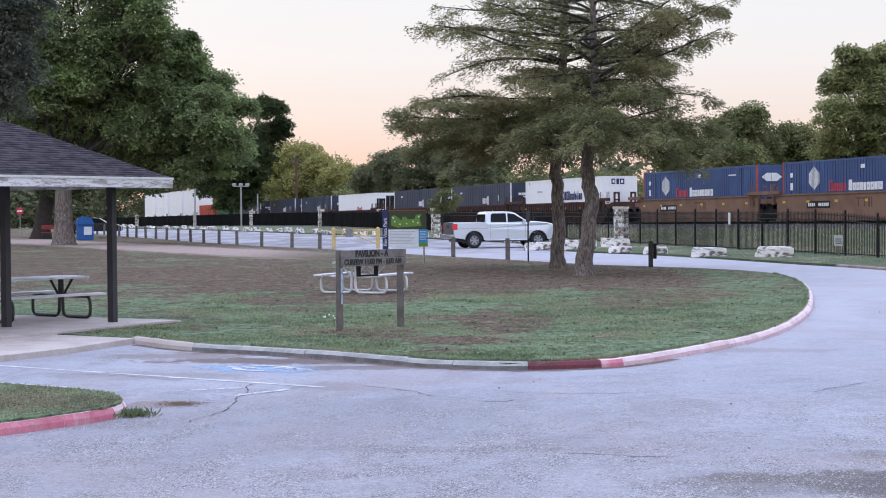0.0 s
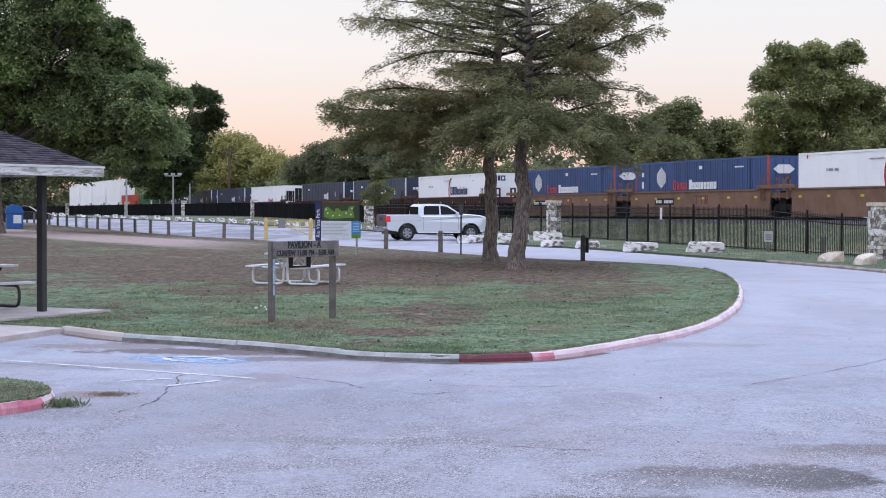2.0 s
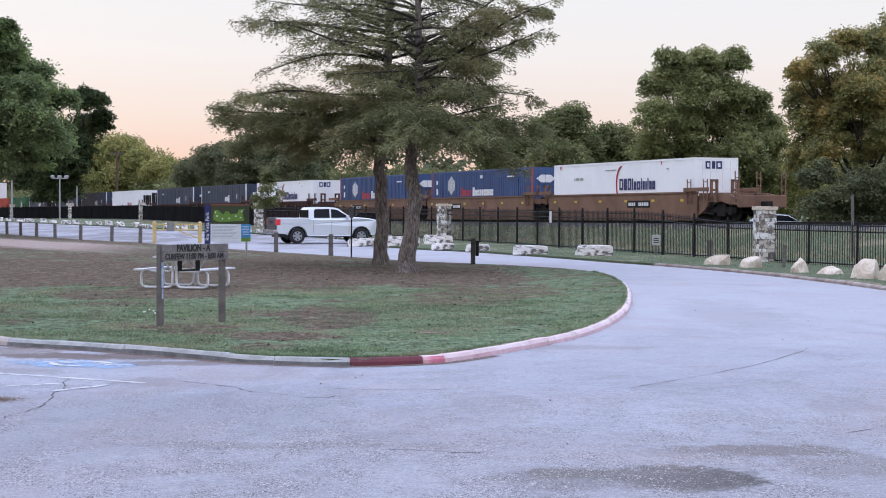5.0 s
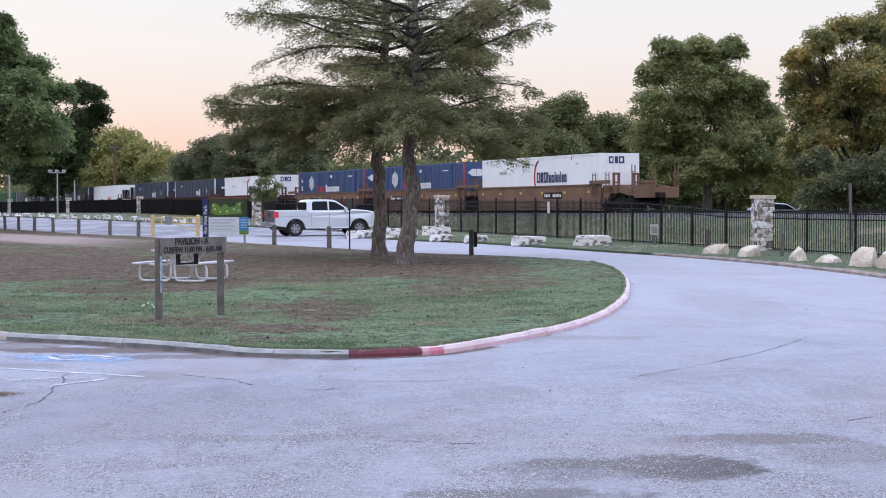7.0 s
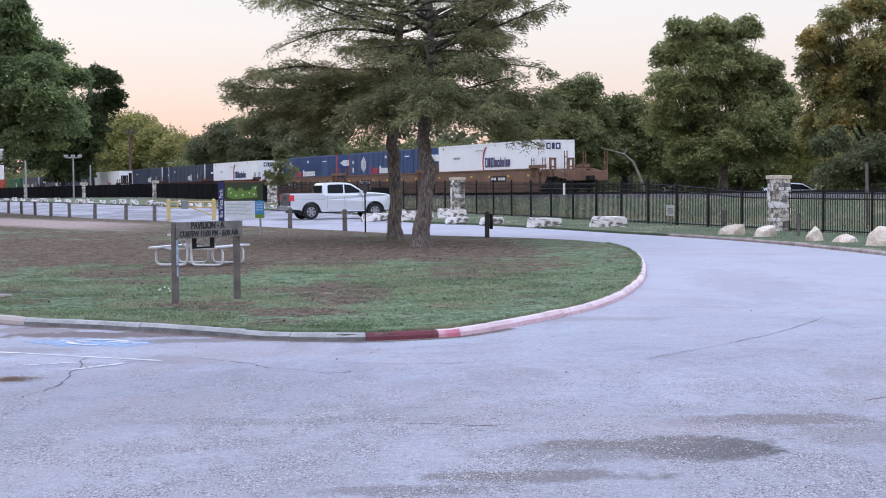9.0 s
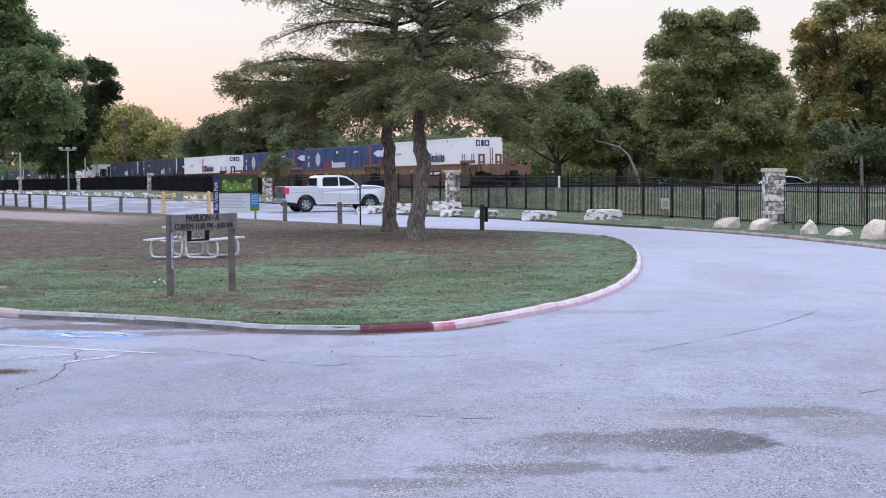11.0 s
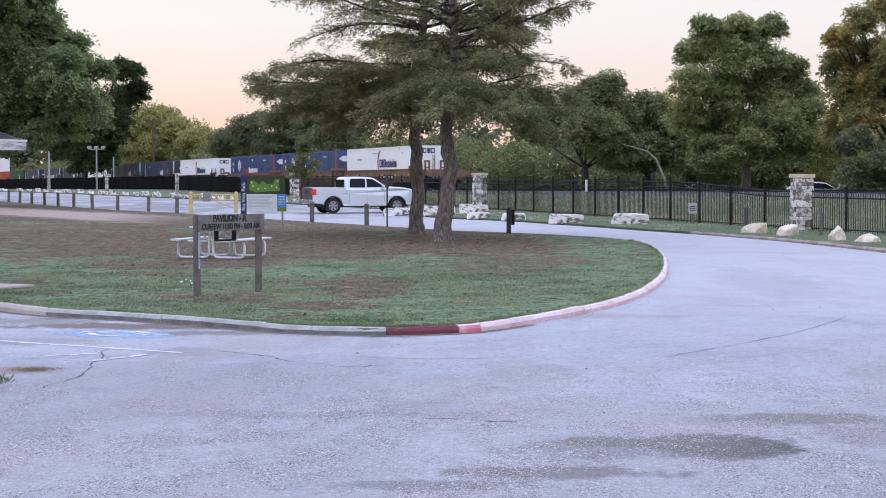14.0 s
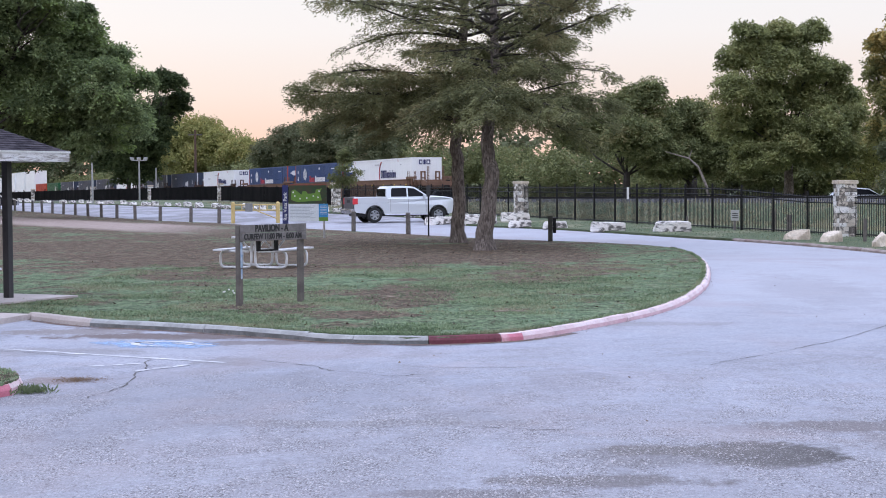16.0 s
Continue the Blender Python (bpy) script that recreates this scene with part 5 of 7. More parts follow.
cypress((-1.02, 49.98, 0.10), [(-1.02, 49.98, -0.10), (-1.01, 49.98, 0.38), (-0.92, 49.98, 1.33), (-0.76, 50.1, 2.28), (-0.95, 50.33, 3.14), (-0.69, 51, 4.95), (-0.76, 51.57, 7.04), (-0.67, 51.67, 12.38)],
        [0.44, 0.27, 0.225, 0.215, 0.19, 0.15, 0.11, 0.03], 12.6, lambda az, f: 3.9 - 1.7 * max(0.0, f - 0.1) * max(0.0, math.cos(az) + 0.2), "bald cypress with a crooked trunk and drooping sprays", 5, 0,
        [(5.8, 0.1, 3.9, 0.62, 0.08, 2.2), (6.5, 0.05, 3.3, 0.48, 0.05, 1.7), (5.5, -0.2, 3.7, 0.55, 0.12, 1.8), (6.4, -0.5, 3.5, 0.7, 0.14, 1.6), (6.0, 0.7, 3.3, 0.6, 0.12, 1.5), (5.0, 0.5, 3.8, 0.42, 0.36, 1.2), (4.1, -0.3, 4.0, 0.3, 0.36, 1.6), (4.0, 0.6, 4.1, 0.28, 0.34, 1.6), (4.2, -1.0, 3.9, 0.22, 0.3, 1.4), (3.9, -1.7, 3.4, 0.2, 0.3, 1.4), (4.1, 3.9, 3.2, 0.2, 0.3, 1.3)])

bough = thing("dead_bough", Matrix.Translation((13.4, 123.9, 0)), "pale bare dead bough leaning before the woods", "dead branch")
bm = bmesh.new()
tube(bm, [(0.2, 0, -0.1), (-0.2, 0, 1.7), (-0.75, 0, 3.0), (-1.4, 0, 3.6), (-2.4, 0, 3.9), (-3.1, 0, 4.1)], [0.12, 0.1, 0.085, 0.065, 0.04, 0.02], 7)
tube(bm, [(-1.4, 0, 3.6), (-1.2, 0, 4.2)], [0.05, 0.02], 5)
part("branch", bm, worn("dead_wood", (0.27, 0.23, 0.2), (0.18, 0.15, 0.13), 4, 0.9), bough)

# ---------------------------------------------------------------- fence, pillars, stones, posts
FENCE = [(19.0, 38.94), (14.6, 53.1), (11.4, 61.24), (0.1, 96.29), (-15.0, 142.78), (-33.6, 193.52), (-46.6, 217.12), (-59.5, 239.54), (-100.0, 324.5)]


def fence_point(d):
    for a, b in zip(FENCE, FENCE[1:]):
        L = math.dist(a, b)
        if d <= L:
            return Vector(a).lerp(Vector(b), d / L), (Vector(b) - Vector(a)).normalized()
        d -= L
    return Vector(FENCE[-1]), (Vector(FENCE[-1]) - Vector(FENCE[-2])).normalized()


def fence_top(y):
    return float(np.interp(y, [63.7, 70.8], [1.54, 1.84]))


def unit_box(name, sx, sy, z0, z1, mat, point=0.0):
    bm = bmesh.new()
    box(bm, -sx / 2, sx / 2, -sy / 2, sy / 2, z0, z1)
    if point:
        for v in bm.verts:
            if v.co.z > z0 + 0.01:
                v.co.x *= 0.3
                v.co.y *= 0.3
        box(bm, -sx / 2, sx / 2, -sy / 2, sy / 2, z0, z1 - point)
    me = bpy.data.meshes.new(name)
    bm.to_mesh(me)
    bm.free()
    me.materials.append(mat)
    return me


fence = thing("iron_fence", Matrix.Identity(4), "black iron picket fence along the railway", "fence")
POST_ME = unit_box("post", 0.062, 0.062, -0.05, 1.0, IRON)
PICKET_ME = unit_box("picket", 0.019, 0.019, 0.0, 1.0, IRON, 0.03)
PANEL = 2.8
rest_v, rest_f = [], []
built = 0
total = sum(math.dist(a, b) for a, b in zip(FENCE[:4], FENCE[1:5]))
k = 0
while (k + 1.45) * PANEL < total:
    p, t = fence_point((k + 0.45) * PANEL)
    q, _ = fence_point((k + 1.45) * PANEL)
    h0, h1 = fence_top(p.y), fence_top(q.y)
    ang = math.degrees(math.atan2(q.y - p.y, q.x - p.x))
    ob = new("post", POST_ME)
    ob.parent = fence
    ob.matrix_basis = pose(p.x, p.y, 0.02, 0, 0, ang) @ Matrix.Diagonal((1, 1, h0 + 0.06, 1))
    for z in (0.16, 0.87, 0.96):
        bm = bmesh.new()
        za, zb = (0.15, 0.15) if z < 0.5 else (h0 * z - (0.06 if z > 0.9 else 0.12), h1 * z - (0.06 if z > 0.9 else 0.12))
        rod(bm, (p.x, p.y, za), (q.x, q.y, zb), 0.024, seg=4)
        part("rail", bm, IRON, fence)
    for j in range(1, 20):
        c = p.lerp(q, j / 20)
        h = h0 + (h1 - h0) * j / 20
        if built < 300 and c.y > 52.0:
            ob = new("picket", PICKET_ME)
            ob.parent = fence
            ob.matrix_basis = pose(c.x, c.y, 0.07, 0, 0, ang) @ Matrix.Diagonal((1, 1, h - 0.07, 1))
            built += 1
        else:
            b0 = len(rest_v)
            for z in (0.07, h):
                for dx, dy in ((-0.0095, -0.0095), (0.0095, -0.0095), (0.0095, 0.0095), (-0.0095, 0.0095)):
                    rest_v.append((c.x + dx, c.y + dy, z))
            rest_f += [(b0, b0 + 1, b0 + 5, b0 + 4), (b0 + 1, b0 + 2, b0 + 6, b0 + 5), (b0 + 2, b0 + 3, b0 + 7, b0 + 6), (b0 + 3, b0, b0 + 4, b0 + 7), (b0 + 4, b0 + 5, b0 + 6, b0 + 7)]
    k += 1
tagged(raw("far_picket", rest_v, rest_f, IRON, fence), kind="stuff")
bm = bmesh.new()
box(bm, -0.09, 0.09, -0.012, 0.0, 1.18, 1.72)
ob = part("notice", bm, PAINT_WHITE, fence, "small white notice plate")
ob.matrix_basis = pose(5.05, 80.6, 0.03, 0, 0, -62) @ pose(0, -0.06, 0)

# the screened stretch beyond
screen = thing("screened_fence", Matrix.Identity(4), "fence hung with black screen cloth beside the far car park", "fence")
for (x0, y0), (x1, y1) in zip(FENCE[4:], FENCE[5:]):
    a, b = Vector((x0, y0)), Vector((x1, y1))
    m = max(2, int((b - a).length / 6.0))
    for i in range(m):
        p, q = a.lerp(b, i / m), a.lerp(b, (i + 1) / m)
        bm = bmesh.new()
        g0, g1 = land(p.x, p.y), land(q.x, q.y)
        cols = 7
        prev = None
        for c in range(cols):
            s = p.lerp(q, c / (cols - 1))
            g = g0 + (g1 - g0) * c / (cols - 1)
            sag = 0.05 * math.sin(math.pi * c / (cols - 1))
            w = random.uniform(-0.04, 0.04)
            now = [bm.verts.new((s.x + w, s.y, g + 0.18 + sag * 0.3)), bm.verts.new((s.x + w, s.y, g + 1.0)), bm.verts.new((s.x + w, s.y, g + 1.72 - sag))]
            if prev:
                for r in range(2):
                    bm.faces.new((prev[r], now[r], now[r + 1], prev[r + 1]))
            prev = now
        g = bmesh.ops.solidify(bm, geom=bm.faces[:], thickness=0.02)
        part("screen_panel", bm, SCREEN, screen)
        ob = new("post", POST_ME)
        ob.parent = screen
        ob.matrix_basis = pose(p.x, p.y, g0) @ Matrix.Diagonal((1.2, 1.2, 1.82, 1))


def pillar(m, label):
    """A square pillar of coursed limestone with a cap slab."""
    root = thing("stone_pillar", m, label, "pillar", "stone pillars of the fence")
    bm = bmesh.new()
    box(bm, -0.27, 0.27, -0.27, 0.27, -0.1, 1.9)
    part("core", bm, MORTAR, root)
    g = random.Random(4)
    z = 0.0
    while z < 1.86:
        h = min(g.choice((0.13, 0.17, 0.2, 0.24)), 1.9 - z)
        if 1.9 - z - h < 0.08:
            h = 1.9 - z
        for side in range(4):
            x = -0.31
            while x < 0.309:
                w = g.choice((0.2, 0.26, 0.34, 0.42))
                if 0.31 - x - w < 0.1:
                    w = 0.31 - x
                out = g.uniform(0.0, 0.03)
                bm = bmesh.new()
                vs = box(bm, x + 0.006, x + w - 0.006, -0.31 - out, -0.24, z + 0.006, z + h - 0.006, 0.008)
                for v in bm.verts:
                    v.co += Vector((g.uniform(-1, 1), g.uniform(-1, 1), g.uniform(-1, 1))) * 0.004
                ob = part("stone", bm, PILLARSTONE, root)
                ob.matrix_basis = pose(0, 0, 0, 0, 0, 90 * side)
                x += w
        z += h
    bm = bmesh.new()
    box(bm, -0.36, 0.36, -0.36, 0.36, 1.9, 2.03, 0.02)
    for v in bm.verts:
        v.co += Vector((g.uniform(-1, 1), g.uniform(-1, 1), g.uniform(-1, 1))) * 0.01
    part("cap", bm, LIMESTONE, root)
    return root


PILLARS = [(11.32, 61.01, 8), (0.05, 96.17, 20), (-15.2, 142.78, 20), (-33.6, 193.52, 20), (-46.6, 217.12, 20), (-59.5, 239.54, 20), (-80, 282.02, 20)]
first = pillar(pose(PILLARS[0][0], PILLARS[0][1], 0.0, 0, 0, PILLARS[0][2]), "square pillar of mottled limestone blocks with a cap slab")
for x, y, a in PILLARS[1:]:
    copy_thing(first, pose(x, y, land(x, y) + 0.04, 0, 0, a))


def stone(name, m, sx, sy, sz, rough, mat, label, group, seed, sub=2):
    """A weathered block: a cube cut fine, its corners worn and its faces uneven."""
    bm = bmesh.new()
    box(bm, -sx / 2, sx / 2, -sy / 2, sy / 2, 0, sz)
    cut = random.Random(seed)
    for v in bm.verts:
        if v.co.z > 0.01:
            v.co.x *= cut.uniform(1 - rough * 2, 1)
            v.co.y *= cut.uniform(1 - rough * 2, 1)
            v.co.z *= cut.uniform(1 - rough * 1.6, 1)
    bmesh.ops.bevel(bm, geom=bm.edges[:], offset=min(sx, sy, sz) * rough * 0.9, segments=2, affect="EDGES")
    bmesh.ops.subdivide_edges(bm, edges=bm.edges[:], cuts=sub, use_grid_fill=True)
    off = Vector((seed * 7.3, seed * 1.7, 0))
    for v in bm.verts:
        nz = noise.noise_vector(v.co * 2.2 + off) * 0.16 + noise.noise_vector(v.co * 6.5 + off) * 0.05
        v.co += nz * min(sx, sy, sz) * (0.4 + rough * 2.2)
    ob = part(name, bm, mat, None)
    ob.matrix_basis = m
    return tagged(ob, label, "stone", group)


def boulder(m, sx, sy, sz, label, group, seed):
    """A quarry stone: a cube with flat breaks, worn arrises and an uneven skin."""
    bm = bmesh.new()
    bmesh.ops.create_cube(bm, size=2.0)
    bmesh.ops.subdivide_edges(bm, edges=bm.edges[:], cuts=7, use_grid_fill=True)
    cut = random.Random(seed)
    off = Vector((seed * 5.1, seed * 2.3, seed * 0.7))
    planes = [(Vector((cut.uniform(-1, 1), cut.uniform(-1, 1), cut.uniform(0.0, 1))).normalized(), cut.uniform(0.58, 0.86)) for _ in range(8)]
    for v in bm.verts:
        p = v.co
        k = (abs(p.x) ** 9 + abs(p.y) ** 9 + abs(p.z) ** 9) ** (1 / 9)
        p = p / k
        for nrm, d in planes:
            over = p.dot(nrm) - d
            if over > 0:
                p = p - nrm * over
        p = p + noise.noise_vector(p * 1.3 + off) * 0.09 + noise.noise_vector(p * 4.5 + off) * 0.03
        v.co = Vector((p.x * sx / 2, p.y * sy / 2, (p.z + 0.6) / 1.55 * sz))
    ob = part("boulder", bm, LIMESTONE, None)
    ob.matrix_basis = m
    return tagged(ob, label, "stone", group)


BLOCKS = [(3.5, 69.62, 1.45, 0.42, 3), (5.9, 67.85, 1.45, 0.47, 2), (1.5, 74.1, 1.05, 0.36, -4), (-0.02, 76.46, 1.05, 0.34, 3), (-0.2, 86.73, 1.5, 0.5, 6), (-1.85, 82.01, 1.5, 0.5, -8), (-3.75, 82.95, 1.7, 0.42, 24),
          (-2.9, 84.49, 0.9, 0.55, -12)]
for i, (x, y, w, h, a) in enumerate(BLOCKS):
    stone("limestone_block", pose(x, y, 0.03, 0, -4 if i == 6 else 0, a), w, 0.55, h, 0.1, BLOCKSTONE, "long pale limestone block with dark stains on the grass", "limestone blocks by the drive", i + 1)
BOULDERS = [(9.16, 58.06, 0.80, 0.36), (9.8, 55.7, 0.70, 0.40), (10.68, 51.8, 0.62, 0.42), (11.35, 50.62, 0.76, 0.23), (11.6, 47.79, 0.74, 0.5), (12.15, 46.61, 0.68, 0.44), (12.8, 43.54, 0.7, 0.4)]
for i, (x, y, w, h) in enumerate(BOULDERS):
    boulder(pose(x, y, 0.02, 0, 0, i * 37), w * 1.08, w * 0.85, h + 0.06, "pale rough limestone boulder on the verge", "boulders along the verge", i + 11)
g = random.Random(9)
for i in range(42):
    y = 99.1 + i * 2.48
    x = float(np.interp(y, [92, 106, 128.6, 152.2, 178.2, 203], [-2.2, -7.4, -17.8, -29.8, -43.6, -60])) + g.uniform(-0.5, 0.5)
    stone("limestone_block", pose(x, y, land(x, y), 0, 0, 110 + g.uniform(-8, 8)), g.uniform(1.0, 2.0), 0.6, g.uniform(0.28, 0.5), 0.1, BLOCKSTONE, "limestone block edging the far car park", "limestone blocks of the far car park", i + 30, 1)

# timber bollards along the lawn's far edge
BOLLARDS = [(-4.24, 65.61), (-6.72, 69.76), (-14.89, 85.27), (-16.96, 88.75), (-19.07, 91.21), (-21.29, 95.14), (-23.29, 99.31), (-24.96, 102.45), (-26.61, 105.82)]
BOLLARDS += [(-26.6 - 1.85 * i, 105.8 + 4.07 * i) for i in range(1, 11)]
first = None
g = random.Random(3)
for i, (x, y) in enumerate(BOLLARDS):
    m = pose(x, y, 0.08, g.uniform(-2, 2), g.uniform(-2, 2), g.uniform(0, 90))
    if first is None:
        bm = bmesh.new()
        rod(bm, (0, 0, -0.2), (0, 0, 0.80), 0.095, 0.09, 10)
        rod(bm, (0, 0, 0.80), (0, 0, 0.835), 0.09, 0.055, 10)
        first = part("timber_bollard", bm, WOOD_GREY)
        first.matrix_basis = m
        tagged(first, "weathered grey timber post at the lawn's edge", "bollard", "timber bollards")
    else:
        copy_thing(first, m)
dark_post = thing("sign_post", pose(0.99, 56.99, 0.08), "short dark timber post with a small plate on its side", "post")
bm = bmesh.new()
box(bm, -0.075, 0.075, -0.075, 0.075, -0.2, 0.86, 0.01)
part("post", bm, worn("dark_timber", (0.055, 0.055, 0.04), (0.035, 0.035, 0.03), 5, 0.85, grain=50), dark_post)
bm = bmesh.new()
box(bm, 0.08, 0.19, -0.1, 0.12, 0.28, 0.78, 0.01)
part("plate", bm, IRON, dark_post, "dark side plate")

GREYWOOD_POSTS = [(9.92, 68.44, 0.85, 0.08), (10.63, 69.15, 0.62, 0.1), (11.0, 55.93, 0.75, 0.06), (14.9, 63.01, 2.42, 0.065), (15.9, 59.47, 2.4, 0.065), (7.0, 73.16, 0.5, 0.05)]
for x, y, h, r in GREYWOOD_POSTS:
    bm = bmesh.new()
    rod(bm, (0, 0, -0.2), (0.02 * h, 0, h), r, r * 0.9, 9)
    ob = part("wooden_post", bm, WOOD_GREY)
    ob.matrix_basis = pose(x, y, 0.05, 0, -2.0 if h > 2 else 0, 0)
    tagged(ob, "weathered wooden post standing in the verge", "post", "wooden posts by the fence")
small = thing("small_sign", pose(8.46, 68.79, 0.06), "small square pale sign on a wooden stake", "sign")
bm = bmesh.new()
box(bm, -0.05, 0.05, -0.02, 0.05, -0.2, 0.6)
part("stake", bm, WOOD_GREY, small)
bm = bmesh.new()
box(bm, -0.16, 0.16, -0.035, -0.022, 0.4, 0.82, 0.004)
board = part("panel", bm, worn("faded_sign", (0.5, 0.5, 0.48), (0.4, 0.4, 0.38), 5, 0.7), small)
for z in (0.5, 0.58, 0.66):
    bm = bmesh.new()
    box(bm, -0.11, 0.11, -0.040, -0.036, z, z + 0.03)
    part("text_bar", bm, IRON, board)
pole = thing("slim_pole", pose(-3.36, 63.6, 0.08), "slim dark metal pole with a narrow plate at its top", "pole")
bm = bmesh.new()
rod(bm, (0, 0, -0.2), (0, 0, 1.86), 0.028, seg=8)
part("pole", bm, IRON, pole)
bm = bmesh.new()
box(bm, -0.07, 0.07, -0.04, -0.028, 1.45, 1.86)
part("plate", bm, worn("dark_plate", (0.06, 0.065, 0.07), (0.04, 0.04, 0.045), 4, 0.6), pole)

# yellow barrier gate
GATE_YELLOW = worn("cream_yellow_paint", (0.62, 0.47, 0.2), (0.52, 0.38, 0.15), 4, 0.65, grain=40, dirt=(0.3, 0.22, 0.12))
gate = thing("barrier_gate", pose(-14.75, 88.62, 0.05, 0, 0, 10), "yellow steel barrier gate between two posts", "gate")
for x in (0.0, 2.3):
    bm = bmesh.new()
    rod(bm, (x, 0, -0.2), (x, 0, 1.0), 0.1, seg=12)
    rod(bm, (x, 0, 1.0), (x, 0, 1.06), 0.1, 0.04, seg=12)
    part("post", bm, GATE_YELLOW, gate)
for z in (0.62, 0.9):
    bm = bmesh.new()
    rod(bm, (0.1, 0, z), (2.2, 0, z), 0.035, seg=8)
    part("rail", bm, GATE_YELLOW, gate)
for x in (0.45, 1.05, 1.35, 1.75):
    bm = bmesh.new()
    rod(bm, (x, 0, 0.62), (x, 0, 0.9), 0.03, seg=8)
    part("upright", bm, GATE_YELLOW, gate)
bm = bmesh.new()
rod(bm, (1.2, 0, 0.6), (2.2, 0, 0.2), 0.03, seg=8)
part("brace", bm, GATE_YELLOW, gate)
bm = bmesh.new()
box(bm, 0.62, 1.0, -0.1, 0.1, 0.55, 0.98, 0.02)
part("lock_box", bm, worn("grey_box", (0.25, 0.25, 0.24), (0.18, 0.18, 0.17), 4, 0.7), gate)

# ---------------------------------------------------------------- signs
def lettered(text, size, mat, parent, m, name="letter_line", thick=0.003, bold=0.0):
    cu = bpy.data.curves.new(name, "FONT")
    cu.body, cu.size, cu.extrude, cu.offset = text, size, thick, bold
    cu.align_x, cu.align_y = "CENTER", "CENTER"
    tmp = bpy.data.objects.new(name, cu)
    scene.collection.objects.link(tmp)
    bpy.context.view_layer.update()
    me = bpy.data.meshes.new_from_object(tmp.evaluated_get(bpy.context.evaluated_depsgraph_get()))
    bpy.data.objects.remove(tmp)
    me.materials.clear()
    me.materials.append(mat)
    ob = new(name, me)
    ob.parent = parent
    ob.matrix_basis = m
    return ob


BLACK_INK = worn("black_sign_paint", (0.012, 0.012, 0.012), (0.02, 0.02, 0.02), 8, 0.7)
SIGN_WOOD = worn("grey_sign_board", (0.215, 0.195, 0.19), (0.15, 0.135, 0.13), 6, 0.85, 0, 0.5, 50, dirt=(0.07, 0.065, 0.06), amount=0.5)
BLUE_TAPE = worn("blue_tape", (0.2, 0.32, 0.5), (0.5, 0.56, 0.64), 14, 0.6)
LX, LY, RX, RY = -4.535, 27.73, -3.672, 28.73
ang = math.degrees(math.atan2(RY - LY, RX - LX))
span = math.hypot(RX - LX, RY - LY)
sg = thing("pavilion_sign", pose(LX, LY, 0.085, 0, 0, ang), "weathered grey timber pavilion sign on two posts", "sign")
for x in (0.0, span):
    bm = bmesh.new()
    box(bm, x - 0.042, x + 0.042, -0.06, 0.03, -0.25, 1.30 if x else 1.31, 0.008)
    part("post", bm, WOOD_GREY, sg)
for z0, z1 in ((1.045, 1.175), (1.181, 1.31)):
    bm = bmesh.new()
    box(bm, -0.015, span + 0.06, -0.105, -0.062, z0, z1, 0.006)
    part("plank", bm, SIGN_WOOD, sg)
mid = span / 2 + 0.02
lettered("PAVILION - A", 0.15, BLACK_INK, sg, pose(mid - 0.06, -0.107, 1.246, 90, 0, 0) @ Matrix.Diagonal((0.8, 1, 1, 1)), bold=0.006)
lettered("CURFEW 11:00 PM - 6:00 AM", 0.125, BLACK_INK, sg, pose(mid - 0.03, -0.107, 1.112, 90, 0, 0) @ Matrix.Diagonal((0.8, 1, 1, 1)), bold=0.004)
bm = bmesh.new()
box(bm, -0.012, 0.03, -0.066, -0.061, 0.62, 1.03)
box(bm, -0.006, 0.026, -0.066, -0.061, 0.44, 0.6)
part("tape", bm, BLUE_TAPE, sg, "faded blue tape on the post")
bm = bmesh.new()
for a in ((0.40, 0.455, -0.02, 0.03, 0.90, 1.045), (0.78, 0.835, -0.02, 0.03, 0.90, 1.045), (0.40, 0.835, -0.02, 0.03, 0.87, 0.90)):
    box(bm, *a)
part("bracket", bm, IRON, sg, "dark steel bracket under the board")

NAVY_SIGN = worn("navy_sign_panel", (0.012, 0.02, 0.13), (0.016, 0.025, 0.11), 3, 0.5)
MAP_DARK = worn("map_dark_green", (0.015, 0.06, 0.02), (0.05, 0.045, 0.02), 5, 0.5)
MAP_GREEN = worn("map_light_green", (0.11, 0.24, 0.03), (0.14, 0.27, 0.04), 6, 0.5)
PANEL_WHITE = worn("white_sign_panel", (0.78, 0.82, 0.86), (0.7, 0.75, 0.8), 3, 0.5)
PANEL_BLUE = worn("light_blue_panel", (0.03, 0.28, 0.6), (0.04, 0.25, 0.55), 3, 0.5)
info = thing("park_map_sign", pose(-7.66, 61.71, 0.085) @ Matrix.Diagonal((0.95, 0.95, 0.95, 1)), "park map board with navy name strip and green map", "sign")
for x in (-0.72, 0.69):
    bm = bmesh.new()
    rod(bm, (x, 0.05, -0.2), (x, 0.05, 1.95), 0.04, seg=8)
    part("post", bm, STEEL, info)
def panel(name, x0, x1, z0, z1, y, mat, parent=info, label=""):
    bm = bmesh.new()
    box(bm, x0, x1, y, y + 0.02, z0, z1, 0.003)
    return part(name, bm, mat, parent, label)
strip = panel("name_strip", -0.87, -0.65, 0.53, 2.0, -0.03, NAVY_SIGN)
lettered("Rio Vista Park", 0.185, LOGO_WHITE, strip, Matrix.Translation((-0.76, -0.032, 1.2)) @ pose(0, 0, 0, 90, 0, 0) @ pose(0, 0, 0, 0, 0, 90), bold=0.002)
mp = panel("map_panel", -0.63, 0.8, 1.3, 2.02, -0.02, MAP_DARK)
bm = bmesh.new()
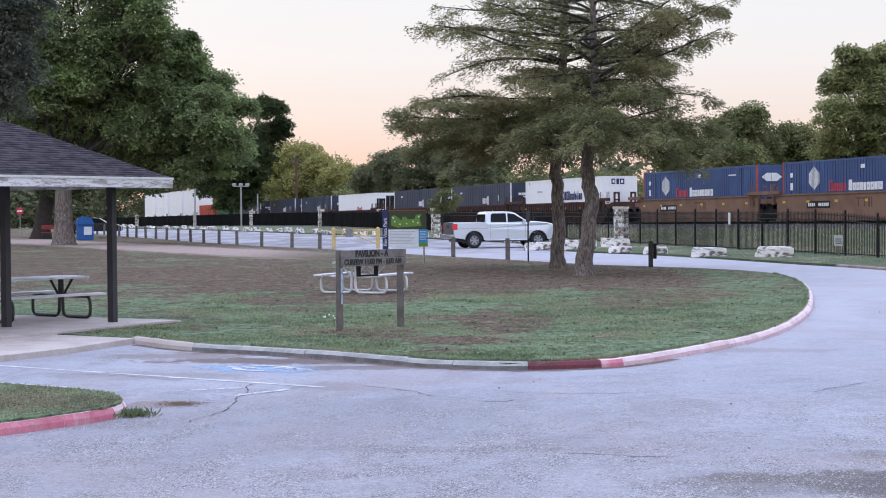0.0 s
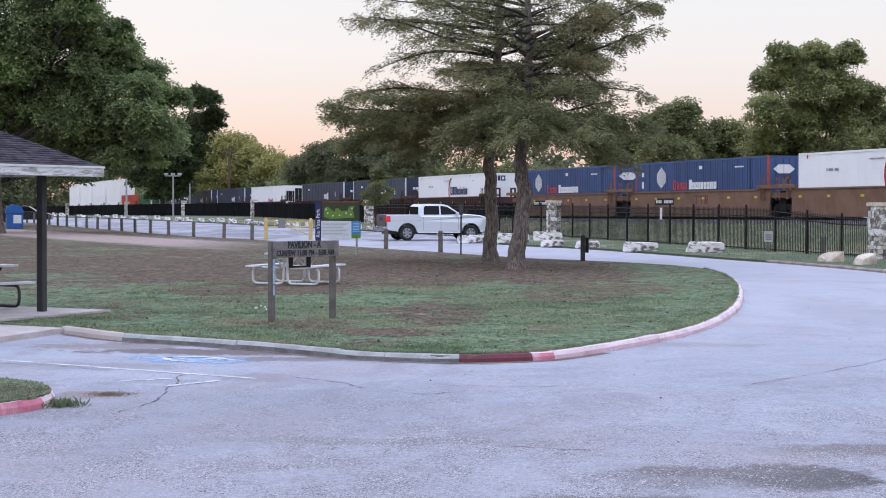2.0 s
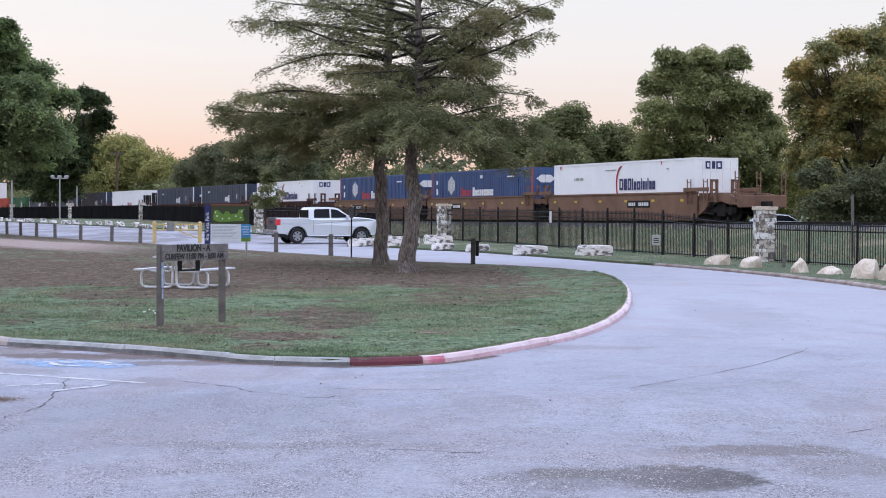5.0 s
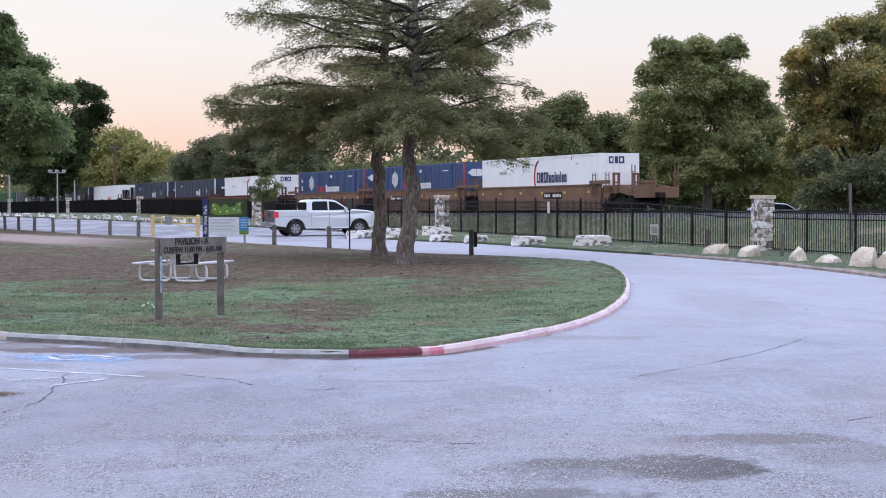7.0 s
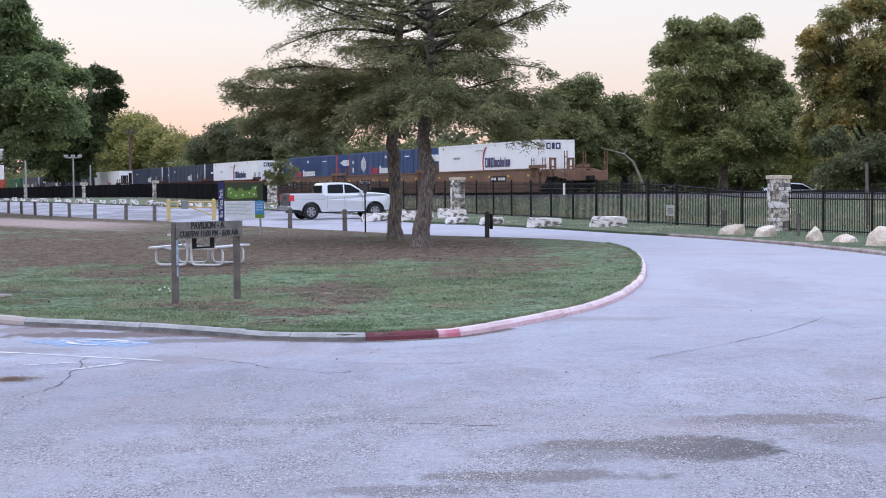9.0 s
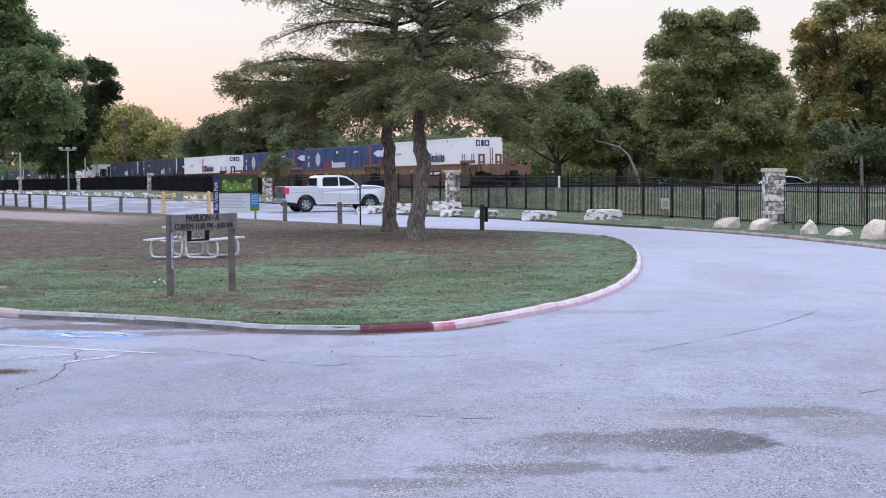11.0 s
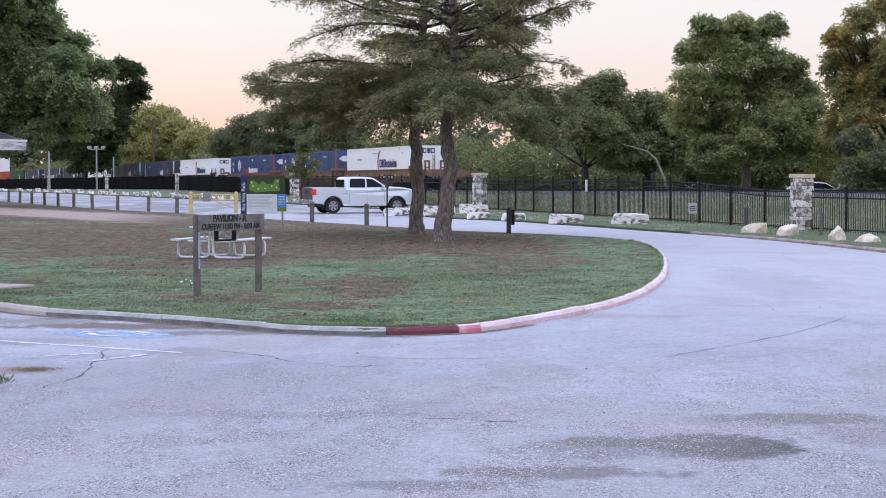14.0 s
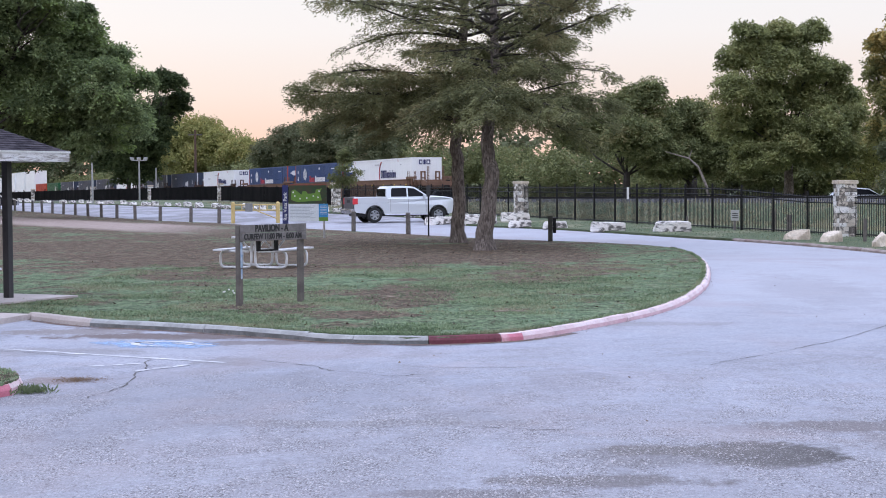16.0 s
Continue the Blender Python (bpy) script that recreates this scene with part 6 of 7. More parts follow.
pts = [(-0.55, 1.36), (-0.3, 1.27), (0.1, 1.3), (0.62, 1.33), (0.55, 1.62), (0.62, 1.78), (0.4, 1.74), (0.36, 1.6), (0.1, 1.58), (0.02, 1.68), (-0.1, 1.68), (-0.14, 1.55), (-0.4, 1.74), (-0.52, 1.7)]
prism(bm, [(x, z + 0.09) for x, z in pts], -0.026, -0.021)
shape = part("map_shape", bm, MAP_GREEN, mp, "light green park outline")
for x, z in ((-0.4, 1.5), (-0.2, 1.4), (0.05, 1.42), (0.3, 1.5), (0.48, 1.45), (0.52, 1.68), (-0.46, 1.64)):
    bm = bmesh.new()
    box(bm, x - 0.025, x + 0.025, -0.03, -0.027, z + 0.065, z + 0.115)
    part("map_dot", bm, LOGO_WHITE, shape)
panel("top_edge", -0.63, 0.8, 1.99, 2.03, -0.026, worn("rust_edge", (0.3, 0.08, 0.04), (0.22, 0.06, 0.04), 4, 0.6))
tx = panel("text_panel", -0.64, 0.5, 0.64, 1.29, -0.02, PANEL_WHITE)
for i in range(9):
    panel("text_bar", -0.58, 0.38 - 0.07 * ((i * 5) % 4), 1.2 - i * 0.055, 1.218 - i * 0.055, -0.024, worn("grey_ink", (0.4, 0.45, 0.5), (0.36, 0.4, 0.45), 5, 0.6) if i == 0 else bpy.data.materials["grey_ink"], tx)
sb = panel("side_panel", 0.5, 0.85, 0.79, 1.29, -0.02, PANEL_BLUE)
for i in range(6):
    panel("text_bar", 0.55, 0.8, 1.2 - i * 0.06, 1.215 - i * 0.06, -0.024, LOGO_WHITE, sb)
panel("foot_panel", 0.5, 0.85, 0.64, 0.79, -0.02, MAP_GREEN)

# ---------------------------------------------------------------- picnic tables
TABLE_TOP = worn("white_coated_boards", (0.68, 0.69, 0.72), (0.55, 0.55, 0.58), 3, 0.55, grain=30, dirt=(0.3, 0.28, 0.27))
PALE_PIPE = worn("pale_galvanised_pipe", (0.76, 0.77, 0.78), (0.64, 0.65, 0.66), 6, 0.45, 0.1, 0.1, 50)
DARK_PIPE = worn("dark_green_pipe", (0.02, 0.022, 0.022), (0.035, 0.035, 0.033), 5, 0.4)


def rounded(pts, r, n=5):
    """Bends the corners of a path."""
    out = [Vector(pts[0])]
    for a, b, c in zip(pts, pts[1:], pts[2:]):
        a, b, c = Vector(a), Vector(b), Vector(c)
        p, q = b + (a - b).normalized() * r, b + (c - b).normalized() * r
        for i in range(n + 1):
            f = i / n
            out.append(p * (1 - f) ** 2 + b * 2 * f * (1 - f) + q * f ** 2)
    out.append(Vector(pts[-1]))
    return out


def picnic_table(m, pipe, label, half=0.93, boards=TABLE_TOP):
    """Pipe-framed table: x runs along the boards; each end frame has a bent pipe loop under each seat."""
    root = thing("picnic_table", m, label, "picnic table", "picnic tables")
    for y0, y1 in ((-0.38, -0.135), (-0.125, 0.125), (0.135, 0.38)):
        bm = bmesh.new()
        box(bm, -half, half, y0, y1, 0.715, 0.755, 0.006)
        part("tabletop_board", bm, boards, root)
    for y in (-0.73, 0.73):
        bm = bmesh.new()
        box(bm, -half, half, y - 0.13, y + 0.13, 0.42, 0.46, 0.006)
        part("seat_board", bm, boards, root)
    for x in (0.36 - half, half - 0.36):
        frame_ = new("end_frame")
        frame_.parent = root
        for sgn in (-1, 1):
            bm = bmesh.new()
            pts = [(0.0, sgn * 0.03, 0.71), (0.0, sgn * 0.06, 0.03), (0.0, sgn * 0.84, 0.03), (0.0, sgn * 0.84, 0.40), (0.0, sgn * 0.12, 0.40)]
            tube(bm, [Vector((x, 0, 0)) + p for p in rounded(pts, 0.13)], 0.03, 8)
            part("loop_pipe", bm, pipe, frame_)
            bm = bmesh.new()
            rod(bm, (x, sgn * 0.33, 0.71), (x, sgn * 0.06, 0.40), 0.024, seg=8)
            part("strut", bm, pipe, frame_)
    return root


picnic_table(pose(-6.0, 40.36, 0.09, 0, 0, 73), PALE_PIPE, "picnic table with bent galvanised pipe legs on the lawn")
picnic_table(pose(-10.68, 30.2, 0.12, 0, 0, 56), DARK_PIPE, "white-topped picnic table with dark pipe legs under the pavilion", 1.2)

# ---------------------------------------------------------------- pavilion
n = Nodes("charcoal_shingle")
row = n.t.nodes.new("ShaderNodeVectorMath")
row.operation = "ADD"
n.put(row.inputs[0], n.pos)
n.put(row.inputs[1], n.math("MULTIPLY", n.rand(), 60.0))
tab = n.noise(3.2, 2, 0.6, row.outputs[0])
grit = n.noise(45, 3, 0.8)
col = n.mix(n.step(tab, 0.38, 0.62), (0.021, 0.018, 0.024), (0.06, 0.052, 0.062))
col = n.mix(n.step(grit, 0.5, 0.75, 0.0, 0.5), col, (0.10, 0.09, 0.10))
n.bump(grit, 0.6, 0.01)
SHINGLE = n.done(col, 0.95, 0.0, 0.2)
n = Nodes("peeling_white_fascia")
peel = n.noise(2.2, 7, 0.75, n.scaled((0.8, 0.8, 5.0)), 0.7)
fine = n.noise(14, 5, 0.8, n.scaled((0.5, 0.5, 3.0)))
col = n.mix(n.step(peel, 0.46, 0.58), (0.68, 0.67, 0.68), (0.3, 0.28, 0.27))
col = n.mix(n.step(fine, 0.54, 0.66, 0.0, 0.75), col, (0.10, 0.09, 0.085))
n.bump(peel, 0.5, 0.01)
FASCIA = n.done(col, 0.8)
POST_DARK = worn("dark_painted_post", (0.02, 0.02, 0.025), (0.032, 0.03, 0.036), 4, 0.55, grain=40)
E_ALONG = Vector((0.399, 0.917))
E_IN = Vector((-0.917, 0.399))
# local x runs back along the eave from the corner, local y runs in under the roof
corner = Vector((-7.9, 30.0))
pav = thing("pavilion", Matrix(((-E_ALONG.x, E_IN.x, 0, corner.x), (-E_ALONG.y, E_IN.y, 0, corner.y), (0, 0, 1, 0.09), (0, 0, 0, 1))),
            "open park pavilion with a dark shingled hip roof and slim posts", "pavilion")
S_, EAVE, RISE = 7.7, 2.43, 1.9
bm = bmesh.new()
box(bm, -0.12, S_ + 0.1, -0.1, S_ + 0.1, -0.2, 0.03)
part("floor_slab", bm, CONCRETE, pav)
posts = []
for wx, wy in ((-8.83, 29.52), (-10.31, 28.32)):
    d = Vector((wx, wy)) - corner
    posts.append((-d.dot(E_ALONG), d.dot(E_IN)))
posts += [(S_ - 0.7, 0.7), (0.7, S_ - 0.7), (S_ - 0.7, S_ - 0.7), (S_ / 2, S_ - 0.7), (0.7, S_ / 2 + 1)]
for x, y in posts:
    bm = bmesh.new()
    box(bm, x - 0.062, x + 0.062, y - 0.062, y + 0.062, 0.0, EAVE + 0.1, 0.006)
    part("post", bm, POST_DARK, pav)
# roof deck and rows of shingles on each of four slopes
bm = bmesh.new()
z0 = EAVE + 0.1
c = [bm.verts.new(p) for p in ((0, 0, z0), (S_, 0, z0), (S_, S_, z0), (0, S_, z0))]
apex = bm.verts.new((S_ / 2, S_ / 2, z0 + RISE - 0.03))
for i in range(4):
    bm.faces.new((c[i], c[(i + 1) % 4], apex))
bm.faces.new(c[::-1])
part("roof_deck", bm, POST_DARK, pav)
rows = 46
for side in range(4):
    for r in range(rows):
        f0, f1 = r / rows, (r + 1.25) / rows
        f1 = min(f1, 1.0)
        h = S_ / 2
        a0, a1 = f0 * h, f1 * h
        bm = bmesh.new()
        lo, hi = z0 + RISE * f0 + 0.027, z0 + RISE * f1 + 0.012
        e = 0.03 if r == 0 else 0.0
        q = [(a0 - e, a0 - e, lo), (S_ - a0 + e, a0 - e, lo), (S_ - a1, a1, hi), (a1, a1, hi)]
        top = [bm.verts.new(p) for p in q]
        low = [bm.verts.new((x, y, z - 0.014)) for x, y, z in q]
        bm.faces.new(top)
        bm.faces.new(low[::-1])
        for i in range(4):
            bm.faces.new((top[i], low[i], low[(i + 1) % 4], top[(i + 1) % 4]))
        ob = part("shingle", bm, SHINGLE, pav)
        ob.matrix_basis = Matrix.Translation((S_ / 2, S_ / 2, 0)) @ pose(0, 0, 0, 0, 0, 90 * side) @ Matrix.Translation((-S_ / 2, -S_ / 2, 0))
for side in range(4):
    bm = bmesh.new()
    box(bm, -0.03 if side % 2 == 0 else 0.012, S_ + (0.03 if side % 2 == 0 else -0.012), -0.03, 0.01, EAVE - 0.06, EAVE + 0.115, 0.004)
    ob = part("fascia", bm, FASCIA, pav, "peeling white fascia board" if side == 0 else "")
    ob.matrix_basis = Matrix.Translation((S_ / 2, S_ / 2, 0)) @ pose(0, 0, 0, 0, 0, 90 * side) @ Matrix.Translation((-S_ / 2, -S_ / 2, 0))

for side in range(4):
    bm = bmesh.new()
    box(bm, -0.04, S_ + 0.04, -0.046, -0.031, EAVE + 0.085, EAVE + 0.122)
    ob = part("drip_edge", bm, PAINT_WHITE, pav)
    ob.matrix_basis = Matrix.Translation((S_ / 2, S_ / 2, 0)) @ pose(0, 0, 0, 0, 0, 90 * side) @ Matrix.Translation((-S_ / 2, -S_ / 2, 0))

# ---------------------------------------------------------------- pickup truck
n = Nodes("silver_car_paint")
fl = n.noise(300, 2, 0.5)
n.b.inputs["Coat Weight"].default_value = 0.8
n.b.inputs["Coat Roughness"].default_value = 0.08
SILVER = n.done(n.mix(n.step(fl, 0.3, 0.7), (0.57, 0.605, 0.645), (0.65, 0.685, 0.725)), 0.28, 0.25)
n = Nodes("car_glass")
GLASS = n.done((0.008, 0.009, 0.012), 0.12, 0.0, 0.14)
RUBBER = worn("rubber", (0.014, 0.014, 0.015), (0.022, 0.022, 0.022), 6, 0.85)
ALLOY = worn("alloy_wheel", (0.42, 0.43, 0.45), (0.32, 0.33, 0.35), 6, 0.35, 0.4, 0.02, 60)
CHROME = worn("chrome", (0.6, 0.6, 0.62), (0.5, 0.5, 0.52), 6, 0.18, 1.0, 0.02, 60)
TAIL = worn("red_tail_lamp", (0.75, 0.05, 0.07), (0.65, 0.04, 0.05), 6, 0.2)
LAMP = worn("clear_lamp", (0.6, 0.62, 0.65), (0.5, 0.52, 0.55), 6, 0.12)
# tailgate colour: shade on the rear-facing side put into a dark grey
TAILGATE_SHADE = worn("shaded_tailgate_grey", (0.035, 0.037, 0.042), (0.05, 0.052, 0.06), 5, 0.4)
TRIM = worn("black_trim", (0.015, 0.015, 0.016), (0.022, 0.022, 0.024), 6, 0.6)


def arch(cx, r, z0, n=9):
    out = []
    for i in range(n + 1):
        a = math.pi * (1 - i / n)
        out.append((cx + r * math.cos(a), max(z0, 0.42 + r * math.sin(a))))
    return out


def narrowed(bm, z0, z1, amount):
    for v in bm.verts:
        if v.co.z > z0:
            v.co.y *= 1 - amount * (v.co.z - z0) / (z1 - z0)


def car_wheel(parent, x, y, r, rim_mat, spokes=6):
    wheel = new("wheel")
    wheel.parent = parent
    wheel.matrix_basis = pose(x, y, r)
    bm = bmesh.new()
    ring = []
    for a, b in ((r * 0.62, -0.11), (r * 0.95, -0.12), (r, -0.09), (r, 0.09), (r * 0.95, 0.12), (r * 0.62, 0.11)):
        ring.append([bm.verts.new((a * math.cos(t), b, a * math.sin(t))) for t in (2 * math.pi * k / 28 for k in range(28))])
    for p, q in zip(ring, ring[1:] + ring[:1]):
        for k in range(28):
            bm.faces.new((p[k], p[(k + 1) % 28], q[(k + 1) % 28], q[k]))
    bmesh.ops.recalc_face_normals(bm, faces=bm.faces)
    part("tyre", bm, RUBBER, wheel, smooth=True)
    bm = bmesh.new()
    for s in (-1, 1):
        bmesh.ops.create_cone(bm, cap_ends=True, segments=20, radius1=r * 0.17, radius2=r * 0.14, depth=0.04, matrix=pose(0, s * 0.085, 0, 90, 0, 0))
    for k in range(spokes):
        a = 2 * math.pi * k / spokes
        for s in (-1, 1):
            rod(bm, (0, s * 0.08, 0), (r * 0.58 * math.cos(a), s * 0.085, r * 0.58 * math.sin(a)), r * 0.11, r * 0.17, 6)
    pts = [(r * 0.6 * math.cos(t), 0.0, r * 0.6 * math.sin(t)) for t in (2 * math.pi * k / 24 for k in range(25))]
    for s in (-0.09, 0.09):
        tube(bm, [(a, s, c) for a, b, c in pts], r * 0.055, 5)
    part("rim", bm, rim_mat, wheel)
    bm = bmesh.new()
    bmesh.ops.create_cone(bm, cap_ends=True, segments=20, radius1=r * 0.6, radius2=r * 0.6, depth=0.1, matrix=pose(0, 0, 0, 90, 0, 0))
    part("brake_disc", bm, TRIM, wheel)


truck = thing("pickup_truck", pose(-6.2, 89.56, 0.0, 0, 0, 21) @ Matrix.Diagonal((0.965, 0.965, 0.965, 1)), "silver four-door pickup truck parked on the asphalt", "pickup truck")
W = 0.98
# lower body with the wheel arches
bm = bmesh.new()
prof = [(-2.82, 0.56), (-2.3, 0.5)] + arch(-1.7, 0.5, 0.46) + [(-1.1, 0.44), (1.2, 0.44)] + arch(1.84, 0.5, 0.46) + [(2.45, 0.46), (2.76, 0.5), (2.86, 0.7), (2.87, 1.0), (2.82, 1.18), (2.66, 1.28), (2.3, 1.35), (1.8, 1.39), (1.33, 1.40), (1.2, 1.31), (-0.96, 1.31), (-0.96, 1.04), (-2.82, 1.04)]
inner = [(x - (0.02 if x > 2.5 else -0.02 if x < -2.5 else 0.0), z) for x, z in prof]
rings = []
for y, drop in ((-W, 0.05), (-W + 0.035, 0.012), (-W + 0.12, 0.0), (0.0, -0.02), (W - 0.12, 0.0), (W - 0.035, 0.012), (W, 0.05)):
    rings.append([bm.verts.new((x, y, z - (drop if z > 1.1 else 0.0))) for x, z in (inner if abs(y) > W - 0.05 else prof)])
for a, b in zip(rings, rings[1:]):
    for k in range(len(a)):
        bm.faces.new((a[k], a[(k + 1) % len(a)], b[(k + 1) % len(a)], b[k]))
bm.faces.new(rings[0])
bm.faces.new(rings[-1][::-1])
bmesh.ops.recalc_face_normals(bm, faces=bm.faces)
for v in bm.verts:
    if v.co.x > 2.2:
        v.co.y *= 1 - 0.16 * ((v.co.x - 2.2) / 0.64) ** 2
part("body", bm, SILVER, truck)
for y in (-W, W - 0.09):
    bm = bmesh.new()
    box(bm, -2.83, -0.965, y, y + 0.09, 1.042, 1.36, 0.025)
    part("bed_side", bm, SILVER, truck)
bm = bmesh.new()
box(bm, -2.87, -2.77, -W + 0.1, W - 0.1, 0.74, 1.36, 0.02)
tg = part("tailgate", bm, TAILGATE_SHADE, truck, "tailgate coloured dark grey for its shaded side")
bm = bmesh.new()
box(bm, -2.884, -2.872, -0.28, 0.28, 1.06, 1.22, 0.004)
part("tailgate_handle", bm, TRIM, tg)
# cab
bm = bmesh.new()
prism(bm, [(-1.06, 1.28), (1.36, 1.30), (1.3, 1.38), (0.6, 1.86), (0.36, 1.92), (-0.1, 1.945), (-0.6, 1.94), (-0.9, 1.91), (-1.03, 1.8)], -W * 0.965, W * 0.965)
bmesh.ops.recalc_face_normals(bm, faces=bm.faces)
edges_ = [e for e in bm.edges if abs(e.verts[0].co.y - e.verts[1].co.y) < 0.01 and min(v.co.z for v in e.verts) > 1.5]
bmesh.ops.bevel(bm, geom=edges_, offset=0.05, segments=3, affect="EDGES")
narrowed(bm, 1.28, 1.94, 0.17)
part("cab", bm, SILVER, truck)
def side_pane(name, outline, mat):
    for s in (-1, 1):
        bm = bmesh.new()
        vs = [bm.verts.new((x, s * (W * 0.965 * (1 - 0.17 * max(0, z - 1.28) / 0.66) + 0.009), z)) for x, z in outline]
        lo = [bm.verts.new((v.co.x, v.co.y - s * 0.02, v.co.z)) for v in vs]
        bm.faces.new(vs)
        bm.faces.new(lo[::-1])
        for i in range(len(vs)):
            bm.faces.new((vs[i], lo[i], lo[(i + 1) % len(vs)], vs[(i + 1) % len(vs)]))
        bmesh.ops.recalc_face_normals(bm, faces=bm.faces)
        part(name, bm, mat, truck)
side_pane("front_window", [(0.17, 1.37), (1.1, 1.39), (1.02, 1.5), (0.52, 1.8), (0.17, 1.84)], GLASS)
side_pane("rear_window", [(-0.78, 1.37), (0.09, 1.37), (0.09, 1.84), (-0.68, 1.83), (-0.76, 1.74)], GLASS)
bm = bmesh.new()
box(bm, -1.085, -1.03, -0.74, 0.74, 1.38, 1.79, 0.01)
for v in bm.verts:
    v.co.x += 0.02 * (v.co.z - 1.3)
part("back_window", bm, GLASS, truck)
bm = bmesh.new()
prism(bm, [(1.3, 1.385), (1.33, 1.395), (0.65, 1.872), (0.62, 1.85)], -0.74, 0.74)
bmesh.ops.recalc_face_normals(bm, faces=bm.faces)
part("windscreen", bm, GLASS, truck)
for s in (-1, 1):
    for x in (0.16, -0.82, 1.15):
        bm = bmesh.new()
        box(bm, x - 0.006, x + 0.006, s * (W - 0.006) - 0.008, s * (W - 0.006) + 0.008, 0.55, 1.24)
        part("door_seam", bm, TRIM, truck)
    for x in (-0.62, 0.36):
        bm = bmesh.new()
        box(bm, x, x + 0.2, s * W - 0.02, s * W + 0.02, 1.1, 1.14, 0.008)
        part("door_handle", bm, SILVER, truck)
    bm = bmesh.new()
    box(bm, 0.98, 1.12, s * 1.02 - 0.1, s * 1.02 + 0.1, 1.3, 1.5, 0.03)
    part("mirror", bm, SILVER, truck)
    bm = bmesh.new()
    rod(bm, (-1.15, s * 1.0, 0.42), (1.25, s * 1.0, 0.42), 0.04, seg=8)
    part("side_step", bm, CHROME, truck)
    bm = bmesh.new()
    box(bm, -2.88, -2.62, s * 0.905 - 0.085, s * 0.905 + 0.085, 0.98, 1.3, 0.025)
    part("tail_lamp", bm, TAIL, truck)
    bm = bmesh.new()
    box(bm, 2.5, 2.86, s * 0.72 - 0.17, s * 0.72 + 0.17, 0.95, 1.2, 0.04)
    part("headlamp", bm, LAMP, truck)
    for x, r in ((-1.7, 0.41), (1.84, 0.41)):
        car_wheel(truck, x, s * 0.87, r, ALLOY)
        bm = bmesh.new()
        pts = [(px, s * (W + 0.004), pz) for px, pz in arch(x, 0.49, 0.46)]
        tube(bm, pts, 0.03, 5)
        part("arch_lip", bm, TRIM, truck)
bm = bmesh.new()
box(bm, -3.02, -2.78, -0.95, 0.95, 0.5, 0.72, 0.03)
part("rear_bumper", bm, CHROME, truck)
bm = bmesh.new()
box(bm, 2.7, 2.93, -0.86, 0.86, 0.5, 0.76, 0.04)
part("front_bumper", bm, SILVER, truck)
bm = bmesh.new()
box(bm, -2.62, 2.5, -0.8, 0.8, 0.34, 0.56)
part("chassis", bm, TRIM, truck)

# ---------------------------------------------------------------- paint on the asphalt
def strip(name, pts, width, mat, z, label, category, jag=0.0, seed=1):
    g = random.Random(seed)
    bm = bmesh.new()
    rows_ = []
    fine = []
    for a, b in zip(pts, pts[1:]):
        m = max(1, int(math.dist(a, b) / 0.12))
        for i in range(m):
            fine.append(Vector(a).lerp(Vector(b), i / m))
    fine.append(Vector(pts[-1]))
    for i, p in enumerate(fine):
        t = (fine[min(i + 1, len(fine) - 1)] - fine[max(i - 1, 0)]).normalized()
        nrm = Vector((-t.y, t.x))
        w = width * (1 + jag * g.uniform(-1, 1)) / 2
        c = p + nrm * g.uniform(-1, 1) * width * jag
        rows_.append((bm.verts.new((c.x + nrm.x * w, c.y + nrm.y * w, z)), bm.verts.new((c.x - nrm.x * w, c.y - nrm.y * w, z))))
    for a, b in zip(rows_, rows_[1:]):
        bm.faces.new((a[0], a[1], b[1], b[0]))
    bmesh.ops.recalc_face_normals(bm, faces=bm.faces)
    if bm.faces and bm.faces[:][0].normal.z < 0:
        bmesh.ops.reverse_faces(bm, faces=bm.faces[:])
    return tagged(part(name, bm, mat), label, category, "", "structure")


strip("parking_line", [(-12.0, 24.48), (-8.39, 22.53), (-3.41, 19.79)], 0.1, LINE_PAINT, 0.004, "worn white parking line", "road marking", 0.12)
strip("parking_line", [(-12.0, 22.54), (-7.6, 20.3), (-6.45, 19.72)], 0.1, LINE_PAINT, 0.004, "worn white parking line", "road marking", 0.15, 2)
strip("parking_line", [(-4.9, 19.42), (-4.37, 19.7)], 0.1, LINE_PAINT, 0.004, "worn white parking line", "road marking", 0.15, 3)
strip("parking_line", [(-4.28, 18.86), (-3.78, 19.55)], 0.1, LINE_PAINT, 0.006, "worn white parking line", "road marking", 0.15, 4)
badge = thing("parking_badge", pose(-4.65, 22.12, 0.0, 0, 0, -25), "faded blue parking badge painted on the asphalt with a white ring", "road marking")
bm = bmesh.new()
g = random.Random(2)
ring = [bm.verts.new((0.95 * math.cos(a) * (1 + 0.18 * g.uniform(-1, 1)), 0.55 * math.sin(a) * (1 + 0.18 * g.uniform(-1, 1)), 0.004)) for a in (2 * math.pi * k / 40 for k in range(40))]
bm.faces.new(ring)
part("blue_field", bm, BLUE_PAINT, badge)
bm = bmesh.new()
for k in range(20):
    a, b = 2 * math.pi * k / 24, 2 * math.pi * (k + 1) / 24
    q = [bm.verts.new((0.05 + r * 1.25 * math.cos(t), r * math.sin(t), 0.008)) for r, t in ((0.26, a), (0.36, a), (0.36, b), (0.26, b))]
    bm.faces.new(q)
box(bm, -0.55, -0.1, -0.05, 0.05, 0.005, 0.008)
box(bm, 0.1, 0.7, 0.1, 0.18, 0.005, 0.008)
part("white_ring", bm, LINE_PAINT, badge)

